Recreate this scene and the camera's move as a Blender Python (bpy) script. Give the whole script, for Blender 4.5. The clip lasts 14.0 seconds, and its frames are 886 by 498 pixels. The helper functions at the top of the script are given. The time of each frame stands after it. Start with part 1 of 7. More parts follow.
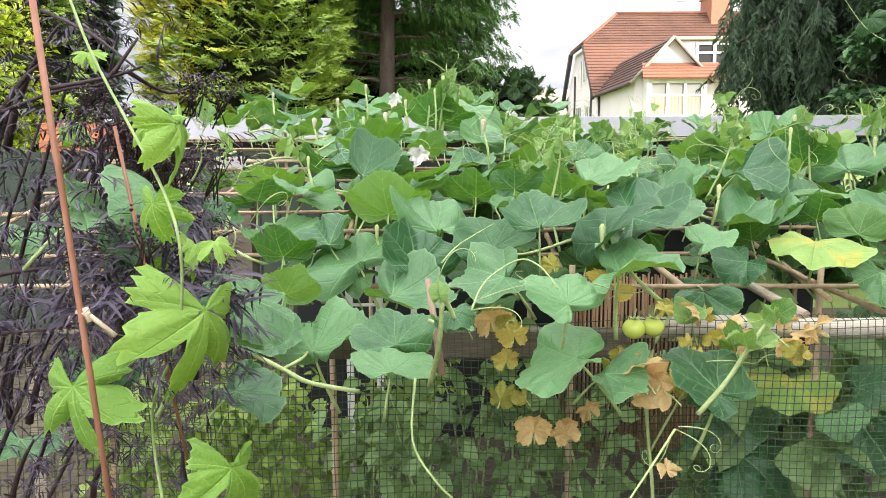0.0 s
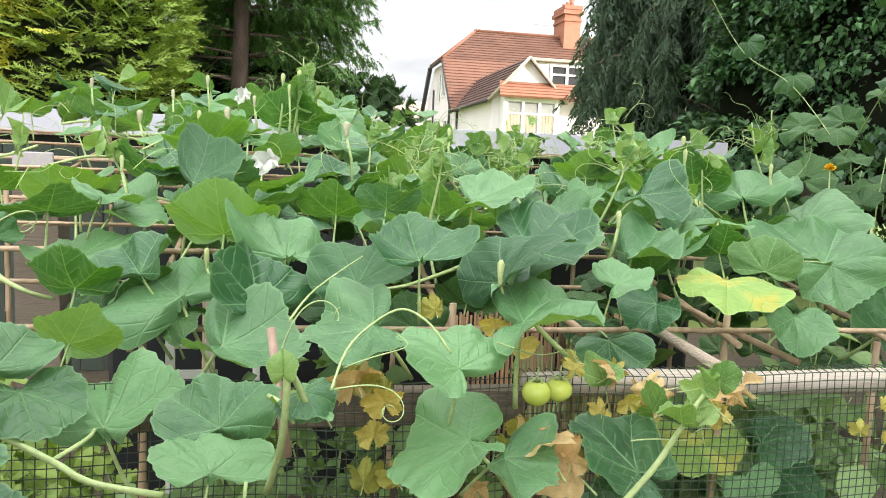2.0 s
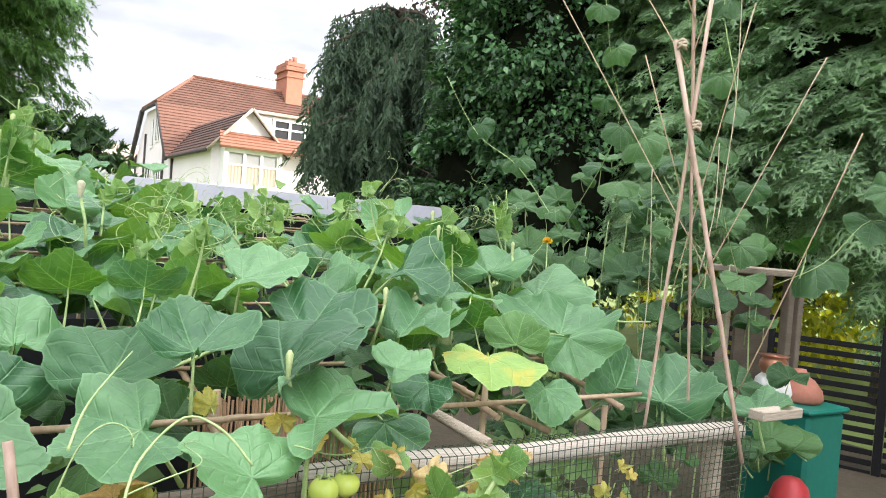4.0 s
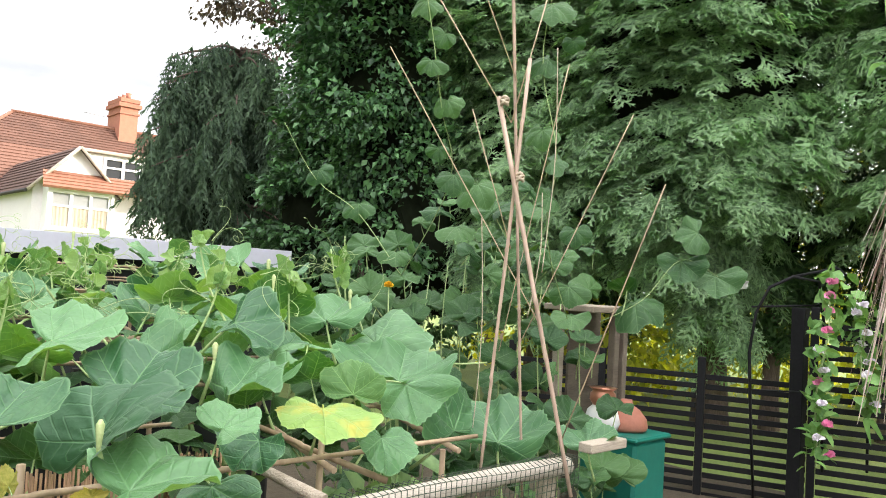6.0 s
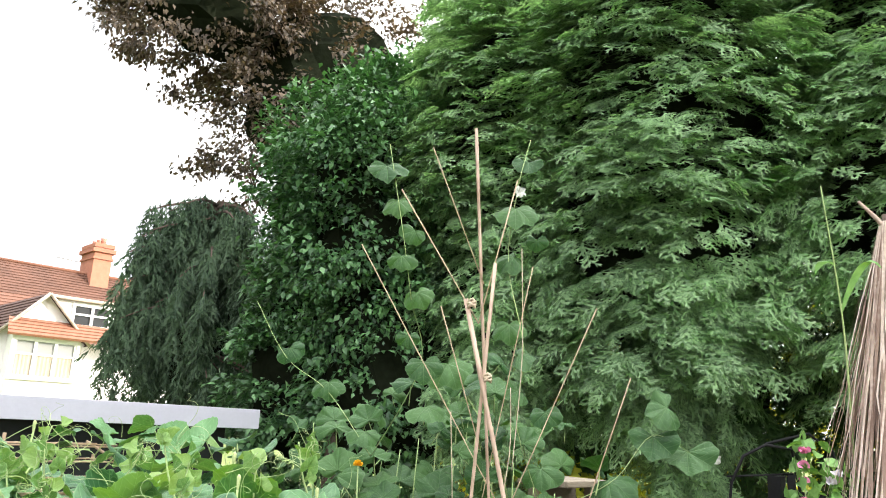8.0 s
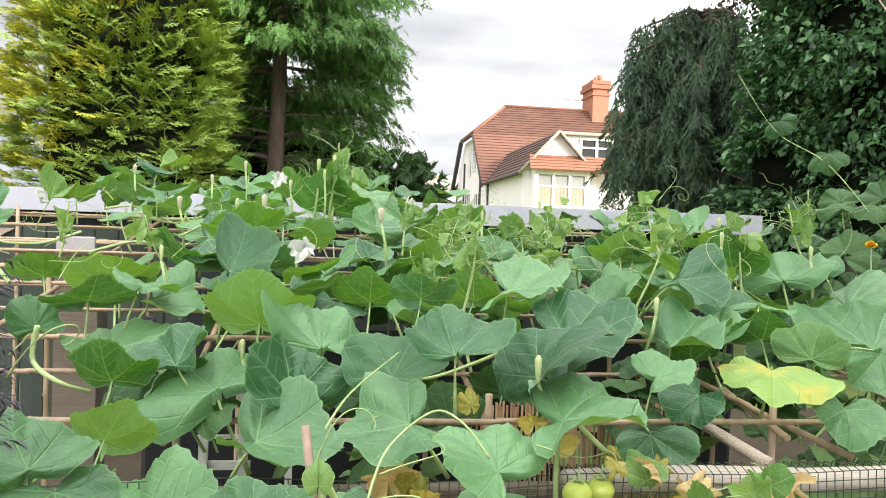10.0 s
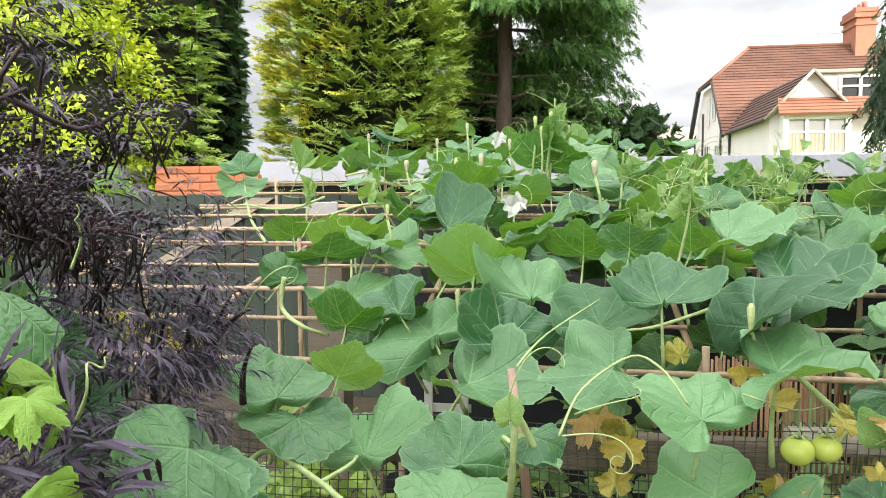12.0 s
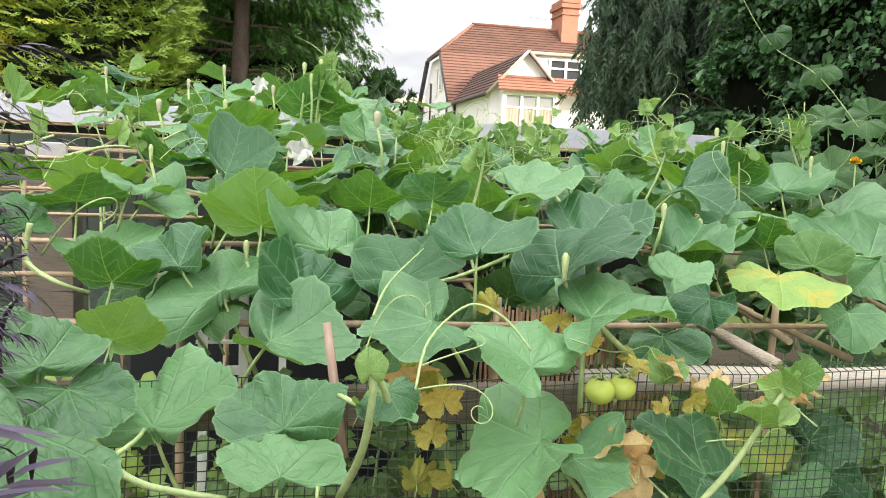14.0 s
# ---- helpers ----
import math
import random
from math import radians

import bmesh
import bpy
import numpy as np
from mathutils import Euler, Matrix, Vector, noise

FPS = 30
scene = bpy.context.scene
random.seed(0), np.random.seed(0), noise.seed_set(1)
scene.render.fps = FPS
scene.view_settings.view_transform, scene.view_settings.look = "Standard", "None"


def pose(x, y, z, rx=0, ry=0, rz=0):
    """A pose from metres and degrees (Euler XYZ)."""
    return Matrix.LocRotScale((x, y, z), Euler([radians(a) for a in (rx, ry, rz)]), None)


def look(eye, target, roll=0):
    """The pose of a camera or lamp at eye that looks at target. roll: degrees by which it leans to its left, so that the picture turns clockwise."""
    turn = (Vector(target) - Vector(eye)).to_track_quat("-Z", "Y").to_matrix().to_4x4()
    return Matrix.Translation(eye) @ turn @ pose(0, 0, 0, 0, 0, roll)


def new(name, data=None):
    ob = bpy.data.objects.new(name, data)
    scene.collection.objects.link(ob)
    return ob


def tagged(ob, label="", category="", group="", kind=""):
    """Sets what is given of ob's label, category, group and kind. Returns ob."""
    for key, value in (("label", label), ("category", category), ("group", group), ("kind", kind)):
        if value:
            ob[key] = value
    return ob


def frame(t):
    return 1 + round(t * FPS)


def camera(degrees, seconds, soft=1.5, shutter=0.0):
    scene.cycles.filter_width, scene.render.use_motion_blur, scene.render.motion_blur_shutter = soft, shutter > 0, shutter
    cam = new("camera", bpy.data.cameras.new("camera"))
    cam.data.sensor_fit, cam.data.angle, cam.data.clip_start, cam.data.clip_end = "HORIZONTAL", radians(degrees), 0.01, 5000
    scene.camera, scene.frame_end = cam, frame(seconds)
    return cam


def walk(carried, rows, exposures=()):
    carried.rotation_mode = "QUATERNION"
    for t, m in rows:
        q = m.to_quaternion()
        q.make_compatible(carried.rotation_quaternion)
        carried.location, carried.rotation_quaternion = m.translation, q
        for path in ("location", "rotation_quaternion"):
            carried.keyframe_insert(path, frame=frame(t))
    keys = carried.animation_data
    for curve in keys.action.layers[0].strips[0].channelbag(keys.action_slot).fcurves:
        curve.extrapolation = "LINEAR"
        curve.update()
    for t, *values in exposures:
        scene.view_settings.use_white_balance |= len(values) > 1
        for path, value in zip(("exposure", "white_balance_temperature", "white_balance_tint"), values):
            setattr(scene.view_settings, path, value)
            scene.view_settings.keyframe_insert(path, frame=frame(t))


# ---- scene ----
cam = camera(61.4, 14.0, soft=1.0)
PATH = [
    (0, (0.029, 0.09, 1.554), (0.017, 2.073, 1.292), -0.3),
    (0.5, (-0.022, 0.192, 1.549), (-0.033, 2.169, 1.252), -0.5),
    (1, (-0.041, 0.297, 1.544), (-0.026, 2.272, 1.229), -0.2),
    (1.5, (0.031, 0.436, 1.555), (0.153, 2.411, 1.264), 0.9),
    (2, (0.032, 0.562, 1.553), (0.406, 2.513, 1.324), 2.4),
    (2.5, (-0.087, 0.67, 1.547), (0.534, 2.563, 1.369), 3.2),
    (3, (-0.137, 0.716, 1.548), (0.648, 2.55, 1.408), 3.3),
    (3.5, (-0.114, 0.712, 1.565), (0.837, 2.469, 1.482), 3.7),
    (3.7, (-0.1, 0.691, 1.589), (0.899, 2.423, 1.523), 4.1),
    (5.8, (-0.058, 0.628, 1.638), (1.289, 2.104, 1.715), 3.5),
    (6, (-0.06, 0.627, 1.64), (1.311, 2.08, 1.731), 3.3),
    (6.5, (-0.069, 0.6, 1.679), (1.343, 2.004, 1.862), 3.1),
    (7, (-0.091, 0.567, 1.795), (1.33, 1.932, 2.137), 3.0),
    (7.2, (-0.103, 0.56, 1.843), (1.314, 1.91, 2.252), 3.0),
    (7.6, (-0.112, 0.562, 1.86), (1.28, 1.925, 2.345), 3.0),
    (8.1, (-0.108, 0.57, 1.82), (1.255, 1.97, 2.27), 2.9),
    (8.7, (-0.08, 0.588, 1.71), (1.09, 2.165, 1.97), 2.8),
    (9.3, (-0.05, 0.603, 1.628), (0.776, 2.422, 1.703), 2.7),
    (9.5, (-0.031, 0.603, 1.618), (0.642, 2.486, 1.656), 2.5),
    (10, (0.024, 0.575, 1.599), (0.31, 2.554, 1.557), 1.9),
    (10.5, (0.041, 0.546, 1.583), (0.002, 2.543, 1.485), 0.8),
    (11, (0.045, 0.533, 1.578), (-0.231, 2.509, 1.45), -0.2),
    (11.5, (0.047, 0.534, 1.583), (-0.377, 2.483, 1.443), -1.1),
    (12, (0.089, 0.545, 1.577), (-0.241, 2.512, 1.423), -0.4),
    (12.5, (0.089, 0.54, 1.57), (-0.031, 2.529, 1.396), 0.7),
    (13, (0.075, 0.55, 1.563), (0.23, 2.535, 1.373), 1.7),
    (13.5, (-0.009, 0.633, 1.549), (0.359, 2.587, 1.335), 2.1),
    (14, (-0.084, 0.645, 1.537), (0.305, 2.592, 1.293), 2.6),
]
walk(cam, [(t, look(eye, target, roll)) for t, eye, target, roll in PATH], [(0, 1.38, 6450, 11), (2.2, 1.30, 6480, 10), (3.0, 1.30, 6250, 12), (3.7, 1.32, 6180, 12), (5.8, 1.38, 6380, 11), (7.2, 1.62, 6400, 9), (9.3, 1.35, 6400, 11), (10.5, 1.26, 6520, 10), (12.0, 1.30, 6520, 10), (13.0, 1.24, 6500, 10), (14, 1.24, 6480, 10)])

# ---- world, sun ----
SUN_AZ, SUN_EL = radians(140), radians(21)   # clockwise from +y, above the horizon
world = bpy.data.worlds.new("sky")
scene.world = world
world.use_nodes = True
wn, wl = world.node_tree.nodes, world.node_tree.links
wn.clear()
w_out, w_bg = wn.new("ShaderNodeOutputWorld"), wn.new("ShaderNodeBackground")
w_sky, w_mix = wn.new("ShaderNodeTexSky"), wn.new("ShaderNodeMixRGB")
w_sky.sky_type, w_sky.sun_disc = "NISHITA", False
w_sky.sun_elevation, w_sky.sun_rotation = SUN_EL, SUN_AZ
w_sky.air_density, w_sky.dust_density = 1.0, 1.5
w_co, w_map, w_noise, w_ramp = wn.new("ShaderNodeTexCoord"), wn.new("ShaderNodeMapping"), wn.new("ShaderNodeTexNoise"), wn.new("ShaderNodeValToRGB")
w_map.inputs["Scale"].default_value = (1.6, 1.6, 5.0)
w_noise.inputs["Scale"].default_value, w_noise.inputs["Detail"].default_value = 1.7, 6
w_ramp.color_ramp.elements[0].position, w_ramp.color_ramp.elements[1].position = 0.20, 0.42
w_n2, w_r2 = wn.new("ShaderNodeTexNoise"), wn.new("ShaderNodeValToRGB")      # bright thin cloud with greyer patches
w_n2.inputs["Scale"].default_value, w_n2.inputs["Detail"].default_value = 2.6, 7
w_r2.color_ramp.elements[0].position, w_r2.color_ramp.elements[1].position = 0.10, 0.95
w_r2.color_ramp.elements[0].color, w_r2.color_ramp.elements[1].color = (1.8, 1.88, 2.0, 1), (12.5, 12.4, 12.3, 1)
w_r2.color_ramp.elements.new(0.30).color = (2.75, 2.78, 2.85, 1)
w_dot, w_glow = wn.new("ShaderNodeVectorMath"), wn.new("ShaderNodeMath")       # thin cloud is brighter on the sun's side
w_dot.operation, w_dot.inputs[1].default_value = "DOT_PRODUCT", (math.sin(SUN_AZ), math.cos(SUN_AZ), 0.95)
w_glow.operation, w_glow.inputs[1].default_value = "MULTIPLY_ADD", 0.45
wl.new(w_co.outputs["Generated"], w_dot.inputs[0]), wl.new(w_dot.outputs["Value"], w_glow.inputs[0]), wl.new(w_n2.outputs["Fac"], w_glow.inputs[2])
wl.new(w_map.outputs[0], w_n2.inputs[0]), wl.new(w_glow.outputs[0], w_r2.inputs[0]), wl.new(w_r2.outputs[0], w_mix.inputs[2])
wl.new(w_co.outputs["Generated"], w_map.inputs[0]), wl.new(w_map.outputs[0], w_noise.inputs[0])
wl.new(w_noise.outputs["Fac"], w_ramp.inputs[0]), wl.new(w_ramp.outputs[0], w_mix.inputs[0])
wl.new(w_sky.outputs[0], w_mix.inputs[1]), wl.new(w_mix.outputs[0], w_bg.inputs[0]), wl.new(w_bg.outputs[0], w_out.inputs[0])
w_bg.inputs[1].default_value = 0.15
sun = new("sun", bpy.data.lights.new("sun", "SUN"))
sun.data.energy, sun.data.angle, sun.data.color = 2.6, radians(0.6), (1.0, 0.90, 0.76)
sun.matrix_world = look((math.sin(SUN_AZ) * 30, math.cos(SUN_AZ) * 30, 30 * math.tan(SUN_EL)), (0, 0, 0))


# ---- materials ----
def material(name, base, rough=0.6, var=0.25, scale=6.0, fine=60.0, bump=0.3, metal=0.0, translucent=None, amount=0.0, rand=0.0, island=0.0, stretch=(1, 1, 1), spec=0.4, second=None):
    """Base colour varied at two scales, fine relief; leaves let light through."""
    m = bpy.data.materials.new(name)
    m.use_nodes = True
    n, l = m.node_tree.nodes, m.node_tree.links
    b = n["Principled BSDF"]
    co, mp = n.new("ShaderNodeTexCoord"), n.new("ShaderNodeMapping")
    mp.inputs["Scale"].default_value = stretch
    l.new(co.outputs["Object"], mp.inputs[0])
    big, small = n.new("ShaderNodeTexNoise"), n.new("ShaderNodeTexNoise")
    for t, s, d in ((big, scale, 4), (small, fine, 5)):
        t.inputs["Scale"].default_value, t.inputs["Detail"].default_value = s, d
        l.new(mp.outputs[0], t.inputs["Vector"])
    add = n.new("ShaderNodeMath")
    add.operation = "ADD"
    l.new(big.outputs["Fac"], add.inputs[0]), l.new(small.outputs["Fac"], add.inputs[1])
    value = add.outputs[0]
    for amt, node, out in ((rand, "ShaderNodeObjectInfo", "Random"), (island, "ShaderNodeNewGeometry", "Random Per Island")):
        if amt:
            g, mm = n.new(node), n.new("ShaderNodeMath")
            mm.operation = "MULTIPLY_ADD"
            mm.inputs[1].default_value = amt
            sub = n.new("ShaderNodeMath")
            sub.operation = "SUBTRACT"
            sub.inputs[1].default_value = amt / 2
            l.new(g.outputs[out], mm.inputs[0]), l.new(value, mm.inputs[2]), l.new(mm.outputs[0], sub.inputs[0])
            value = sub.outputs[0]
    ramp = n.new("ShaderNodeValToRGB")
    ramp.color_ramp.elements[0].position, ramp.color_ramp.elements[1].position = 0.25, 0.78
    half = n.new("ShaderNodeMath")
    half.operation = "MULTIPLY"
    half.inputs[1].default_value = 0.5
    l.new(value, half.inputs[0]), l.new(half.outputs[0], ramp.inputs[0])
    hi = second or tuple(min(1.0, c * (1 + var)) for c in base)
    ramp.color_ramp.elements[0].color = (*[c * (1 - var) for c in base], 1)
    ramp.color_ramp.elements[1].color = (*hi, 1)
    l.new(ramp.outputs[0], b.inputs["Base Color"])
    b.inputs["Roughness"].default_value, b.inputs["Metallic"].default_value = rough, metal
    b.inputs["Specular IOR Level"].default_value = spec
    if bump:
        bp = n.new("ShaderNodeBump")
        bp.inputs["Strength"].default_value, bp.inputs["Distance"].default_value = bump, 0.01
        l.new(small.outputs["Fac"], bp.inputs["Height"]), l.new(bp.outputs[0], b.inputs["Normal"])
    if translucent:
        tr, mx = n.new("ShaderNodeBsdfTranslucent"), n.new("ShaderNodeMixShader")
        mul = n.new("ShaderNodeMixRGB")
        mul.blend_type = "MULTIPLY"
        mul.inputs[0].default_value, mul.inputs[2].default_value = 1.0, (*translucent, 1)
        l.new(ramp.outputs[0], mul.inputs[1]), l.new(mul.outputs[0], tr.inputs[0])
        mx.inputs[0].default_value = amount
        l.new(b.outputs[0], mx.inputs[1]), l.new(tr.outputs[0], mx.inputs[2])
        l.new(mx.outputs[0], n["Material Output"].inputs[0])
    return m


def leaf_material(name, low, high, glow, amount=0.25, rough=0.55, blotch=None):
    """A gourd leaf: veins from the polar UV (angle, radius), pale velvet, light through it."""
    m = bpy.data.materials.new(name)
    m.use_nodes = True
    n, l = m.node_tree.nodes, m.node_tree.links
    b = n["Principled BSDF"]

    def node(kind, **inputs):
        k = n.new("ShaderNode" + kind)
        for key, v in inputs.items():
            k.inputs[int(key[1:])].default_value = v
        return k

    def mathn(op, a, c=None, d=None):
        k = n.new("ShaderNodeMath")
        k.operation = op
        for i, v in enumerate((a, c, d)):
            if v is None:
                continue
            if isinstance(v, (int, float)):
                k.inputs[i].default_value = v
            else:
                l.new(v, k.inputs[i])
        return k.outputs[0]
    uv = n.new("ShaderNodeUVMap")
    uv.uv_map = "polar"
    sep = n.new("ShaderNodeSeparateXYZ")
    l.new(uv.outputs[0], sep.inputs[0])
    ang, rad = sep.outputs[0], sep.outputs[1]          # angle in turns about 0.5, radius 0..1
    step = 0.139                                       # main veins every 50 degrees
    d = mathn("PINGPONG", mathn("SUBTRACT", ang, 0.5), step / 2)
    across = mathn("MULTIPLY", d, mathn("MULTIPLY", rad, 6.28))
    main = mathn("SUBTRACT", 1.0, mathn("DIVIDE", across, mathn("SUBTRACT", 0.026, mathn("MULTIPLY", rad, 0.017))))
    main = mathn("MAXIMUM", main, 0.0)
    along = mathn("SUBTRACT", rad, mathn("MULTIPLY", across, 0.9))
    side = mathn("PINGPONG", mathn("MULTIPLY", along, 1.0), 0.10)
    side = mathn("MAXIMUM", mathn("SUBTRACT", 1.0, mathn("DIVIDE", side, 0.022)), 0.0)
    side = mathn("MULTIPLY", side, 0.36)
    vein = mathn("MINIMUM", mathn("ADD", main, side), 1.0)
    co = n.new("ShaderNodeTexCoord")
    cells, big = n.new("ShaderNodeTexVoronoi"), n.new("ShaderNodeTexNoise")
    cells.inputs["Scale"].default_value = 26
    big.inputs["Scale"].default_value, big.inputs["Detail"].default_value = 3.5, 5
    l.new(co.outputs["Object"], cells.inputs["Vector"]), l.new(co.outputs["Object"], big.inputs["Vector"])
    info = n.new("ShaderNodeObjectInfo")
    fine_ = n.new("ShaderNodeTexNoise")
    fine_.inputs["Scale"].default_value, fine_.inputs["Detail"].default_value = 22, 6
    l.new(co.outputs["Object"], fine_.inputs["Vector"])
    tone = mathn("ADD", mathn("MULTIPLY_ADD", fine_.outputs["Fac"], 0.3, mathn("MULTIPLY_ADD", big.outputs["Fac"], 0.75, -0.15)), mathn("MULTIPLY_ADD", info.outputs["Random"], 0.9, -0.3))
    ramp = n.new("ShaderNodeValToRGB")
    ramp.color_ramp.elements[0].position, ramp.color_ramp.elements[1].position = 0.15, 0.85
    ramp.color_ramp.elements[0].color, ramp.color_ramp.elements[1].color = (*low, 1), (*high, 1)
    l.new(tone, ramp.inputs[0])
    colour = ramp.outputs[0]
    if blotch:
        bn, br, bm = n.new("ShaderNodeTexNoise"), n.new("ShaderNodeValToRGB"), n.new("ShaderNodeMixRGB")
        bn.inputs["Scale"].default_value, bn.inputs["Detail"].default_value = 2.4, 3
        br.color_ramp.elements[0].position, br.color_ramp.elements[1].position = 0.50, 0.68
        l.new(co.outputs["Object"], bn.inputs["Vector"]), l.new(bn.outputs["Fac"], br.inputs[0]), l.new(br.outputs[0], bm.inputs[0])
        l.new(colour, bm.inputs[1])
        bm.inputs[2].default_value = (*blotch, 1)
        colour = bm.outputs[0]
    mix = n.new("ShaderNodeMixRGB")
    mix.inputs[2].default_value = (*[min(1, c * 1.25 + 0.06) for c in high], 1)
    margin = mathn("MULTIPLY", mathn("MAXIMUM", mathn("SUBTRACT", rad, 0.955), 0.0), 11.0)
    l.new(mathn("MAXIMUM", mathn("MULTIPLY", vein, 0.72), margin), mix.inputs[0]), l.new(colour, mix.inputs[1])
    l.new(mix.outputs[0], b.inputs["Base Color"])
    b.inputs["Roughness"].default_value = rough
    b.inputs["Specular IOR Level"].default_value = 0.5
    b.inputs["Sheen Weight"].default_value, b.inputs["Sheen Roughness"].default_value = 0.09, 0.45
    bp = n.new("ShaderNodeBump")
    bp.inputs["Strength"].default_value, bp.inputs["Distance"].default_value = 0.42, 0.02
    h = mathn("SUBTRACT", mathn("MULTIPLY", cells.outputs["Distance"], 0.09), mathn("MULTIPLY", vein, 0.5))
    l.new(h, bp.inputs["Height"]), l.new(bp.outputs[0], b.inputs["Normal"])
    tr, mx, mul = n.new("ShaderNodeBsdfTranslucent"), n.new("ShaderNodeMixShader"), n.new("ShaderNodeMixRGB")
    mul.blend_type = "MULTIPLY"
    mul.inputs[0].default_value, mul.inputs[2].default_value = 1.0, (*glow, 1)
    l.new(mix.outputs[0], mul.inputs[1]), l.new(mul.outputs[0], tr.inputs[0])
    mx.inputs[0].default_value = amount
    l.new(b.outputs[0], mx.inputs[1]), l.new(tr.outputs[0], mx.inputs[2])
    l.new(mx.outputs[0], n["Material Output"].inputs[0])
    return m


M_PEPPER = material("pepper_leaf", (0.16, 0.28, 0.10), 0.5, 0.3, 5, 40, 0, translucent=(1.4, 1.5, 0.4), amount=0.25, island=0.8, second=(0.28, 0.42, 0.18))
M_WEED = material("filler_leaf", (0.20, 0.33, 0.07), 0.6, 0.3, 5, 40, 0, translucent=(1.4, 1.5, 0.4), amount=0.3, island=0.8, second=(0.36, 0.48, 0.13))
M_ROSELEAF = material("rose_leaf", (0.14, 0.33, 0.09), 0.5, 0.3, 5, 40, 0, translucent=(1.4, 1.5, 0.4), amount=0.25, island=0.8, second=(0.28, 0.48, 0.16))
GLOW = (1.1, 1.2, 0.2)
M_PANE = material("pale_pane", (0.30, 0.30, 0.30), 0.3, 0.1, 3, 20, 0.0)
M_LEAF = leaf_material("gourd_leaf", (0.034, 0.118, 0.045), (0.138, 0.295, 0.120), (1.25, 1.25, 0.2), 0.27, rough=0.38)
# Darker gourd leaf: shade on low and climbing leaves put into the colour.
M_SHADE = leaf_material("shaded_leaf", (0.022, 0.080, 0.019), (0.062, 0.152, 0.037), GLOW)
M_DARK = leaf_material("dark_leaf", (0.026, 0.095, 0.034), (0.062, 0.165, 0.056), GLOW, 0.2)
M_YOUNG = leaf_material("young_leaf", (0.11, 0.24, 0.055), (0.26, 0.40, 0.13), GLOW, 0.3)
M_YELLOW = leaf_material("yellowing_leaf", (0.14, 0.27, 0.05), (0.25, 0.39, 0.09), (1.2, 1.2, 0.3), 0.2, blotch=(0.45, 0.40, 0.06))
M_BRIGHTLEAF = leaf_material("bright_leaf", (0.09, 0.21, 0.055), (0.21, 0.37, 0.12), GLOW, 0.32)
M_LIME = leaf_material("lime_leaf", (0.17, 0.34, 0.045), (0.29, 0.48, 0.09), (1.25, 1.3, 0.25), 0.32)
# Light through leaves seen from below is put into this yellower colour.
M_BACKLIT = leaf_material("backlit_leaf", (0.050, 0.155, 0.030), (0.165, 0.315, 0.085), GLOW, 0.34)
M_STEM = material("green_stem", (0.30, 0.44, 0.15), 0.6, 0.3, 8, 90, 0.2, second=(0.52, 0.62, 0.30))
M_BUD = material("bud", (0.36, 0.48, 0.16), 0.6, 0.25, 20, 120, 0.2, second=(0.6, 0.62, 0.35))
M_BUDTIP = material("bud_tip", (0.46, 0.44, 0.30), 0.7, 0.3, 30, 120, 0.2)
M_PETAL = material("petal", (0.70, 0.71, 0.66), 0.6, 0.06, 10, 60, 0.3, translucent=(1, 1, 1), amount=0.3)
M_CANE = material("bamboo", (0.38, 0.25, 0.15), 0.5, 0.35, 5, 50, 0.25, rand=0.5, second=(0.58, 0.44, 0.30), stretch=(1, 1, 0.3))
M_CANE_RED = material("reddish_bamboo", (0.37, 0.215, 0.15), 0.5, 0.4, 6, 60, 0.35, rand=0.4, second=(0.62, 0.46, 0.37), stretch=(1, 1, 0.3))
M_POLE = material("red_brown_cane", (0.30, 0.115, 0.07), 0.45, 0.35, 6, 60, 0.25, rand=0.4, second=(0.48, 0.22, 0.14), stretch=(1, 1, 0.3))
M_OLDWOOD = material("weathered_wood", (0.36, 0.29, 0.22), 0.8, 0.35, 4, 70, 0.5, rand=0.3, second=(0.55, 0.47, 0.38), stretch=(0.25, 3, 3))
M_RAIL = material("bleached_pole", (0.50, 0.44, 0.36), 0.8, 0.3, 4, 70, 0.5, second=(0.70, 0.64, 0.56), stretch=(0.25, 3, 3))
M_GREYWOOD = material("grey_wood", (0.16, 0.13, 0.10), 0.85, 0.35, 4, 60, 0.5, rand=0.3, stretch=(0.3, 3, 3))
M_GREENWOOD = material("green_boards", (0.05, 0.065, 0.052), 0.85, 0.25, 3, 40, 0.4, rand=0.5, stretch=(3, 3, 0.4))
M_NET = material("net", (0.05, 0.07, 0.045), 0.6, 0.2, 20, 80, 0.0)
M_BARK = material("bark", (0.11, 0.075, 0.06), 0.9, 0.4, 3, 22, 1.0, stretch=(3, 3, 0.7), second=(0.21, 0.155, 0.125))
M_SOIL = material("soil", (0.07, 0.055, 0.035), 0.95, 0.4, 2, 30, 0.8)
M_GRASS = material("grass", (0.15, 0.20, 0.05), 0.9, 0.4, 1.2, 50, 0.8)
M_WHITE = material("white_paint", (0.80, 0.79, 0.78), 0.55, 0.06, 3, 40, 0.1)
M_RENDER = material("white_render", (0.80, 0.745, 0.77), 0.85, 0.08, 0.8, 25, 0.3)
M_TILE = material("roof_tile", (0.095, 0.044, 0.029), 0.8, 0.3, 1.2, 12, 0.5, rand=0.9, second=(0.165, 0.078, 0.052))
# Darker copy of the roof tile: the wing roof's shade is in the colour.
M_TILE_SHADED = material("shaded_roof_tile", (0.060, 0.032, 0.027), 0.85, 0.35, 1.2, 12, 0.5, rand=0.9, second=(0.115, 0.060, 0.047))
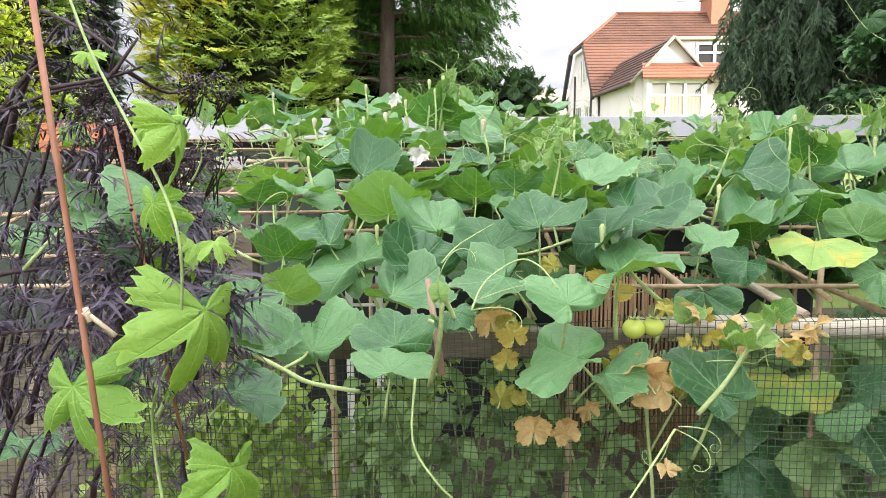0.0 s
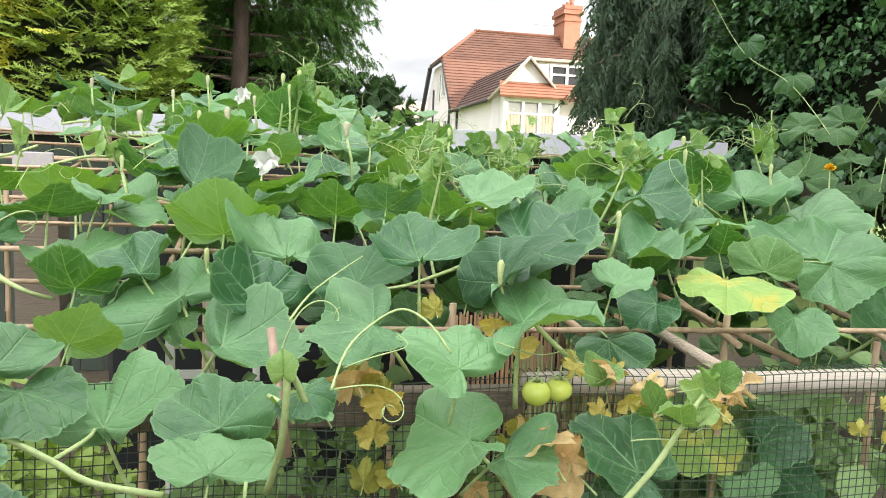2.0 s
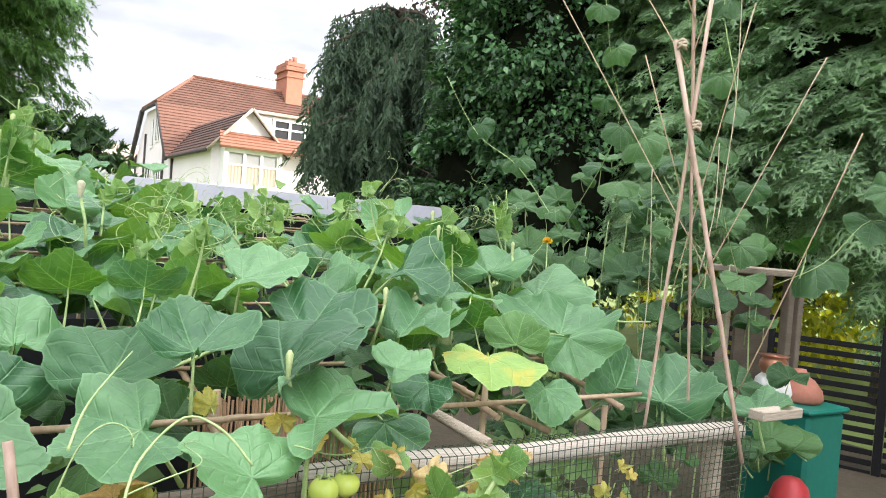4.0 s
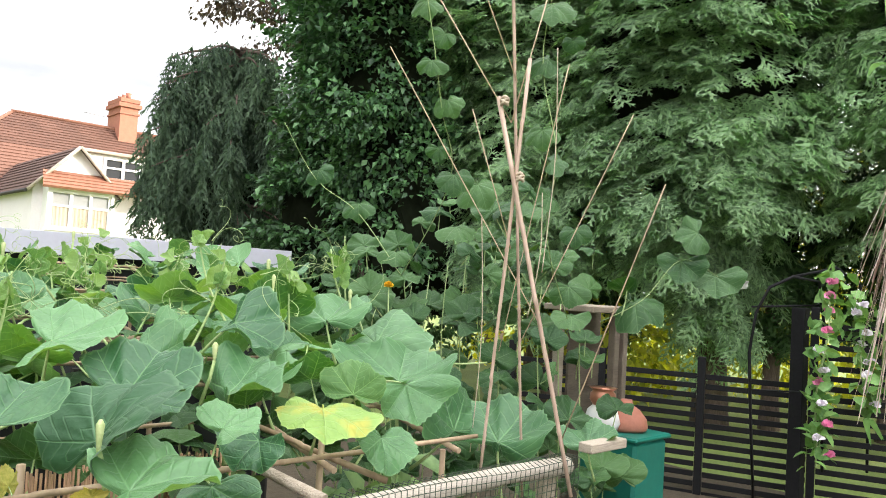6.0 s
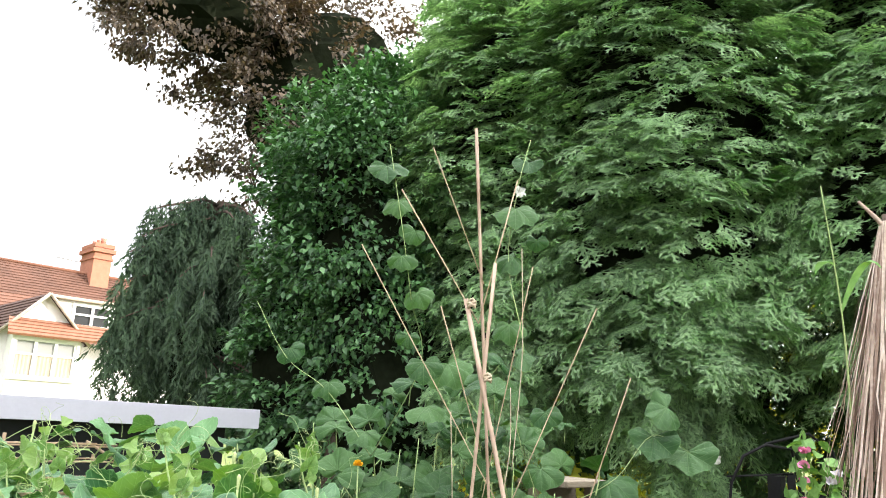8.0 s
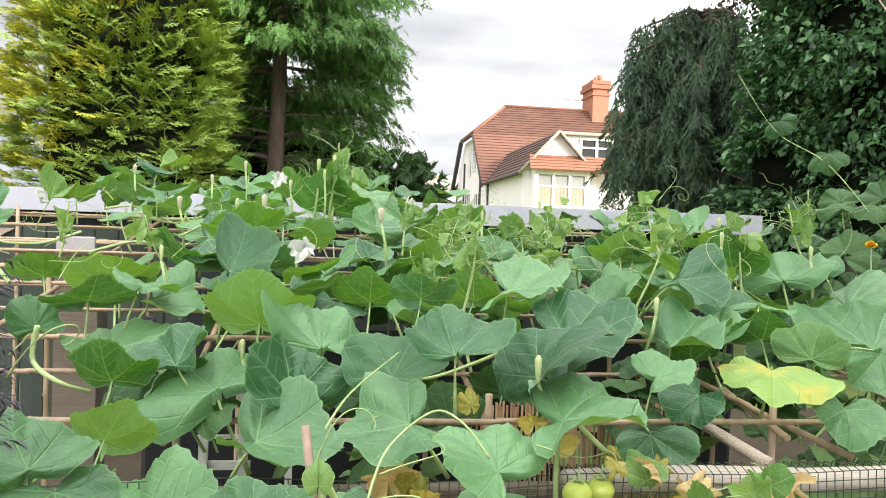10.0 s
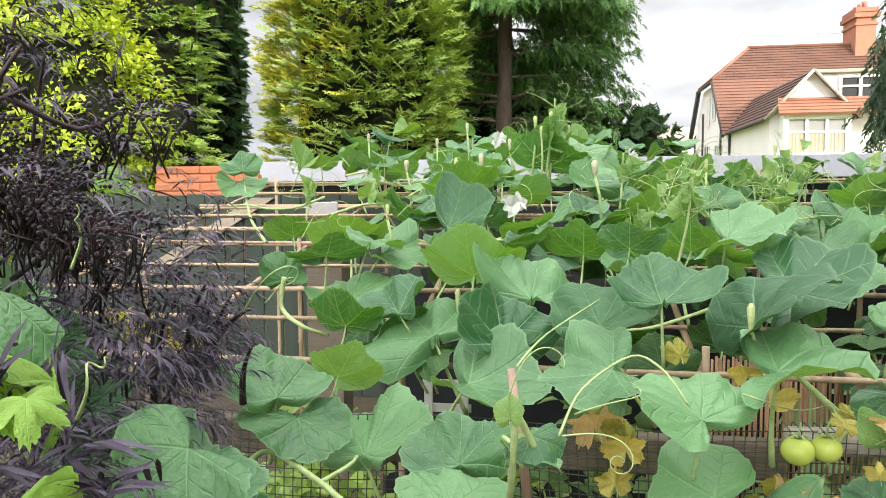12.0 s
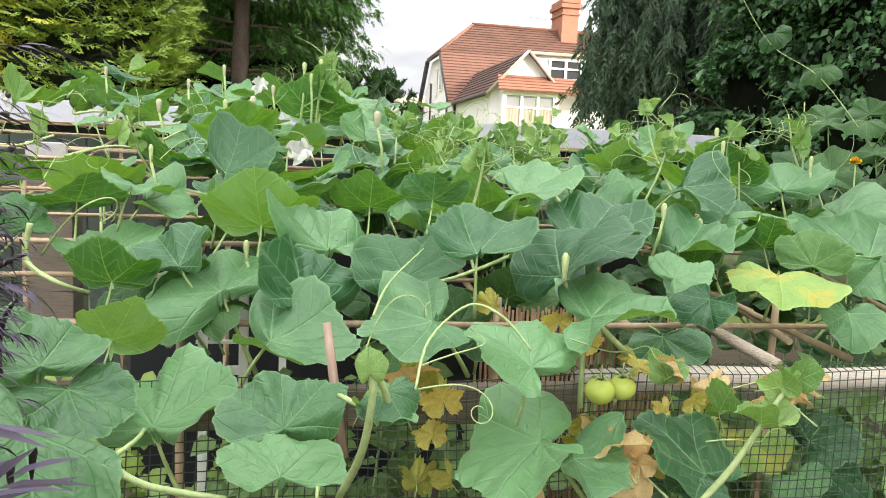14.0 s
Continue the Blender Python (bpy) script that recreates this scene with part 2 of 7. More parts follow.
M_TILE_OR = material("orange_tile", (0.24, 0.105, 0.065), 0.8, 0.25, 2, 15, 0.5, rand=0.6)
M_BRICK = material("orange_brick", (0.34, 0.14, 0.09), 0.85, 0.25, 5, 40, 0.5, rand=0.5)
# Bright light on the low wall is put into this brick colour.
M_ORANGE = material("sunlit_orange_brick", (0.55, 0.20, 0.10), 0.85, 0.2, 5, 40, 0.5, rand=0.5)
M_BLACK = material("black_paint", (0.010, 0.010, 0.011), 0.75, 0.3, 5, 50, 0.2, spec=0.2)
M_DARKWOOD = material("dark_timber", (0.05, 0.045, 0.045), 0.7, 0.3, 5, 40, 0.3)
M_CRATE = material("grey_plastic", (0.40, 0.37, 0.38), 0.6, 0.15, 6, 50, 0.1)
M_FASCIA = material("lilac_grey_fascia", (0.46, 0.46, 0.53), 0.5, 0.06, 1.5, 30, 0.1)
M_CURTAIN = material("curtain", (0.40, 0.335, 0.26), 0.9, 0.15, 3, 30, 0.2)
# Near-black that paints in shade: rooms, outbuilding wall, gaps under the canes.
M_NAVY = material("shade_black", (0.010, 0.012, 0.015), 0.6, 0.3, 3, 20, 0.2)
M_CONIFER = material("conifer", (0.035, 0.085, 0.03), 0.6, 0.35, 0.7, 8, 0, translucent=(1.3, 1.5, 0.5), amount=0.22, island=0.9, second=(0.075, 0.15, 0.05))
M_CYPRESS = material("blue_cypress", (0.20, 0.325, 0.175), 0.6, 0.35, 0.7, 8, 0, translucent=(1.3, 1.5, 0.8), amount=0.44, island=0.9, second=(0.41, 0.58, 0.34))
# Lit and shaded fronds of one tree, the sunlight put into the colours.
M_GOLD_LIT = material("golden_conifer", (0.32, 0.38, 0.045), 0.6, 0.3, 0.5, 6, 0, translucent=(1.4, 1.3, 0.3), amount=0.28, island=0.8, second=(0.60, 0.60, 0.10))
M_GOLD_SHADED = material("conifer_shade_green", (0.20, 0.33, 0.06), 0.6, 0.3, 0.5, 6, 0, translucent=(1.4, 1.3, 0.3), amount=0.25, island=0.8, second=(0.31, 0.43, 0.10))
M_HEDGE = material("leyland", (0.175, 0.31, 0.06), 0.6, 0.3, 0.6, 7, 0, translucent=(1.4, 1.4, 0.4), amount=0.25, island=0.8, second=(0.36, 0.50, 0.105))
M_SPRUCE = material("spruce_needles", (0.085, 0.20, 0.055), 0.6, 0.35, 0.7, 8, 0, translucent=(1.2, 1.4, 0.4), amount=0.25, island=0.9, second=(0.19, 0.36, 0.10))
M_WEEP = material("weeping_cypress", (0.044, 0.088, 0.050), 0.6, 0.35, 0.8, 8, 0, translucent=(1.1, 1.3, 0.7), amount=0.2, island=0.9, second=(0.112, 0.180, 0.100))
M_BROAD = material("dark_broadleaf", (0.036, 0.100, 0.042), 0.36, 0.35, 0.8, 8, 0, translucent=(1.0, 1.4, 0.5), amount=0.22, island=1.0, second=(0.14, 0.28, 0.115))
M_BRIGHT = material("bright_foliage", (0.25, 0.33, 0.04), 0.6, 0.3, 1.0, 8, 0, translucent=(1.6, 1.5, 0.3), amount=0.45, island=0.9, second=(0.58, 0.58, 0.09))
M_LIMESHRUB = material("lime_shrub_leaf", (0.22, 0.34, 0.035), 0.6, 0.3, 1.0, 8, 0, translucent=(1.5, 1.4, 0.3), amount=0.4, island=0.9, second=(0.46, 0.54, 0.06))
M_COPPER_LEAF = material("copper_beech", (0.07, 0.054, 0.042), 0.5, 0.35, 0.8, 8, 0, translucent=(1.4, 1.2, 0.6), amount=0.25, island=0.9, second=(0.14, 0.105, 0.075))
M_ELDER = material("elder_leaf", (0.022, 0.013, 0.027), 0.40, 0.4, 4, 40, 0, island=1.2, second=(0.088, 0.064, 0.112), spec=0.35)
M_BERRY = material("elder_berry", (0.014, 0.007, 0.012), 0.30, 0.4, 8, 60, 0, island=1.0, second=(0.058, 0.032, 0.050))
M_TWIG = material("dark_twig", (0.024, 0.012, 0.017), 0.6, 0.4, 8, 60, 0.4, second=(0.055, 0.030, 0.036))
# Shade inside the crowns is put into this near-black colour.
M_CORE = material("inner_shade", (0.011, 0.014, 0.008), 1.0, 0.5, 2, 12, 0.9, spec=0.03)
M_DRY = material("dry_leaf", (0.70, 0.50, 0.22), 0.8, 0.3, 9, 60, 0.3, translucent=(1.2, 1, 0.7), amount=0.35, rand=0.6, second=(0.88, 0.70, 0.38))
M_TOMLEAF = material("yellowed_tomato_leaf", (0.42, 0.45, 0.09), 0.7, 0.3, 9, 60, 0.3, translucent=(1.2, 1.1, 0.5), amount=0.3, rand=1.0, second=(0.72, 0.58, 0.18))
M_TOMATO = material("green_tomato", (0.50, 0.62, 0.10), 0.25, 0.12, 10, 30, 0.02, spec=0.5, second=(0.62, 0.68, 0.17))
M_STRAW = material("dried_strips", (0.56, 0.38, 0.31), 0.8, 0.4, 8, 60, 0.3, island=1.2, second=(0.90, 0.74, 0.66))
M_TERRA = material("terracotta", (0.40, 0.16, 0.11), 0.75, 0.2, 6, 40, 0.3)
M_COPPER = material("copper_pot", (0.55, 0.25, 0.16), 0.35, 0.2, 8, 50, 0.1, metal=0.6)
M_GREENBOX = material("green_plastic", (0.01, 0.16, 0.12), 0.45, 0.15, 3, 30, 0.05)
M_RED = material("red_plastic", (0.42, 0.035, 0.04), 0.4, 0.2, 4, 30, 0.05)
M_PINK = material("pink_petal", (0.82, 0.26, 0.46), 0.6, 0.3, 20, 60, 0, rand=0.6)
M_PALE = material("pale_petal", (0.80, 0.74, 0.80), 0.6, 0.15, 20, 60, 0, rand=0.6)
M_MARIGOLD = material("marigold", (0.85, 0.52, 0.02), 0.6, 0.2, 20, 60, 0.2)
M_ROPE = material("twine", (0.55, 0.45, 0.34), 0.9, 0.25, 30, 120, 0.4)
M_MAT = material("bamboo_mat", (0.36, 0.22, 0.13), 0.7, 0.35, 6, 40, 0.3, rand=0.7)
M_GLASS = bpy.data.materials.new("window_glass")
M_GLASS.use_nodes = True
g_b = M_GLASS.node_tree.nodes["Principled BSDF"]
g_b.inputs["Base Color"].default_value, g_b.inputs["Roughness"].default_value = (0.35, 0.38, 0.42, 1), 0.05
g_b.inputs["Alpha"].default_value = 0.35


# ---- helpers ----
def thing(name, label, category, group="", kind="", at=(0, 0, 0)):
    ob = new(name)
    ob.location = at
    ob.empty_display_size = 0.1
    return tagged(ob, label, category, group, kind)


def part(name, bm, mat, parent=None, label="", smooth=False, kind=""):
    """One mesh object from a bmesh (or a mesh), under a thing or a part."""
    if isinstance(bm, bmesh.types.BMesh):
        me = bpy.data.meshes.new(name)
        bm.to_mesh(me)
        bm.free()
    else:
        me = bm
    for m in (mat if isinstance(mat, (list, tuple)) else [mat]):
        if m and m.name not in me.materials:
            me.materials.append(m)
    if smooth:
        me.polygons.foreach_set("use_smooth", [True] * len(me.polygons))
    ob = new(name, me)
    if parent:
        ob.parent = parent
        ob.matrix_parent_inverse = Matrix.Translation(-world_loc(parent))
    return tagged(ob, label, kind=kind)


def world_loc(ob):
    v = Vector(ob.location)
    return v


def box(bm, x0, y0, z0, x1, y1, z1, bevel=0.0):
    r = bmesh.ops.create_cube(bm, size=1, matrix=Matrix.Translation(((x0 + x1) / 2, (y0 + y1) / 2, (z0 + z1) / 2)) @ Matrix.Diagonal((abs(x1 - x0), abs(y1 - y0), abs(z1 - z0), 1)))
    if bevel:
        bmesh.ops.bevel(bm, geom=list({e for v in r["verts"] for e in v.link_edges}), offset=bevel, segments=1, affect="EDGES")
    return bm


def boxm(*a, bevel=0.0):
    return box(bmesh.new(), *a, bevel=bevel)


def tube(bm, pts, radii, sides=6, cap=True):
    """A swept tube through points, tapering."""
    pts = [Vector(p) for p in pts]
    if isinstance(radii, (int, float)):
        radii = [radii] * len(pts)
    rings, ref = [], Vector((0.31, 0.17, 0.93))
    for i, p in enumerate(pts):
        d = (pts[min(i + 1, len(pts) - 1)] - pts[max(i - 1, 0)]).normalized()
        a = d.cross(ref)
        if a.length < 0.05:
            a = d.cross(Vector((1, 0, 0)))
        a.normalize()
        c = d.cross(a)
        rings.append([bm.verts.new(p + (a * math.cos(k * 2 * math.pi / sides) + c * math.sin(k * 2 * math.pi / sides)) * radii[i]) for k in range(sides)])
    for r0, r1 in zip(rings, rings[1:]):
        for k in range(sides):
            f = bm.faces.new((r0[k], r0[(k + 1) % sides], r1[(k + 1) % sides], r1[k]))
            f.smooth = True
    if cap:
        bm.faces.new(rings[0][::-1]), bm.faces.new(rings[-1])
    return bm


def tubem(pts, radii, sides=6):
    return tube(bmesh.new(), pts, radii, sides)


def cane(pts, r, nodes=0.22, sides=7):
    """A bamboo cane with swollen nodes, from end to end."""
    a, b = Vector(pts[0]), Vector(pts[1])
    length = (b - a).length
    n = max(1, int(length / nodes))
    ps, rs = [a], [r]
    for i in range(1, n):
        t = (i + random.uniform(-0.1, 0.1)) / n
        for dt, k in ((-0.008, 1.0), (0, 1.22), (0.008, 1.0)):
            ps.append(a.lerp(b, t + dt / length) + Vector((random.uniform(-1, 1), random.uniform(-1, 1), random.uniform(-1, 1))) * r * 0.15)
            rs.append(r * k * (1 - 0.2 * t))
    ps.append(b), rs.append(r * 0.8)
    return tubem(ps, rs, sides)


def curve_pts(p0, p1, p2, n=8):
    p0, p1, p2 = Vector(p0), Vector(p1), Vector(p2)
    return [p0 * (1 - t) ** 2 + p1 * 2 * t * (1 - t) + p2 * t * t for t in (i / (n - 1) for i in range(n))]


def mesh_np(name, verts, faces):
    """A mesh from arrays; faces all of one length."""
    me = bpy.data.meshes.new(name)
    k = faces.shape[1]
    me.vertices.add(len(verts)), me.loops.add(faces.size), me.polygons.add(len(faces))
    me.vertices.foreach_set("co", verts.astype(np.float32).ravel())
    me.loops.foreach_set("vertex_index", faces.astype(np.int32).ravel())
    me.polygons.foreach_set("loop_start", np.arange(0, faces.size, k, dtype=np.int32))
    me.update(calc_edges=True)
    return me


def scatter(name, template, places, ways, ups, sizes, squash=1.0):
    """Copies of a small leaf or spray (verts, faces) joined in one mesh: x across, y along the way, z its face."""
    tv, tf = template
    n = len(places)
    y = ways / (np.linalg.norm(ways, axis=1, keepdims=True) + 1e-9)
    x = np.cross(y, ups)
    x /= np.linalg.norm(x, axis=1, keepdims=True) + 1e-9
    z = np.cross(x, y)
    s = sizes[:, None, None]
    v = places[:, None, :] + s * (tv[None, :, 0:1] * x[:, None, :] + tv[None, :, 1:2] * y[:, None, :] + tv[None, :, 2:3] * z[:, None, :])
    f = tf[None] + (np.arange(n) * len(tv))[:, None, None]
    return mesh_np(name, v.reshape(-1, 3), f.reshape(-1, tf.shape[1]))


def spray_template(pairs=6, width=0.42, droop=0.25, thick=0.10, angle=0.75):
    """A flat fan of conifer twigs: slim triangles along a bowed stem."""
    v, f = [], []

    def tri(a, b, c):
        v.extend([a, b, c])
        f.append([len(v) - 3, len(v) - 2, len(v) - 1])

    def z(y, x=0.0):
        return -droop * y * y - 0.35 * abs(x) * abs(x)
    tri((-0.02, 0, 0), (0.02, 0, 0), (0, 1, z(1)))
    for i in range(pairs):
        y = 0.1 + 0.75 * i / pairs
        w = width * (1 - 0.75 * abs(i / pairs - 0.25))
        for s in (-1, 1):
            yy = y + w * angle
            a, b = (0, y - thick * 0.5, z(y)), (0, y + thick, z(y))
            tri(a, (s * w, yy, z(yy, w)), b)
            m = (s * w * 0.5, y + w * angle * 0.5, z(y + w * angle * .5, w * .5))
            tri(m, (s * w * 0.55, y + w * angle + 0.16 * w / width, z(yy)), (s * w * 0.72, y + w * angle * 0.75, z(yy, w * .7)))
    return np.array(v, float), np.array(f, int)


def leaflet_template(w=0.36, fold=0.12, curl=0.15):
    """A folded, pointed leaf of eight triangles."""
    ys, ws = (0.0, 0.3, 0.65, 1.0), (0.0, w, w * 0.8, 0.0)
    v = [(0, y, -curl * y * y) for y in ys] + [(s * ws[i], ys[i], fold * ws[i] / w - curl * ys[i] ** 2) for s in (-1, 1) for i in (1, 2)]
    f = [(0, 4, 1), (1, 4, 5), (1, 5, 2), (2, 5, 3), (0, 1, 6), (1, 7, 6), (1, 2, 7), (2, 3, 7)]
    return np.array(v, float), np.array(f, int)


def leaf4_template(w=0.36, fold=0.12, curl=0.15):
    """A folded leaf of four triangles."""
    return np.array([(0, 0, 0), (-w, 0.42, fold - curl * .2), (0, 0.5, -curl * .25), (w, 0.42, fold - curl * .2), (0, 1, -curl)], float), np.array([(0, 2, 1), (1, 2, 4), (0, 3, 2), (3, 4, 2)], int)


def frond_template(seed, pairs=7, width=0.40, droop=0.35, angle=0.9, fingers=3, thick=0.034):
    """A flat feathery frond: alternate twigs along a bowed stem, each with short fingers."""
    r = random.Random(seed)
    v, f = [], []

    def tri(a, b, c):
        for x, y in (a, b, c):
            v.append((x, y, -droop * y * y - 0.55 * x * x + 0.02 * math.sin(9 * x + 7 * y)))
        f.append([len(v) - 3, len(v) - 2, len(v) - 1])

    def twig(x, y, dx, dy, ln, w, tips):
        n = math.hypot(dx, dy)
        dx, dy = dx / n, dy / n
        tri((x + dy * w, y - dx * w), (x - dy * w, y + dx * w), (x + dx * ln, y + dy * ln))
        for k in range(tips):
            t = (0.22 + 0.66 * k / max(1, tips)) * ln
            s = -1 if k % 2 else 1
            px, py = x + dx * t, y + dy * t
            ex, ey = dx * 0.8 - s * dy * 0.75, dy * 0.8 + s * dx * 0.75
            q = ln * r.uniform(0.32, 0.5) * (1 - 0.35 * t / ln)
            tri((px - dx * w * 1.5, py - dy * w * 1.5), (px + dx * w * 1.5, py + dy * w * 1.5), (px + ex * q, py + ey * q))
    twig(0, 0, 0.02, 1, 1.0, thick * 0.7, 0)
    for i in range(pairs):
        y = 0.06 + 0.80 * i / pairs + r.uniform(-0.02, 0.02)
        w = width * (1.05 - 0.85 * abs(i / pairs - 0.28)) * r.uniform(0.8, 1.15)
        twig(0, y, (1 if i % 2 else -1), angle * r.uniform(0.8, 1.2), w * 1.3, thick, fingers)
        if i % 2 == 0:
            twig(0, y + 0.05, 1, angle * r.uniform(0.8, 1.2), w * 1.1, thick, max(1, fingers - 1))
    return np.array(v, float), np.array(f, int)


SPRAY, FAN, NEEDLE = spray_template(), spray_template(5, 0.36, 0.5, 0.085, 0.95), spray_template(3, 0.22, 0.5, 0.095, 1.0)
FROND, PLUME, HANGER = frond_template(1), frond_template(2, 6, 0.26, 0.10, 1.3, 2), frond_template(3, 6, 0.26, 0.55, 1.0, 1, 0.045)
LEAF4 = leaf4_template(0.31, 0.10, 0.22)
LEAFLET, LANCE = leaflet_template(), leaflet_template(0.055, 0.02, 0.3)


def unit(a):
    return a / (np.linalg.norm(a, axis=1, keepdims=True) + 1e-9)


def shell(rng, n, centre, radii, bumps=0.22, depth=0.25, lo=-1.0, hi=1.0, freq=1.3):
    """Points in the outer layer of a lumpy ellipsoid, with their outward ways."""
    d = rng.normal(size=(n * 3, 3))
    d = unit(d)
    d = d[(d[:, 2] > lo) & (d[:, 2] < hi)][:n]
    lump = np.array([noise.noise(Vector(q) * freq * 2.2 + Vector(centre)) + 0.5 * noise.noise(Vector(q) * freq * 6 + Vector(centre)) for q in d])
    k = 1 + bumps * lump - depth * rng.random(len(d)) ** 1.6
    p = np.array(centre) + d * np.array(radii) * k[:, None]
    return p, unit(d / np.array(radii)), lump


# Dark blob that stands in for the shade inside a crown.
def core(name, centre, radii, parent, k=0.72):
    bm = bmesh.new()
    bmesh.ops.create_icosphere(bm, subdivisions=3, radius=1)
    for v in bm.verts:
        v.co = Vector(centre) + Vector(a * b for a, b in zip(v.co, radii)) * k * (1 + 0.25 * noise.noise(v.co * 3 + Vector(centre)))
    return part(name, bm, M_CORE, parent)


# ---- ground and far setting ----
bm = bmesh.new()
bmesh.ops.create_grid(bm, x_segments=60, y_segments=60, size=400)
for v in bm.verts:
    d = math.hypot(v.co.x, v.co.y)
    v.co.z = 0.02 * noise.noise(v.co * 0.05) + max(0.0, min(1.5, (v.co.y - 20) * 0.09))
tagged(part("ground", bm, M_GRASS), "rough garden grass reaching to the far houses", "ground", kind="structure")
tagged(part("soil_bed", boxm(-4.2, -2.0, 0.0, 6.5, 7.1, 0.05, bevel=0.02), M_SOIL), "dark soil bed under the cane frame", "soil", kind="structure")


def slope_courses(a, b, c, d, step=0.22, lift=0.03):
    """A tiled slope: eaves a-b, top d-c, in overlapping courses."""
    a, b, c, d = map(Vector, (a, b, c, d))
    bm = bmesh.new()
    up = (b - a).cross(d - a).normalized()
    if up.z < 0:
        up = -up
    n = max(2, int(((d + c) / 2 - (a + b) / 2).length / step))
    rows = [(a - up * 0.06, b - up * 0.06)]
    for i in range(n):
        rows.append((a.lerp(d, i / n) + up * lift, b.lerp(c, i / n) + up * lift))
        rows.append((a.lerp(d, (i + 1) / n), b.lerp(c, (i + 1) / n)))
    vs = [(bm.verts.new(p), bm.verts.new(q)) for p, q in rows]
    for r0, r1 in zip(vs, vs[1:]):
        bm.faces.new((r0[0], r0[1], r1[1], r1[0]))
    return bm


def poly(pts, thick):
    bm = bmesh.new()
    f = bm.faces.new([bm.verts.new(p) for p in pts])
    r = bmesh.ops.extrude_face_region(bm, geom=[f])
    bmesh.ops.translate(bm, vec=thick, verts=[g for g in r["geom"] if isinstance(g, bmesh.types.BMVert)])
    bmesh.ops.recalc_face_normals(bm, faces=bm.faces)
    return bm


def window_unit(parent, x0, x1, z0, z1, y, bars=2, transom=0.0, curtain=True):
    """A casement in the wall plane y, facing -y."""
    w = part("window", boxm(x0, y, z0, x1, y + 0.08, z1), M_PANE if curtain else M_NAVY, parent, "white framed window with drawn curtains" if curtain else "white framed window")
    f = bmesh.new()
    t = 0.07
    box(f, x0 - 0.05, y - 0.06, z0 - t, x1 + 0.05, y - 0.003, z0), box(f, x0 - 0.05, y - 0.06, z1, x1 + 0.05, y - 0.003, z1 + t)
    for i in range(bars + 2):
        x = x0 + (x1 - x0) * i / (bars + 1)
        box(f, x - t * 0.7, y - 0.06, z0, x + t * 0.7, y - 0.003, z1)
    if transom:
        zt = z0 + (z1 - z0) * transom
        for i in range(bars + 1):
            a, b = x0 + (x1 - x0) * i / (bars + 1) + t * 0.7, x0 + (x1 - x0) * (i + 1) / (bars + 1) - t * 0.7
            box(f, a, y - 0.05, zt - t / 2, b, y - 0.004, zt + t / 2)
    part("window_frame", f, M_WHITE, w)
    if curtain:
        for i in range(bars + 1):
            a, b = x0 + (x1 - x0) * i / (bars + 1) + 0.06, x0 + (x1 - x0) * (i + 1) / (bars + 1) - 0.06
            c = bmesh.new()
            zt = z0 + (z1 - z0) * (transom or 1.0) - 0.03
            n = 14
            vs = [(c.verts.new((a + (b - a) * k / n, y - 0.012 - 0.012 * math.sin(k * 1.9 + i), z0 + 0.02)), c.verts.new((a + (b - a) * k / n, y - 0.012 - 0.01 * math.sin(k * 1.9 + i), zt))) for k in range(n + 1)]
            for p, q in zip(vs, vs[1:]):
                c.faces.new((p[0], q[0], q[1], p[1]))
            part("curtain", c, M_CURTAIN, w)
    return w


# ---- the white house with a red tiled roof ----
house = thing("house", "white rendered house with a red tiled half-hipped roof and a bay", "house", at=(12, 36, 1.3))
X0, YF, YB, ZE, ZR = 6.9, 34.8, 43.4, 4.2, 8.36
YR = (YF + YB) / 2
XH, ZH = 8.64, 6.65            # hip apex, hip eave
y1, y2 = YF + (ZH - ZE) / (ZR - ZE) * (YR - YF), YB - (ZH - ZE) / (ZR - ZE) * (YR - YF)
XE = 24.0
part("wall", boxm(X0 + 0.3, YF, 0.6, XE, YF + 0.3, ZE - .1), M_RENDER, house)
part("wall", poly([(X0, YF, 0.6), (X0, YB, 0.6), (X0, YB, ZE - .14), (X0, y2, ZH - .14), (X0, y1, ZH - .14), (X0, YF, ZE - .14)], (0.3, 0, 0)), M_RENDER, house)
part("wall", boxm(X0 + 0.3, YB - 0.3, 0.6, XE, YB, ZE), M_RENDER, house)
E_ = 0.25
part("roof", slope_courses((X0 - E_, YF - E_, ZE - E_), (XE, YF - E_, ZE - E_), (XE, y1, ZH), (X0 - E_, y1, ZH)), M_TILE, house)
part("roof", slope_courses((X0 - E_, y1, ZH), (XE, y1, ZH), (XE, YR, ZR), (XH, YR, ZR)), M_TILE, house)
part("roof", slope_courses((X0 - E_, y2, ZH - 0.05), (X0 - E_, y1, ZH - 0.05), (XH, YR + 0.01, ZR), (XH, YR, ZR)), M_TILE, house)
part("roof", slope_courses((XE, YB + E_, ZE - E_), (X0 - E_, YB + E_, ZE - E_), (XH, YR, ZR), (XE, YR, ZR)), M_TILE, house)
part("ridge_tiles", tubem([(XH - 0.05, YR, ZR + 0.02), (XE, YR, ZR + 0.02)], 0.09, 8), M_TILE_OR, house, "row of half-round ridge tiles")
for a, b in (((X0 - E_, y1, ZH), (XH, YR, ZR)), ((X0 - E_, y2, ZH), (XH, YR, ZR))):
    part("hip_tiles", tubem([a, b], 0.08, 6), M_TILE_OR, house)
part("bargeboard", tubem([(X0 - E_, YB + E_, ZE - E_ - .1), (X0 - E_, y2, ZH - .1)], 0.12, 4), M_DARKWOOD, house, "dark bargeboard")
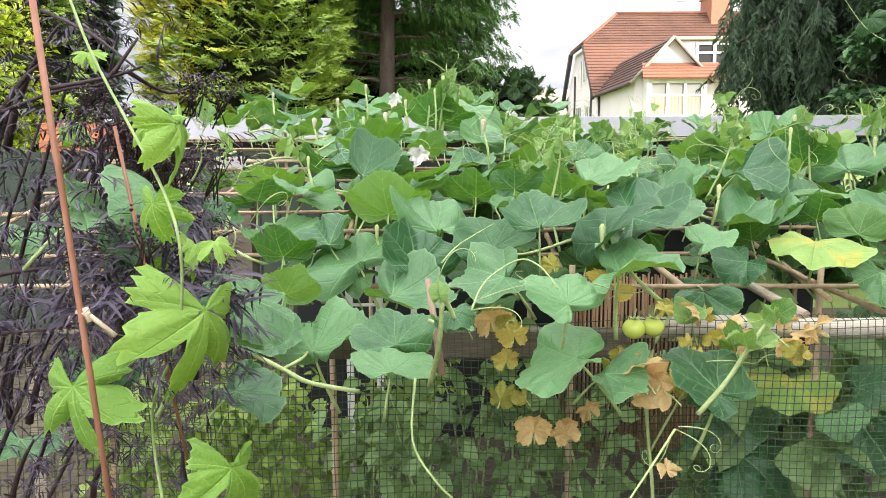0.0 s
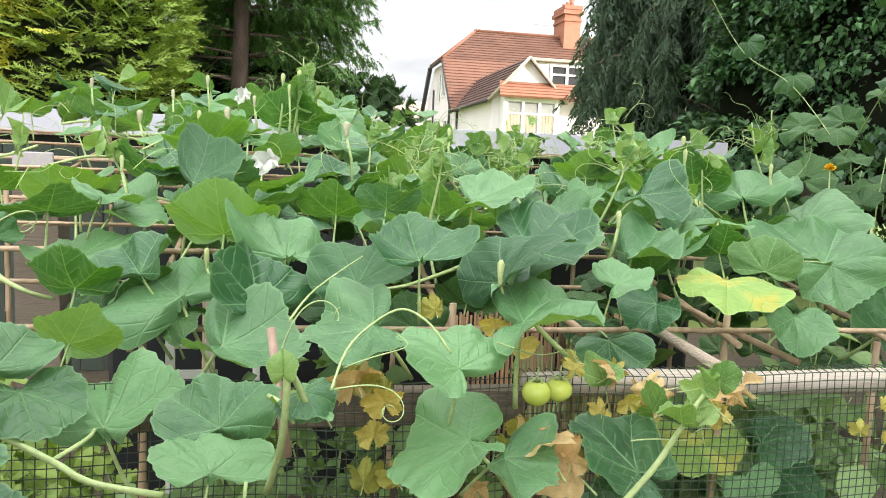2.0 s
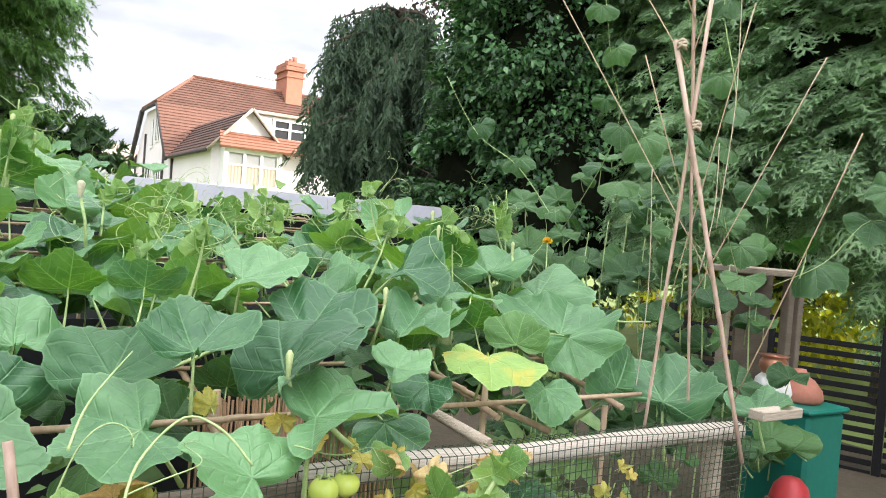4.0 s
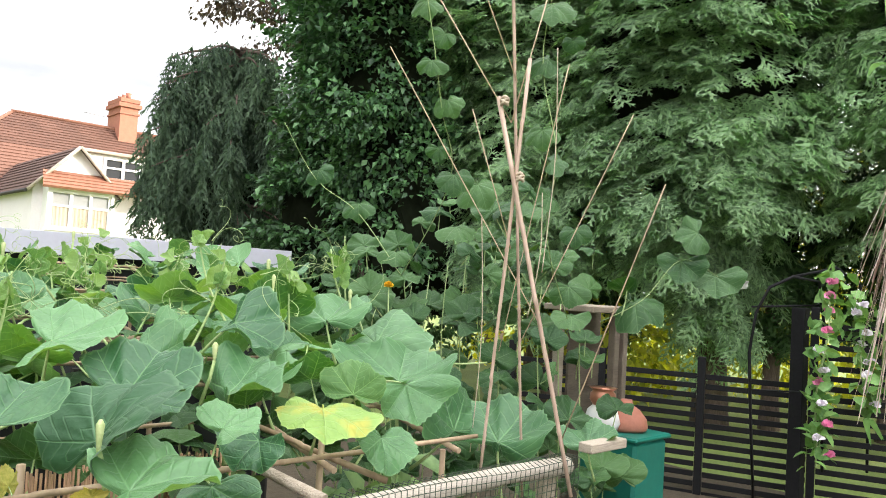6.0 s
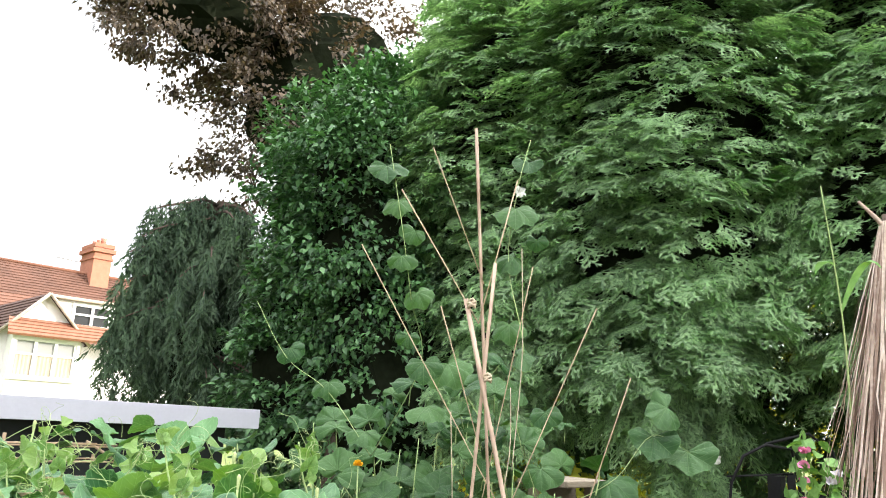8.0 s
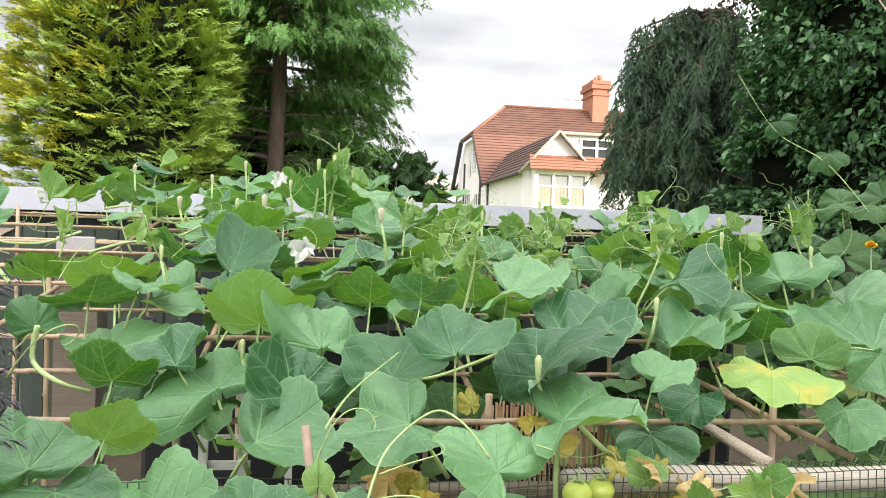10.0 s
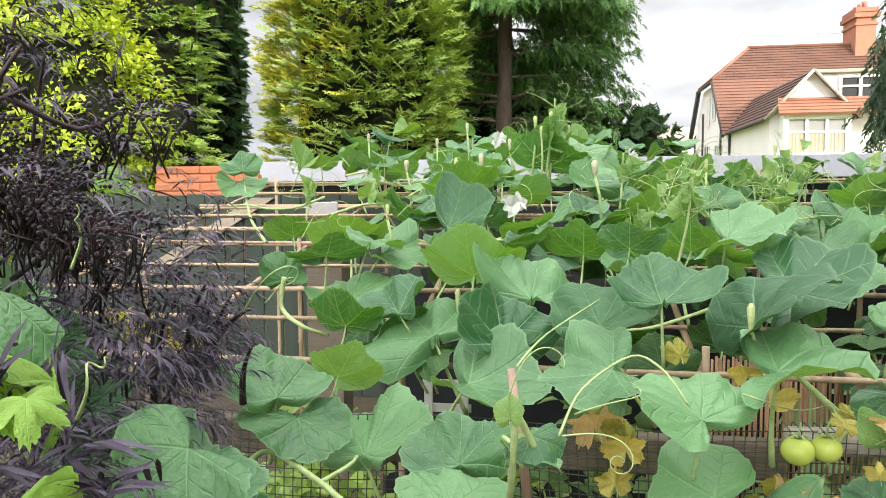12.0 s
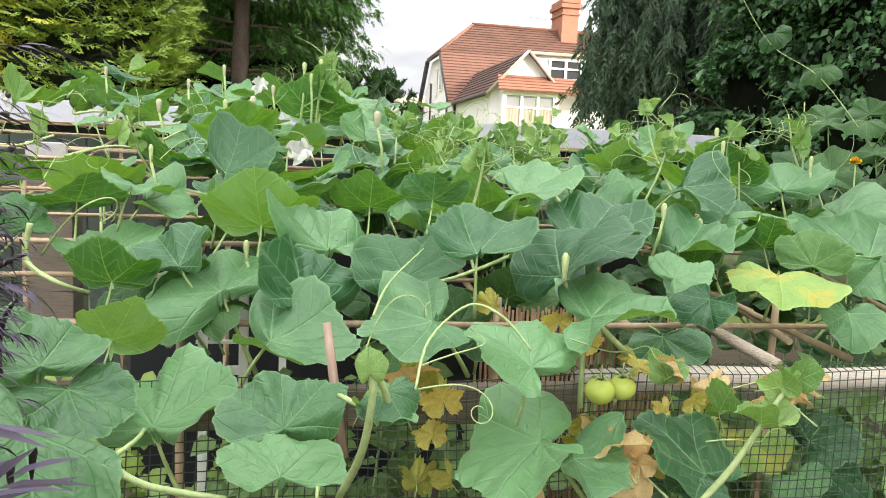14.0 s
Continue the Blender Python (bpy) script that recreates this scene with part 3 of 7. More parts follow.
part("bargeboard", tubem([(X0 - E_, YF - E_, ZE - E_ - .1), (X0 - E_, y1, ZH - .1)], 0.09, 4), M_DARKWOOD, house, "dark bargeboard")
part("gutter", tubem([(X0 - E_ - .05, y1, ZH - .12), (X0 - E_ - .05, y2, ZH - .12)], 0.08, 6), M_DARKWOOD, house)
for y in (36.0, 40.6, 43.0):
    part("drainpipe", tubem([(X0 - 0.06, y, 0.9), (X0 - 0.06, y, 5.4 if y < 42 else 4.4)], 0.05, 6), M_DARKWOOD, house)
for y0, y1_, z0, z1 in ((37.6, 38.3, 4.9, 6.3), (39.0, 39.5, 4.7, 6.0), (36.6, 37.5, 2.4, 3.6), (39.0, 40.2, 2.2, 3.7)):
    w = part("window", boxm(X0 - 0.03, y0, z0, X0 - 0.004, y1_, z1), M_NAVY, house, "white framed side window")
    f = bmesh.new()
    for yy in (y0, (y0 + y1_) / 2, y1_):
        box(f, X0 - 0.06, yy - .05, z0, X0 - 0.032, yy + .05, z1)
    part("window_frame", box(box(f, X0 - .06, y0 - .05, z0 - .08, X0 - .032, y1_ + .05, z0), X0 - .06, y0 - .05, z1, X0 - .032, y1_ + .05, z1 + .08), M_WHITE, w)
# front wing with its gable and bay
WX0, WX1, WY, WZ, WR = 6.98, 9.66, 28.3, 4.2, 5.62
WXM = (WX0 + WX1) / 2
YW = YF + (WR - ZE) / (ZR - ZE) * (YR - YF)
part("wing_wall", boxm(WX0, WY, 0.6, WX0 + 0.28, YF - 0.003, WZ), M_RENDER, house)
part("wing_wall", boxm(WX1 - 0.28, WY, 0.6, WX1, YF - 0.003, WZ), M_RENDER, house)
part("wing_wall", boxm(WX0 + 0.283, WY, 0.6, WX1 - 0.283, WY + 0.25, WZ), M_RENDER, house)
part("gable", poly([(WX0, WY, WZ + .003), (WX1, WY, WZ + .003), (WXM, WY, WR)], (0, 0.25, 0)), M_WHITE, house, "white painted gable")
part("wing_roof", slope_courses((WX0 - .2, YF + .6, WZ - .2), (WX0 - .2, WY - .25, WZ - .2), (WXM, WY - .25, WR + .03), (WXM, YW, WR + .03)), M_TILE_SHADED, house)
part("wing_roof", slope_courses((WX1 + .2, WY - .25, WZ - .2), (WX1 + .2, YF + .6, WZ - .2), (WXM, YW, WR + .03), (WXM, WY - .25, WR + .03)), M_TILE_SHADED, house)
for x in (WX0 - .22, WX1 + .22):
    part("bargeboard", tubem([(x, WY - .28, WZ - .24), (WXM, WY - .28, WR)], 0.06, 4), M_OLDWOOD, house, "pale timber bargeboard")
part("gutter", tubem([(WX0 - .25, WY - .2, WZ - .26), (WX0 - .25, YF, WZ - .26)], 0.06, 6), M_DARKWOOD, house)
part("drainpipe", tubem([(WX0 - .06, YF - .3, 0.9), (WX0 - .06, YF - .3, WZ - .3)], 0.05, 6), M_DARKWOOD, house)
BX0, BX1, BY = 7.3, 9.45, 27.7
bay = part("bay", boxm(BX0, BY, 0.6, BX1, WY - 0.003, 2.72), M_RENDER, house, "white bay under a tiled skirt roof")
part("bay_head", boxm(BX0, BY, 4.0, BX1, WY - 0.003, 4.1), M_WHITE, bay)
window_unit(bay, BX0 + 0.12, BX1 - 0.12, 2.80, 3.93, BY + 0.1, 2, 0.62)
for x in (BX0, BX1 - 0.1):
    part("bay_post", boxm(x, BY, 2.72, x + 0.1, WY - 0.003, 4.0), M_WHITE, bay)
part("bay_sill", boxm(BX0 - .08, BY - .12, 2.66, BX1 + .08, BY - .003, 2.75), M_WHITE, bay)
part("skirt_roof", slope_courses((BX0 - .25, BY - .3, 4.1), (BX1 + 2.6, BY - .3, 4.1), (BX1 + 2.6, WY + .1, 4.72), (WX0 + .25, WY - .05, 4.72)), M_TILE_OR, house, "orange tiled skirt roof")
part("wall", boxm(WX1 + .003, WY + .2, 0.6, 13.5, WY + .45, 4.1), M_RENDER, house)
dorm = part("dormer", boxm(WXM + 0.25, WY + .35, 4.6, 12.4, WY + 3.0, 5.55), M_WHITE, house, "white flat-topped dormer")
window_unit(dorm, 9.35, 11.3, 4.75, 5.4, WY + .34, 2, 0.55, curtain=False)
part("dormer_roof", boxm(WXM + 0.15, WY + .15, 5.56, 12.6, WY + 3.2, 5.68, bevel=0.02), M_OLDWOOD, dorm)
ch = part("chimney", boxm(13.18, 38.4, 7.4, 14.05, 40.1, 9.7), M_BRICK, house, "tall orange brick chimney with pots")
part("chimney_cap", box(box(boxm(13.12, 38.34, 9.1, 14.11, 40.16, 9.2), 13.06, 38.28, 9.45, 14.17, 40.22, 9.65), 13.13, 38.35, 9.703, 14.1, 40.15, 9.9), M_BRICK, ch)
for i in range(3):
    y = 38.65 + i * 0.55
    part("chimney_pot", tubem([(13.6, y, 9.9), (13.6, y, 10.08), (13.6, y, 10.2)], [0.14, 0.11, 0.15], 8), M_TERRA, ch)
part("aerial", tube(tubem([(12.7, 39.1, 8.9), (11.6, 39.1, 8.95)], 0.015, 4), [(11.8, 38.8, 8.95), (11.8, 39.4, 8.95)], 0.012, 4), M_GREYWOOD, house)

# far roofs behind the trees
for x, y, w, z, label in ((10.4, 70, 4.6, 7.3, "distant house with a tan tiled roof"), (-0.6, 40, 5, 5.8, "distant brick house behind the conifers")):
    far = thing("distant_house", label, "house", at=(x, y, 1.3))
    part("wall", boxm(x - w / 2, y, 0.8, x + w / 2, y + 6, z - 1.8), M_BRICK if x < 0 else M_RENDER, far)
    mat = M_TILE if x < 0 else M_OLDWOOD
    part("roof", slope_courses((x - w / 2 - .3, y - .3, z - 1.9), (x + w / 2 + .3, y - .3, z - 1.9), (x + w / 2 + .3, y + 3, z), (x - w / 2 - .3, y + 3, z)), mat, far)
    part("roof", slope_courses((x + w / 2 + .3, y + 6.3, z - 1.9), (x - w / 2 - .3, y + 6.3, z - 1.9), (x - w / 2 - .3, y + 3, z), (x + w / 2 + .3, y + 3, z)), mat, far)
    for i in range(3):
        wx = x - w / 2 + (i + 0.5) * w / 3
        part("window", boxm(wx - .5, y - .05, 2.0, wx + .5, y - .004, 3.2), M_NAVY, far)

# flat-roofed outbuilding behind the cane frame
garage = thing("outbuilding", "flat-roofed outbuilding with a pale lilac fascia board", "outbuilding", at=(1.0, 10.5, 0))
GX0, GX1, GY = -3.9, 5.0, 8.75
part("fascia", boxm(GX0, GY, 1.70, GX1, GY + 0.03, 1.93, bevel=0.004), M_FASCIA, garage, "pale lilac-grey fascia board")
part("fascia", boxm(GX1 - .03, GY + 0.033, 1.70, GX1, 12.0, 1.93), M_FASCIA, garage)
part("roof", boxm(GX0 + .02, GY + 0.033, 1.80, GX1 - 0.033, 12.0, 1.915), M_GREYWOOD, garage)
# Shade under the flat roof is put into the wall's colour.
part("wall", boxm(GX0 + .25, GY + .35, 0.0, GX1 - .25, 11.8, 1.797), M_NAVY, garage, "wall coloured near-black for the shade below the roof")

# orange brick wall and the green board fence behind the canes
bwall = tagged(thing("brick_wall", "low orange brick wall, bright light put into its colour", "wall", at=(-2.8, 7.2, 0)), kind="structure")
b_me = None
for row in range(23):
    for i in range(4):
        x = -3.81 + i * 0.235 + (0.117 if row % 2 else 0)
        if b_me is None:
            o = part("brick", boxm(0, 0, 0, 0.222, 0.1, 0.068, bevel=0.006), M_ORANGE, bwall)
            b_me = o.data
        else:
            o = new("brick", b_me)
            o.parent, o.matrix_parent_inverse = bwall, Matrix.Translation(-bwall.location)
        o.matrix_basis = pose(x, 7.15, 0.0 + row * 0.08)
part("mortar", boxm(-3.80, 7.165, 0, -2.78, 7.235, 1.83), M_ORANGE, bwall)
bfence = tagged(thing("board_fence", "weathered green board fence with a diagonal brace", "fence", at=(-1.5, 5.9, 0)), kind="structure")
for i in range(22):
    x = -4.3 + i * 0.152
    part("board", boxm(x, 5.85, 0.05, x + 0.143, 5.872, 1.56 + random.uniform(-.01, .01), bevel=0.004), M_GREENWOOD, bfence)
part("brace", poly([(-3.22, 5.82, 0.95), (-3.04, 5.82, 0.95), (-2.06, 5.82, 1.54), (-2.24, 5.82, 1.54)], (0, 0.026, 0)), M_OLDWOOD, bfence, "pale diagonal brace")
part("rail", boxm(-4.3, 5.846, 1.40, -0.96, 5.849, 1.47), M_GREENWOOD, bfence)


# ---- trees ----
def tree(name, label, at, trunk_r, trunk_h, category="tree", group=""):
    t = thing(name, label, category, group, at=at)
    pts = [(at[0] + 0.1 * noise.noise(Vector((i, *at[:2]))), at[1], at[2] - 0.1 + trunk_h * i / 8) for i in range(9)]
    part("trunk", tubem(pts, [trunk_r * (1.25 if i == 0 else 1 - 0.09 * i) for i in range(9)], 10), M_BARK, t)
    return t


def conifer_crown(t, mat, seed, centre, radii, n, size, up=0.0, droop=0.0, template=SPRAY, core_k=0.8, lo=-1.0, bumps=0.2, side=(0, 0, 0), face=None):
    rng = np.random.default_rng(seed)
    p, d, lump = shell(rng, n, centre, radii, bumps=bumps, depth=0.2, lo=lo)
    if face:
        keep = d @ np.array(face) > -0.25
        p, d = p[keep], d[keep]
    ways = d * 0.7 + np.array((0, 0, up - droop)) + np.array(side) + rng.normal(scale=(0.5, 0.5, 0.25), size=d.shape)
    ups = d * 0.9 + np.array((0, 0, 0.8)) + rng.normal(scale=0.35, size=d.shape)
    sizes = size * rng.uniform(0.6, 1.3, len(p))
    part("crown", scatter("crown", template, p - unit(ways) * sizes[:, None] * 0.5, ways, ups, sizes), mat, t, kind="stuff")
    core("shade_core", centre, radii, t, core_k)


def frond_crown(t, mat, seed, centre, radii, plates, per, size, face, core_k=0.8, template=FAN, lift=-0.30, reach_=(0.18, 0.42), bumps=0.35, tips=None, high=8.6):
    """Flat drooping fronds gathered in plates that stand out from a core painted dark."""
    rng = np.random.default_rng(seed)
    p, d, _ = shell(rng, plates * 3, centre, radii, bumps=bumps, depth=0.22)
    keep = d @ np.array(face) > -0.08
    keep &= (p[:, 2] < high) | (rng.random(len(p)) < 0.35)     # thinner towards the top
    p, d = p[keep][:plates], d[keep][:plates]
    n = len(p) * per
    k = np.repeat(np.arange(len(p)), per)
    side = unit(np.cross(d, (0, 0, 1.0)) + 1e-6)
    u, v = rng.normal(size=(n, 1)), rng.uniform(-1.0, 0.35, (n, 1))
    reach = rng.uniform(*reach_, len(p))[k][:, None]
    pos = p[k] + side[k] * u * reach * 0.55 + d[k] * v * reach + np.array((0, 0, 0.6 * lift - 0.1)) * (np.maximum(v, 0) + 0.25 * u * u) * reach + rng.normal(scale=0.03, size=(n, 3))
    ways = d[k] * 0.9 + side[k] * u * 0.55 + np.array((0, 0, lift)) + rng.normal(scale=0.22, size=(n, 3))
    ups = np.array((0, 0, 1.0)) + d[k] * 0.75 + rng.normal(scale=0.28, size=(n, 3))
    sizes = size * rng.uniform(0.6, 1.25, n)
    pos = pos - unit(ways) * sizes[:, None] * 0.4
    lit_side = np.zeros(n, bool)
    if tips:                                           # the sunlit shoulder of the tree is put in as yellow fronds
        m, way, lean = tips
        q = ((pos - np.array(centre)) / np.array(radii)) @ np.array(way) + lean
        lit_side = q + rng.normal(scale=0.33, size=len(p))[k] + rng.normal(scale=0.10, size=n) > 0
        part("golden_crown", scatter("golden_crown", template, pos[lit_side], ways[lit_side], ups[lit_side], sizes[lit_side]), m, t, "fronds coloured yellow for the sunlit side", kind="stuff")
    old = ~lit_side
    part("crown", scatter("crown", template, pos[old], ways[old], ups[old], sizes[old]), mat, t, kind="stuff")
    core("shade_core", centre, radii, t, core_k)


def broad_crown(t, mat, seed, centre, radii, n, size, clumps=60, core_k=0.7, droop=0.3, tight=0.42):
    """Leaves gathered in clumps on the outer layer."""
    rng = np.random.default_rng(seed)
    p, d, _ = shell(rng, clumps, centre, radii, bumps=0.25, depth=0.35)
    k = rng.integers(0, len(p), n)
    off = rng.normal(size=(n, 3)) * np.array((0.30, 0.30, 0.17)) * (min(radii) * tight)
    pos = p[k] + off
    ways = d[k] + rng.normal(scale=0.7, size=(n, 3)) - np.array((0, 0, droop))
    ups = np.array((0, 0, 1.0)) + d[k] * 0.5 + rng.normal(scale=0.4, size=(n, 3))
    part("crown", scatter("crown", LEAF4, pos, ways, ups, size * rng.uniform(0.6, 1.25, n)), mat, t, kind="stuff")
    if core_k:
        core("shade_core", centre, radii, t, core_k)


g = tree("golden_conifer", "tall golden cypress, sunlight on one side put in as yellow fronds", (-3.5, 13.4, 0), 0.22, 7)
frond_crown(g, M_GOLD_SHADED, 1, (-3.4, 13.4, 3.6), (1.85, 1.6, 5.8), 1350, 9, 0.36, (0.2, -0.95, 0), 0.66, PLUME, 0.30, (0.14, 0.36), 0.17, (M_GOLD_LIT, (-0.9, -0.1, 1.0), -0.40), 6.5)
for i, (x, y, r, h) in enumerate(((-7.95, 13.8, 1.5, 6.5), (-10.6, 12.6, 1.7, 6.5))):
    g = tree("leyland_cypress", "tall clipped green cypress hedge tree", (x, y, 0), 0.2, 7, group="clipped cypress hedge")
    frond_crown(g, M_HEDGE, 10 + i, (x, y, 3.6), (r, r * .9, h), 560, 8, 0.36, (0.5, -0.85, 0), 0.7, PLUME, 0.05, (0.15, 0.35), 0.12, None, 6.5)
# Dark tree added in place of the clipped hedge tree's shaded edge.
g = tree("hedge_shade_tree", "narrow dark tree standing in for the hedge's shaded edge", (-7.6, 16.4, 0), 0.15, 7)
conifer_crown(g, M_CONIFER, 14, (-7.6, 16.4, 3.8), (0.6, 0.6, 6), 1700, 0.36, up=0.1, core_k=0.8)
g = tree("lime_shrub", "bright lime-green leafy shrub in the sun", (-6.6, 9.4, 0), 0.08, 2.5, "shrub")
broad_crown(g, M_LIMESHRUB, 15, (-6.6, 9.4, 2.3), (1.5, 1.2, 2.3), 15000, 0.10, 130)
# spruce with bare lower trunk and hanging boughs
g = tree("spruce", "old spruce with a bare lower trunk and hanging boughs", (-1.12, 15, 0), 0.19, 11)
rng = np.random.default_rng(20)
P, W, U, S = [], [], [], []
for i in range(210):
    z = 2.9 + 0.42 * (i // 15) + rng.uniform(-0.07, 0.07)      # boughs stand in whorls
    a = rng.uniform(0, 2 * math.pi)
    L = (2.45 if z > 3.6 else 1.9) * rng.uniform(0.65, 1.08) * (1 - max(0, z - 6.0) * 0.16)
    if z < 4.9 and math.sin(a) < -0.45:                # boughs towards the camera are left out so that the trunk shows
        continue
    base, tip = np.array((-1.12, 15, z)), np.array((-1.12 + L * math.cos(a), 15 + L * math.sin(a), z + 0.30 - 0.27 * L))
    if not (z < 3.7 and math.cos(a) < 0.3 and i % 3):
        part("bough", tubem([base, (base + tip) / 2 + np.array((0, 0, .16)), tip], [0.032, 0.02, 0.006], 5), M_BARK, g)
    if z < 3.7 and math.cos(a) < 0.3:
        continue
    n = int(84 * L)
    t = rng.uniform(0.18, 1.05, n) ** 0.8
    q = base + (tip - base) * t[:, None] + rng.normal(scale=(0.19, 0.19, 0.05), size=(n, 3))
    q[:, 2] += 0.55 * t * (1 - t)
    P.append(q)
    out = np.array((math.cos(a), math.sin(a), 0))
    W.append(out * 0.9 + rng.normal(scale=0.45, size=(n, 3)) - np.array((0, 0, 0.6)))
    U.append(np.array((0, 0, 1.0)) + rng.normal(scale=0.4, size=(n, 3)))
    S.append(rng.uniform(0.17, 0.36, n))
part("crown", scatter("crown", HANGER, np.concatenate(P), np.concatenate(W), np.concatenate(U), np.concatenate(S)), M_SPRUCE, g, kind="stuff")
g = tree("dark_shrub", "dark evergreen shrub below the spruce", (1.2, 16.5, 0), 0.08, 1.6, "shrub")
conifer_crown(g, M_CONIFER, 23, (-1.2, 18.6, 2.3), (2.6, 1.1, 2.6), 900, 0.5, up=0.1)
conifer_crown(g, M_CONIFER, 22, (1.35, 16.5, 1.6), (1.3, 1.0, 1.6), 1200, 0.36, up=0.2)
# weeping cypress: arching limbs with hanging strands
g = tree("weeping_cypress", "weeping cypress with long hanging grey-green strands", (7.05, 14.5, 0), 0.2, 6.2)
rng = np.random.default_rng(30)
P, W, U, S = [], [], [], []
for i in range(96):
    a, z = rng.uniform(0, 2 * math.pi), rng.uniform(2.8, 6.15)
    L = rng.uniform(0.8, 2.05) * (1.0 if z < 5.4 else 0.7)
    base = np.array((7.05, 14.5, z))
    tip = base + np.array((L * math.cos(a), L * 0.9 * math.sin(a), -0.25 * L))
    mid = (base + tip) / 2 + np.array((0, 0, 0.2 * L))
    part("limb", tubem(curve_pts(base, mid, tip, 5), [0.05, 0.04, 0.03, 0.02, 0.01], 5), M_BARK, g)
    n = int(125 * L)
    curtain = rng.integers(0, 7, n)                    # strands hang in bunches with gaps between
    t = np.clip(0.2 + 0.13 * curtain + rng.normal(scale=0.02, size=n), 0.1, 1.02)[:, None]
    q = base * (1 - t) ** 2 + mid * 2 * t * (1 - t) + tip * t * t
    fall = rng.uniform(-0.12, 1.0, n) * rng.uniform(0.4, 1.7, 7)[curtain]
    q = q + rng.normal(scale=(0.05, 0.05, 0.03), size=(n, 3)) - np.array((0, 0, 1.0)) * fall[:, None]
    P.append(q), S.append(rng.uniform(0.30, 0.60, n))
    W.append(rng.normal(scale=0.11, size=(n, 3)) + np.array((0.06 * math.cos(a), 0.06 * math.sin(a), -1.0)))
    U.append(rng.normal(size=(n, 3)))
part("crown", scatter("crown", NEEDLE, np.concatenate(P), np.concatenate(W), np.concatenate(U), np.concatenate(S)), M_WEEP, g, kind="stuff")
core("shade_core", (7.3, 14.8, 3.8), (1.1, 1.0, 2.2), g, 0.8)
# dark broadleaf, copper beech and the wall of cypresses on the shaded side
g = tree("hornbeam", "dark broadleaf tree with small glossy leaves", (6.7, 9.4, 0), 0.16, 5)
broad_crown(g, M_BROAD, 40, (7.0, 9.2, 5.0), (1.7, 1.5, 2.4), 25000, 0.12, 520, 0.6, tight=0.30)
broad_crown(g, M_BROAD, 45, (7.3, 9.0, 2.7), (1.5, 1.3, 2.4), 11000, 0.11, 260, 0.68, tight=0.3)
broad_crown(g, M_BROAD, 42, (6.75, 10.7, 2.6), (1.05, 1.0, 2.2), 13000, 0.13, 170, 0.6, tight=0.36)
broad_crown(g, M_BROAD, 43, (7.4, 10.2, 5.6), (1.6, 1.4, 1.9), 13000, 0.12, 170, 0.5, tight=0.36)
g = tree("copper_beech", "copper beech with dark purple-brown leaves", (8.6, 14.6, 0), 0.3, 8)
broad_crown(g, M_COPPER_LEAF, 41, (9.4, 14.2, 9.2), (3.5, 2.6, 3.4), 20000, 0.13, 300, 0.6, tight=0.25)
broad_crown(g, M_COPPER_LEAF, 44, (6.3, 14.2, 10.1), (2.8, 2.0, 1.8), 13000, 0.12, 130, 0.5, tight=0.3)
for i, (x, y, r, h, zc) in enumerate(((8.1, 7.3, 1.6, 4.6, 5.9), (8.6, 5.2, 1.9, 4.7, 5.95), (9.8, 2.6, 1.9, 4.7, 6.15), (11.2, 0.2, 1.8, 4.4, 8.0))):
    g = tree("cypress", "tall dark cypress with flat drooping sprays", (x + 0.5, y, 0), 0.2, 8, group="row of cypresses")
    frond_crown(g, M_CYPRESS, 50 + i, (x, y, zc), (r, r, h), (220 if i == 3 else 1250), 6, 0.40, (-0.85, -0.5, 0), 0.72, FROND, -0.12, (0.16, 0.40), 0.38)
# Unseen trees added to keep the sun off the garden.
for i, (x, y) in enumerate(((10.6, -1.4), (9.2, -3.6), (7.8, -5.6), (5.6, -7.6))):
    g = tree("cypress", "unseen cypress added behind the garden to block the sun", (x, y, 0), 0.2, 8, group="row of cypresses")
    conifer_crown(g, M_CYPRESS, 60 + i, (x, y, 5.4), (2.0, 1.8, 4.8), 500, 0.95, template=FAN, core_k=0.92)
# Unseen white wall added behind the garden to bounce light onto the leaves.
south = part("bounce_wall", boxm(-8.0, -6.4, 0.0, 6.6, -6.1, 2.2), M_RENDER)
tagged(south, "unseen white wall added behind the garden to bounce light", "wall", kind="structure")
# Hidden trees added to put the weeping cypress in shadow.
for i, (x, y) in enumerate(((10.8, 9.4), (12.4, 12.0))):
    g = tree("cypress", "hidden cypress added to shade the weeping cypress", (x, y, 0), 0.2, 9, group="row of cypresses")
    conifer_crown(g, M_CYPRESS, 64 + i, (x, y, 6.2), (1.9, 1.8, 4.0), 400, 0.9, template=FAN, core_k=0.9)
for i, (x, y) in enumerate(((8.9, 6.6), (9.7, 4.7), (10.2, 3.5), (11.0, 1.6))):
    g = tree("cypress", "young dark cypress in the shade behind the fence", (x, y, 0), 0.12, 4, group="row of cypresses")
    conifer_crown(g, M_CONIFER, 160 + i, (x, y, 2.6), (0.72, 0.72, 1.65), 480, 0.42, droop=0.3, template=FROND, core_k=0.4)
for i, (x, y, r) in enumerate(((11.8, 7.4, 1.5), (12.6, 5.2, 1.7), (13.0, 3.0, 1.7), (13.2, 0.8, 1.6), (11.6, 10.4, 1.6), (15.5, 6.4, 2.0), (16.0, 3.0, 2.0), (9.3, 6.9, 1.3))):
    g = tree("laurel_shrub", "sunlit yellow-green shrub behind the slatted fence", (x, y, 0), 0.05, 1.2, "shrub", "shrubs behind the fence")
    broad_crown(g, M_BRIGHT, 70 + i, (x, y, 1.2 * r), (r, r, 1.45 * r), 3000, 0.17, 120, 0)


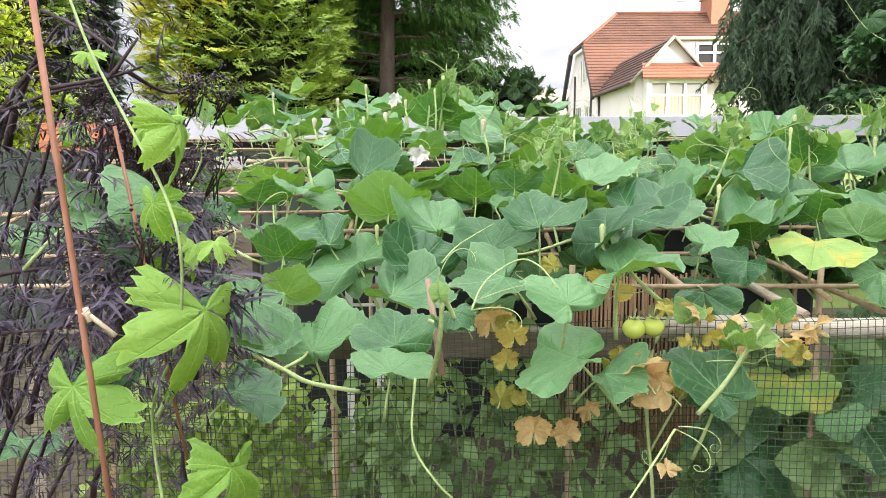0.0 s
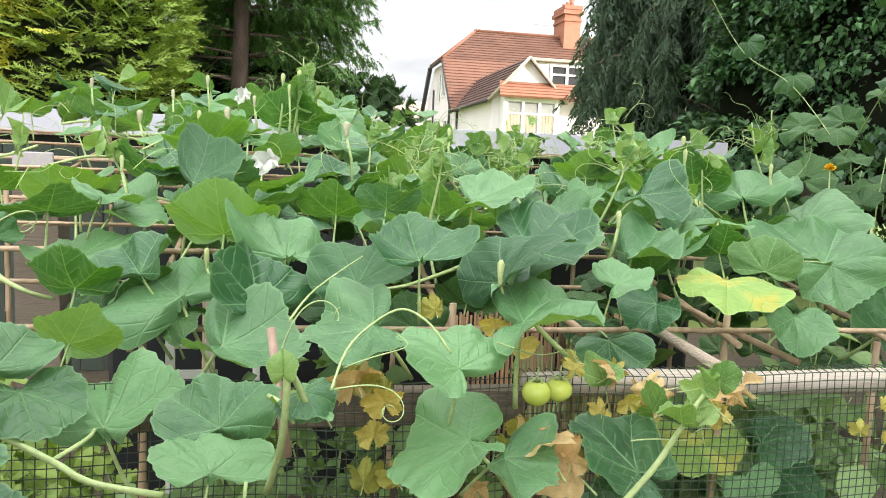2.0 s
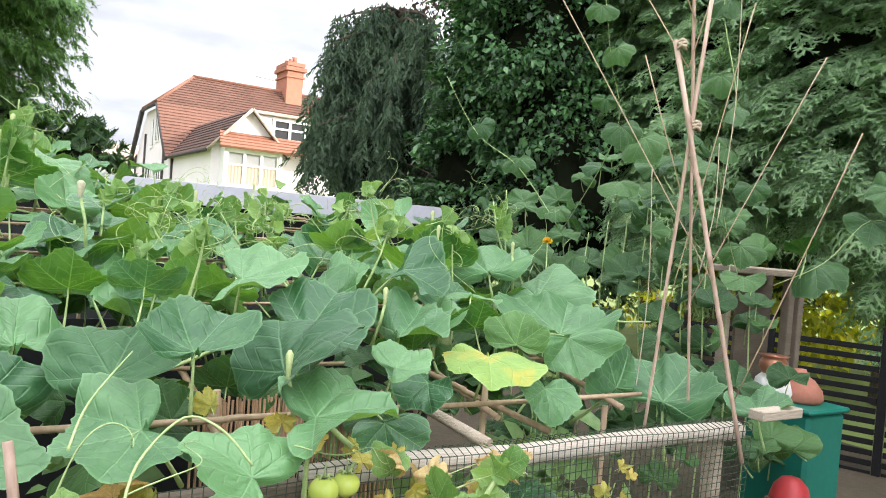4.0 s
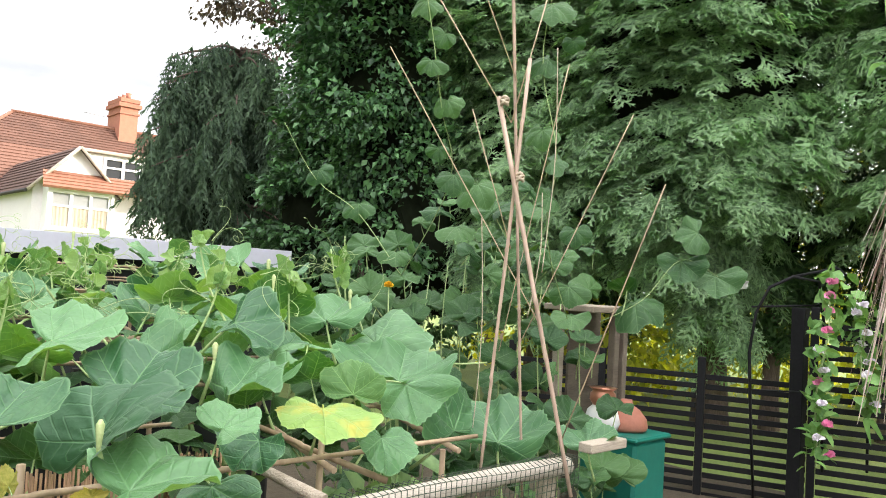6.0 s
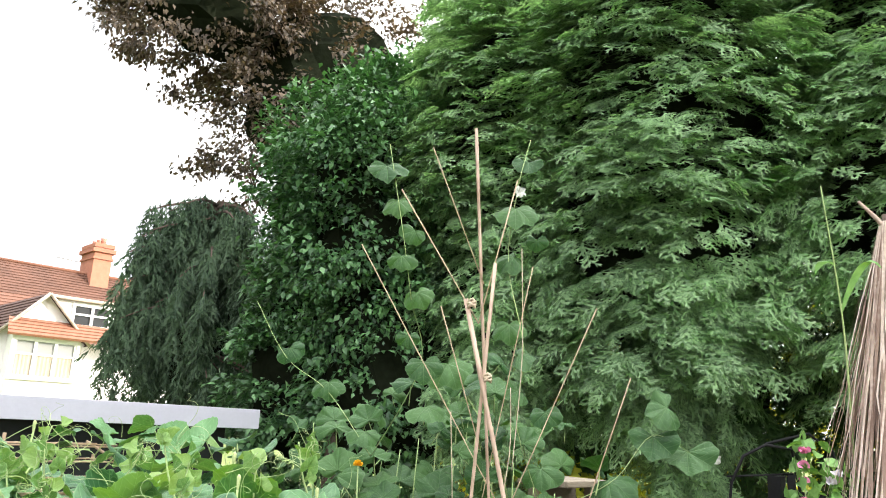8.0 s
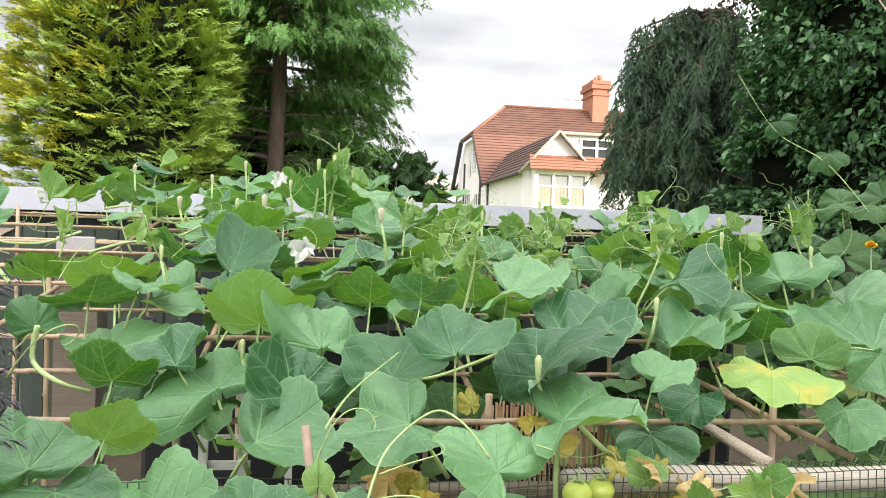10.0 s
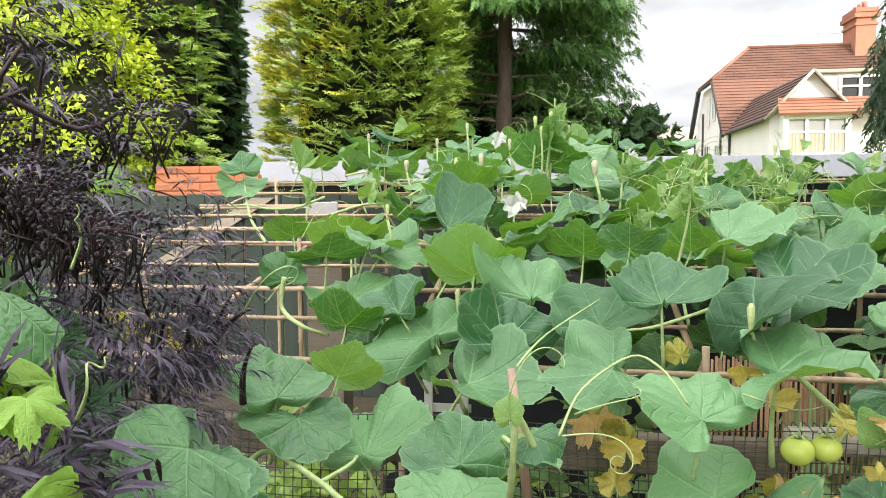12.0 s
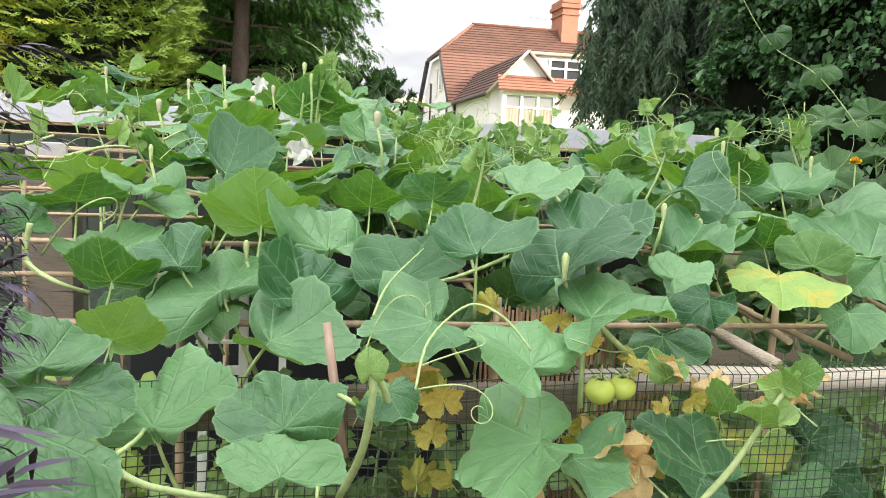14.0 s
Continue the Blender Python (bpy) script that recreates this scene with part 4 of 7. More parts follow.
# ---- bottle gourd leaves ----
def gourd_leaf_mesh(seed, lobes=0.13, cup=0.10, fold=0.0, wave=0.035, tooth=0.019, petiole=0.75, deep=0.0, fine=True, cut=0.36, notch=False):
    """A broad heart-shaped leaf about 1 wide, stalk joined at the notch; polar UV for its veins."""
    rnd = random.Random(seed)
    rings, seg = (7, 104) if fine else (5, 72)
    bm = bmesh.new()
    uv = bm.loops.layers.uv.new("polar")
    ph = [rnd.uniform(0, 6.28) for _ in range(8)]
    ay = -0.20
    info, grid = {}, []
    skew, sinus, gap = rnd.uniform(-0.10, 0.10), rnd.uniform(1.6, 1.85), rnd.uniform(2.3, 2.65)
    if notch:
        sinus, gap = rnd.uniform(1.3, 1.5), rnd.uniform(1.95, 2.3)
    if deep:
        sinus, gap = (2.15, 2.75) if notch else (2.55, 3.05)
    roll, rdir = rnd.uniform(-0.05, 0.16), rnd.uniform(0, 6.28)
    for j in range(rings + 1):
        k = (j / rings) ** 0.85
        row = []
        for i in range(seg + 1):
            a = -math.pi + 2 * math.pi * i / seg          # 0 towards the tip
            aa = abs(a)
            r = 0.53 + 0.06 * math.cos(a) - 0.03 * math.cos(2 * a)
            r *= 1 + lobes * abs(math.cos(a * 2.5 + 0.1 * skew)) ** 2.0 * (1 - 0.3 * aa / math.pi) - deep * (1 - abs(math.cos(a * 3)) ** cut) * (1.25 - 0.5 * aa / math.pi) * (0.9 + 0.2 * math.sin(a * 3 + ph[2]))
            if aa > sinus:
                r *= max(0.03, 1 - min(1.0, (aa - sinus) / (gap - sinus)) ** 2.2) ** 0.6
            r *= 1 + skew * math.sin(a) + tooth * (1.9 * (1 - abs(math.sin(a * 17 + ph[0] + 0.7 * math.sin(3 * a)))) ** 1.3 + 0.5 * math.sin(a * 41 + ph[1]) + 1.1 * math.sin(a * 9 + ph[3])) * k
            r *= 1 + 0.04 * math.sin(3 * a + ph[2])
            x, y = k * r * math.sin(a), ay + k * r * math.cos(a)
            rr = math.hypot(x, y - ay)
            z = cup * rr * rr * 1.6 - 0.10 * cup
            z += wave * k * k * (math.sin(4 * a + ph[3]) + 0.7 * math.sin(7 * a + ph[4])) - 0.05 * k * k * k * (1 + math.sin(a * 2 + ph[6]))
            z += 0.036 * k * (abs(math.sin(a * 3.6)) - 0.5)                 # blade swells between the veins
            z += 0.009 * k * math.sin(a * 17 + ph[1]) + 0.006 * math.sin(a * 3.6) * math.sin(k * 16 + a)
            z -= roll * k ** 3 * max(0.0, math.cos(a - rdir)) ** 2 * 1.6
            z += fold * abs(x) - 0.10 * max(0, y) ** 2
            z += 0.012 * math.sin(x * 23 + ph[5]) * math.sin(y * 19 + ph[7]) * k
            v = bm.verts.new((x, y, z))
            info[v] = (0.5 + a / (2 * math.pi), k)
            row.append(v)
        grid.append(row)
    for j in range(rings):
        for i in range(seg):
            f = bm.faces.new((grid[j][i], grid[j][i + 1], grid[j + 1][i + 1], grid[j + 1][i]))
            f.smooth = True
            for lp in f.loops:
                lp[uv].uv = info[lp.vert]
    if petiole:
        start = len(bm.faces)
        tube(bm, curve_pts((0, ay, -0.03), (0, ay - 0.12, -0.30), (0.05, ay - 0.05 - 0.2 * petiole, -petiole), 7), [0.012, 0.013, 0.015, 0.017, 0.019, 0.021, 0.023], 6)
        bm.faces.ensure_lookup_table()
        for f in bm.faces[start:]:
            f.material_index = 1
            for lp in f.loops:
                lp[uv].uv = (0.57, 0.9)
    me = bpy.data.meshes.new("leaf")
    bm.normal_update()
    bm.to_mesh(me)
    bm.free()
    return me


def leaf_set(mat, seeds, crumple=1.0, shut=0.0, cup=None, **kw):
    out = []
    for s in seeds:
        r = random.Random(s)
        me = gourd_leaf_mesh(s, cup=r.uniform(-0.35, 0.40) * crumple if cup is None else cup + r.uniform(-0.05, 0.05), fold=r.uniform(-0.08, 0.22) * crumple + shut, wave=r.uniform(0.03, 0.075) * crumple, **kw)
        me.materials.append(mat), me.materials.append(M_STEM)
        out.append(me)
    return out


LEAVES = {
    "green": leaf_set(M_LEAF, range(100, 118)),
    "fill": leaf_set(M_LEAF, range(180, 187), 0.8, cup=0.2, fine=False) + leaf_set(M_LEAF, range(187, 196), 0.8, cup=0.24, fine=False, notch=True),
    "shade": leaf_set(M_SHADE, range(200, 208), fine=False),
    "dark": leaf_set(M_DARK, range(120, 124)),
    "young": leaf_set(M_YOUNG, range(130, 136), 1.0, 0.75, tooth=0.03, fine=False),
    "yellow": leaf_set(M_YELLOW, range(140, 142), 0.7, lobes=0.02),
    "lime": leaf_set(M_LIME, range(150, 156), 0.8, cup=-0.38, notch=True, deep=0.58, cut=0.72, tooth=0.085, petiole=0.35),
    "dry": leaf_set(M_DRY, range(160, 166), 2.6, 0.5, deep=0.25, tooth=0.05, petiole=0.5, fine=False),
    "tom": leaf_set(M_TOMLEAF, range(166, 172), 2.0, 0.4, deep=0.25, tooth=0.05, petiole=0.5, fine=False),
}
for name, mat, seed in (("green", M_LEAF, 300), ("dark", M_DARK, 360), ("under", M_BACKLIT, 420), ("bright", M_BRIGHTLEAF, 480), ("yellow", M_YELLOW, 540)):
    for rim, cup in enumerate((0.02, 0.16, 0.30, 0.02, 0.16, 0.30)):
        LEAVES[name, rim] = leaf_set(mat, range(seed + 9 * rim, seed + 9 * rim + 5), 0.3 if name == "yellow" else 0.85, cup=cup, notch=rim > 2)
leaf_rnd = random.Random(5)
vine = thing("bottle_gourd_vine", "sprawling bottle gourd vine with broad leaves over canes", "vine", at=(0.2, 3.0, 0.05))
vine_b = thing("bottle_gourd_vine", "second bottle gourd vine spreading over the canes", "vine", at=(1.2, 3.2, 0.05))
LEAF_AT = []


def leaf(x, y, z, size, rx, ry, rz, look_="green", parent=None, label="", rim=None):
    """One leaf as a part of the vine."""
    mes = LEAVES[look_ if rim is None else (look_, rim)]
    size *= 1 if rim is None else 0.92
    ob = new("leaf", mes[leaf_rnd.randrange(len(mes))])
    ob.parent = parent or (vine if x < 0.55 else vine_b)
    ob.matrix_parent_inverse = Matrix.Translation(-ob.parent.location)
    ob.matrix_basis = pose(x, y, z, rx, ry, rz) @ Matrix.Diagonal((size * leaf_rnd.uniform(0.95, 1.05) * (0.62 if look_ == "young" else 1), size, size, 1))
    LEAF_AT.append((x, y, z, size))
    return tagged(ob, label or {"yellow": "yellowing leaf with blotches", "dark": "dark crinkled leaf", "young": "pale young leaf", "bright": "bright yellow-green leaf"}.get(look_, ""))


# leaves that can be told apart: place, width, turn, look, the rim (0 to 2: flat to cupped; 3 to 5: the same with a wide notch)
leaf(0.287, 1.842, 1.216, 0.217, 34, -12, 44, "green", rim=1)
leaf(0.288, 1.822, 1.047, 0.266, -21, -11, 81, "green", rim=0)
leaf(-0.074, 2.191, 1.137, 0.303, -14, 15, -98, "green", rim=2)
leaf(-0.074, 2.350, 1.253, 0.268, 63, 11, 42, "green", rim=4)
leaf(0.000, 2.516, 1.325, 0.272, 24, 13, 3, "green", rim=5)
leaf(0.187, 2.324, 1.301, 0.275, 44, -4, -46, "dark", rim=4)
leaf(0.132, 2.019, 1.217, 0.245, -19, -18, 95, "green", rim=2)
leaf(0.273, 2.138, 1.370, 0.213, 28, -2, 9, "green", rim=5)
leaf(0.485, 2.105, 1.355, 0.315, 57, -8, -84, "dark", rim=1)
leaf(0.499, 1.900, 1.274, 0.268, 14, 14, -103, "green", rim=2)
leaf(0.897, 2.297, 1.205, 0.166, -36, -15, 106, "green", rim=2)
leaf(1.138, 2.330, 1.258, 0.262, -15, -3, 152, "yellow", rim=0)
leaf(1.372, 2.509, 1.313, 0.195, 66, 4, -50, "bright", rim=5)
leaf(1.330, 2.295, 1.159, 0.190, -46, -17, 178, "green", rim=1)
leaf(1.438, 3.092, 1.546, 0.262, 59, 1, 123, "under", rim=5)
leaf(0.803, 2.625, 1.378, 0.235, -27, 40, -123, "green", rim=5)
leaf(1.166, 2.709, 1.314, 0.274, 28, -15, -54, "green", rim=5)
leaf(1.277, 2.601, 1.341, 0.175, 44, 7, 178, "under", rim=5)
leaf(1.075, 2.653, 1.262, 0.201, 37, 16, 166, "under", rim=5)
leaf(0.138, 2.911, 1.407, 0.215, 40, -1, 178, "under", rim=5)
leaf(0.307, 2.736, 1.415, 0.213, 41, 5, 129, "under", rim=5)
leaf(0.432, 2.735, 1.428, 0.172, 49, -9, 152, "under", rim=5)
leaf(-0.176, 2.585, 1.382, 0.269, 46, 2, 171, "under", rim=5)
leaf(-0.690, 3.146, 1.418, 0.269, 44, 4, -164, "under", rim=5)
leaf(-0.507, 3.370, 1.489, 0.303, 28, -2, 150, "under", rim=5)
leaf(-0.997, 3.388, 1.428, 0.202, 44, 6, -156, "under", rim=5)
leaf(-0.265, 3.015, 1.604, 0.226, 33, 16, 177, "under", rim=4)
# Shade on this hanging leaf is put in with the dark colour.
leaf(-0.239, 2.857, 1.496, 0.286, 31, 29, -71, "dark", rim=5)
leaf(-0.337, 2.446, 1.293, 0.211, 47, -12, -36, "green", rim=5)
leaf(-0.280, 2.450, 1.220, 0.319, 9, -18, 27, "green", rim=4)
leaf(-0.501, 2.427, 1.250, 0.198, 44, 1, 166, "under", rim=5)
leaf(-0.584, 2.763, 1.269, 0.250, 16, -6, 17, "green", rim=4)
leaf(-0.424, 2.190, 1.172, 0.165, 54, -23, -158, "bright", rim=5)
leaf(-0.539, 2.035, 1.172, 0.228, 28, 5, 50, "green", rim=5)
leaf(-0.455, 1.993, 1.083, 0.212, -27, -7, -144, "green", rim=0)
leaf(-0.319, 2.073, 1.058, 0.284, 31, -10, -28, "green", rim=5)
leaf(-0.098, 1.829, 1.123, 0.183, 40, -12, -4, "green", rim=4)
leaf(-0.107, 1.733, 1.078, 0.172, 22, 11, 23, "green", rim=4)
leaf(-0.335, 1.297, 1.248, 0.214, -16, 6, -66, "green", rim=5)
leaf(-0.505, 1.245, 1.453, 0.175, -28, 21, -55, "green", rim=2)
leaf(-0.736, 2.612, 1.351, 0.164, 64, 6, 62, "dark", rim=4)
leaf(0.006, 4.004, 1.739, 0.329, 45, -6, 173, "under", rim=5)
leaf(0.204, 3.923, 1.635, 0.247, 58, 9, 22, "green", rim=4)
leaf(0.621, 4.176, 1.648, 0.265, 56, 26, 175, "under", rim=5)
leaf(0.598, 3.427, 1.538, 0.202, 46, -12, -19, "green", rim=4)
leaf(0.400, 3.583, 1.512, 0.202, 52, 2, 152, "under", rim=3)
leaf(1.232, 2.969, 1.490, 0.239, 23, -7, 134, "under", rim=5)
leaf(1.310, 2.888, 1.391, 0.227, 34, -1, 1, "green", rim=5)
leaf(1.148, 2.952, 1.396, 0.145, 61, 9, 121, "under", rim=5)
leaf(0.689, 1.950, 0.976, 0.292, 34, 5, 43, "green", rim=4)
leaf(0.439, 1.831, 1.003, 0.186, -27, 8, -126, "green", rim=5)
leaf(0.781, 2.238, 1.107, 0.176, -73, 8, 165, "green", rim=5)
leaf(1.844, 2.970, 1.428, 0.375, 39, -11, -74, "green", rim=3)
leaf(1.590, 2.964, 1.504, 0.323, 30, -8, -66, "green", rim=3)
leaf(1.716, 2.694, 1.325, 0.360, 29, 3, -46, "green", rim=5)
leaf(1.579, 2.481, 1.259, 0.237, -71, 8, 172, "green", rim=5)
leaf(1.820, 2.542, 1.179, 0.355, 63, -0, 16, "green", rim=4)
leaf(1.990, 2.408, 1.131, 0.361, 28, 4, -81, "green", rim=5)
leaf(2.711, 2.561, 1.005, 0.244, 25, -8, -73, "green", rim=5)
leaf(-0.508, 1.321, 1.385, 0.115, -24, 23, -67, "green", rim=2)
leaf(-0.488, 1.344, 1.332, 0.132, -11, 17, -54, "green", rim=2)
leaf(-0.478, 1.384, 1.268, 0.147, -18, 23, -54, "green", rim=2)
leaf(0.627, 2.281, 1.376, 0.288, 18, 25, -96, "green", rim=2)
leaf(1.106, 2.709, 1.465, 0.27, -29, 21, -137, "green", rim=5)
leaf(0.983, 2.476, 1.334, 0.29, 15, 2, -106, "green", rim=5)
leaf(1.532, 3.293, 1.544, 0.330, 44, 7, 102, "under", rim=5)
leaf(1.095, 3.270, 1.554, 0.202, 36, 6, 177, "under", rim=5)
leaf(0.887, 2.782, 1.445, 0.194, 12, 24, -116, "green", rim=5)
leaf(0.523, 2.471, 1.471, 0.268, 9, 17, -115, "green", rim=2)
leaf(0.773, 2.153, 1.299, 0.154, 7, 16, -87, "green", rim=2)
leaf(0.237, 2.400, 1.456, 0.127, 47, -3, 170)
leaf(0.298, 3.200, 1.504, 0.210, 25, 2, 175)
leaf(1.151, 3.300, 1.546, 0.202, 30, 2, 159)
leaf(0.195, 4.200, 1.768, 0.312, 23, 25, -50)
leaf(0.012, 1.560, 1.273, 0.055, 60, 1, 3, "young")
leaf(0.047, 1.600, 1.212, 0.073, -36, 16, -158)
leaf(0.769, 1.950, 1.057, 0.086, 21, 31, -143, "young")
leaf(-1.164, 3.300, 1.688, 0.132, 61, -3, 24)
leaf(-1.166, 3.300, 1.600, 0.170, -39, 0, -128)
leaf(-0.359, 1.040, 1.495, 0.105, -26, -43, 176)
leaf(-0.816, 1.600, 1.383, 0.143, -35, 1, -129)
leaf(-0.954, 1.700, 0.896, 0.146, -17, -18, -173)
leaf(-0.754, 1.750, 1.064, 0.160, -32, -10, -129)
leaf(-0.359, 1.500, 1.077, 0.158, -28, 2, -101)
leaf(-0.278, 1.170, 1.324, 0.119, -27, -29, 161)
leaf(1.148, 2.450, 0.774, 0.245, -29, 4, 150, "yellow")
leaf(1.007, 2.600, 0.664, 0.355, -31, 15, -174)
leaf(1.424, 2.600, 0.581, 0.338, -38, -6, 134)
leaf(1.053, 2.500, 0.501, 0.290, -10, 26, -148)
leaf(1.239, 2.300, 0.724, 0.132, -25, 20, 176)
leaf(1.375, 2.400, 0.808, 0.205, 35, 20, -117)
leaf(0.701, 1.760, 1.112, 0.075, 35, 0, 70, "young")
leaf(0.768, 1.770, 1.111, 0.075, 40, 10, -70, "young")
leaf(0.771, 1.770, 1.160, 0.085, 75, 0, -150, "young")
leaf(0.800, 1.780, 1.188, 0.070, 70, 20, -30, "young")
leaf(0.755, 1.770, 1.179, 0.060, 85, 0, 60, "young")
leaf(0.679, 1.880, 0.937, 0.097, -23, -12, 138)
leaf(0.674, 2.000, 1.122, 0.098, 39, 0, -46, "young")
leaf(0.047, 1.620, 1.193, 0.069, -16, -16, 106)
leaf(0.014, 1.600, 1.197, 0.050, -17, 4, -146, "young")


def canopy(x, y):
    return 1.33 + 0.175 * (y - 2.5) + (0.05 if x < 0.4 else -0.07) * min(1, max(0, y - 3.0))


# the rest of the roof of leaves
rnd = random.Random(11)
made = 0
while made < 230:
    y = rnd.uniform(2.75, 5.9)
    x = rnd.uniform(-1.5, 2.6)
    left = -0.75 if y < 3.7 else (-0.95 if y < 4.5 else -2.0)
    if x < left or x > 1.75 + 0.32 * (y - 2.6):
        continue
    if x > 0.9 and y > 5.2:
        continue
    z = canopy(x, y) + rnd.uniform(-0.10, 0.06)
    if any((x - a) ** 2 + (y - b) ** 2 + (z - c) ** 2 < (0.5 * s) ** 2 for a, b, c, s in LEAF_AT[:69]):
        continue
    if any((x - a) ** 2 + (y - b) ** 2 + (z - c) ** 2 < 0.075 ** 2 for a, b, c, s in LEAF_AT):
        continue
    made += 1
    leaf(x, y, z - 0.02, rnd.uniform(0.16, 0.27), rnd.gauss(6, 19), rnd.gauss(0, 19), rnd.uniform(-180, 180), "young" if y > 3.6 and rnd.random() < 0.06 else "fill")

# a lower layer of leaves between the canes, shade put into their colour
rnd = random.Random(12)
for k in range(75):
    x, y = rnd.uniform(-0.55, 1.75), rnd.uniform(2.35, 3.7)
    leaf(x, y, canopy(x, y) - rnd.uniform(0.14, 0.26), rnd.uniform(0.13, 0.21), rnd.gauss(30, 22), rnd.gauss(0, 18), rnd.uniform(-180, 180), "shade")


# ---- vines, buds, flowers, tendrils ----
def stem(name, pts, r0, r1, parent=None, mat=None, sides=6):
    pts = [Vector(p) for p in pts]
    smooth = []
    for i in range(len(pts) - 1):
        a, b = pts[i], pts[i + 1]
        p0, p3 = pts[max(0, i - 1)], pts[min(len(pts) - 1, i + 2)]
        for k in range(5):
            t = k / 5
            smooth.append(0.5 * ((2 * a) + (b - p0) * t + (2 * p0 - 5 * a + 4 * b - p3) * t * t + (3 * a - p0 - 3 * b + p3) * t ** 3))
    smooth.append(pts[-1])
    n = len(smooth) - 1
    return part(name, tubem(smooth, [r0 + (r1 - r0) * i / n for i in range(n + 1)], sides), mat or M_STEM, parent or vine)


def bud(x, y, z, length, fat=1.0, brown=False):
    """An upright bud on its long stalk; x, y, z is the bud's middle."""
    lean = Vector((leaf_rnd.uniform(-.03, .03), leaf_rnd.uniform(-.03, .03), -length))
    top = Vector((x, y, z))
    s = part("bud_stalk", tubem([top + lean, top + lean * 0.45 + Vector((0.006, 0, 0)), top + Vector((0, 0, -0.015))], [0.006, 0.005, 0.0045], 6), M_STEM, vine)
    b = bmesh.new()
    r = (0.0105 if brown else 0.0075) * fat
    tube(b, [top + Vector((0, 0, k)) for k in (-0.022, -0.008, 0.012, 0.028, 0.036)], [0.003, r * 0.7, r, r * 1.15, r * 0.5], 7)
    part("bud", b, M_BUDTIP if brown else M_BUD, s)


def tendril(start, way, length, seed, coil=3.0):
    r = random.Random(seed)
    p, d = Vector(start), Vector(way).normalized()
    pts = []
    ax = Vector((r.uniform(-1, 1), r.uniform(-1, 1), r.uniform(-1, 1))).normalized()
    n = 34
    for i in range(n):
        pts.append(p.copy())
        k = (i / n) ** 2 * coil * 0.33
        d = (Matrix.Rotation(k, 3, ax) @ d + Vector((0, 0, -0.012))).normalized()
        p += d * length / n
    return part("tendril", tubem(pts, [0.0015 - 0.0009 * i / n for i in range(n)], 4), M_STEM, vine)


def flower(x, y, z, size, tilt, turn, parent=None):
    """A white crumpled flower of five petals."""
    fl = None
    for i in range(5):
        b = bmesh.new()
        m = pose(x, y, z, tilt, 0, turn) @ pose(0, 0, 0, 0, 0, i * 72) @ pose(0, 0, 0, 34 + 22 * math.sin(i * 2.3 + turn), 0, 9 * math.sin(i * 3.1))
        g = [[b.verts.new(m @ Vector(((u - 0.5) * size * (0.15 + 0.55 * math.sin(0.3 + 2.5 * v)), v * size * (0.62 + 0.08 * math.sin(7 * u + i)), 0.20 * size * math.sin(6 * u + i * 1.7) * v + 0.09 * size * math.sin(8 * v + 3 * u + i)))) for u in (0, .25, .5, .75, 1)] for v in (0, .25, .5, .75, 1)]
        for r0, r1 in zip(g, g[1:]):
            for k in range(4):
                b.faces.new((r0[k], r0[k + 1], r1[k + 1], r1[k])).smooth = True
        if fl is None:
            fl = part("flower", b, M_PETAL, parent or vine, "crumpled white flower")
        else:
            part("petal", b, M_PETAL, fl)


bud(-0.64, 3.9, 1.684, .2, 1.1, 1)
bud(-0.24, 3.41, 1.685, .26, 1.0, 1)
bud(0.18, 3.2, 1.645, .2, 1.1, 1)
bud(-0.33, 3.35, 1.665, .24, .9, 0)
bud(0.01, 4.0, 1.9, .28, 1.2, 0)
bud(-0.06, 4.0, 1.88, .26, 1.2, 0)
bud(-0.03, 3.95, 1.83, .24, 1.1, 0)
bud(0.09, 4.05, 1.84, .2, 1.0, 0)
bud(-0.99, 4.54, 1.86, .2, .8, 1)
bud(-0.62, 4.6, 1.83, .2, .8, 1)
bud(-0.44, 4.5, 1.9, .24, .8, 1)
bud(-0.2, 4.3, 1.80, .2, .8, 1)
bud(0.425, 1.99, 1.33, .14, .9, 0)
bud(0.94, 2.6, 1.40, .14, 1.0, 0)
bud(1.5, 3.3, 1.66, .16, 1.1, 0)
bud(1.0, 4.1, 1.74, .16, .9, 0)
bud(1.35, 3.0, 1.6, .16, .9, 0)
bud(-0.2, 2.5, 1.28, .14, .9, 0)
bud(0.62, 3.6, 1.66, .18, .9, 0)
bud(-0.5, 2.95, 1.5, .16, .8, 0)
bud(1.62, 2.9, 1.56, .14, .9, 0)
flower(-0.08, 2.88, 1.53, 0.07, 65, 20)
flower(-0.27, 4.5, 1.84, 0.075, 60, 0)
flower(0.42, 4.7, 1.75, 0.07, 60, 80)
flower(-1.5, 4.7, 1.72, 0.07, 60, 80)
for x, y, z, s_, rx, rz in ((0.03, 4.0, 1.86, .15, 85, 10), (0.06, 4.02, 1.93, .11, 95, -30), (0.0, 3.98, 1.80, .14, 75, 50), (0.09, 4.0, 1.80, .10, 90, -70), (0.9, 3.9, 1.68, .09, 80, 30), (1.1, 2.92, 1.62, .10, 85, -20), (1.2, 3.2, 1.66, .09, 80, 40), (1.47, 3.05, 1.6, .08, 90, 10), (-0.62, 3.4, 1.55, .08, 85, 0), (1.95, 3.4, 1.72, .08, 85, -40)):
    leaf(x, y, z, s_, rx, 10, rz, "young", label="pale unfolding leaf")
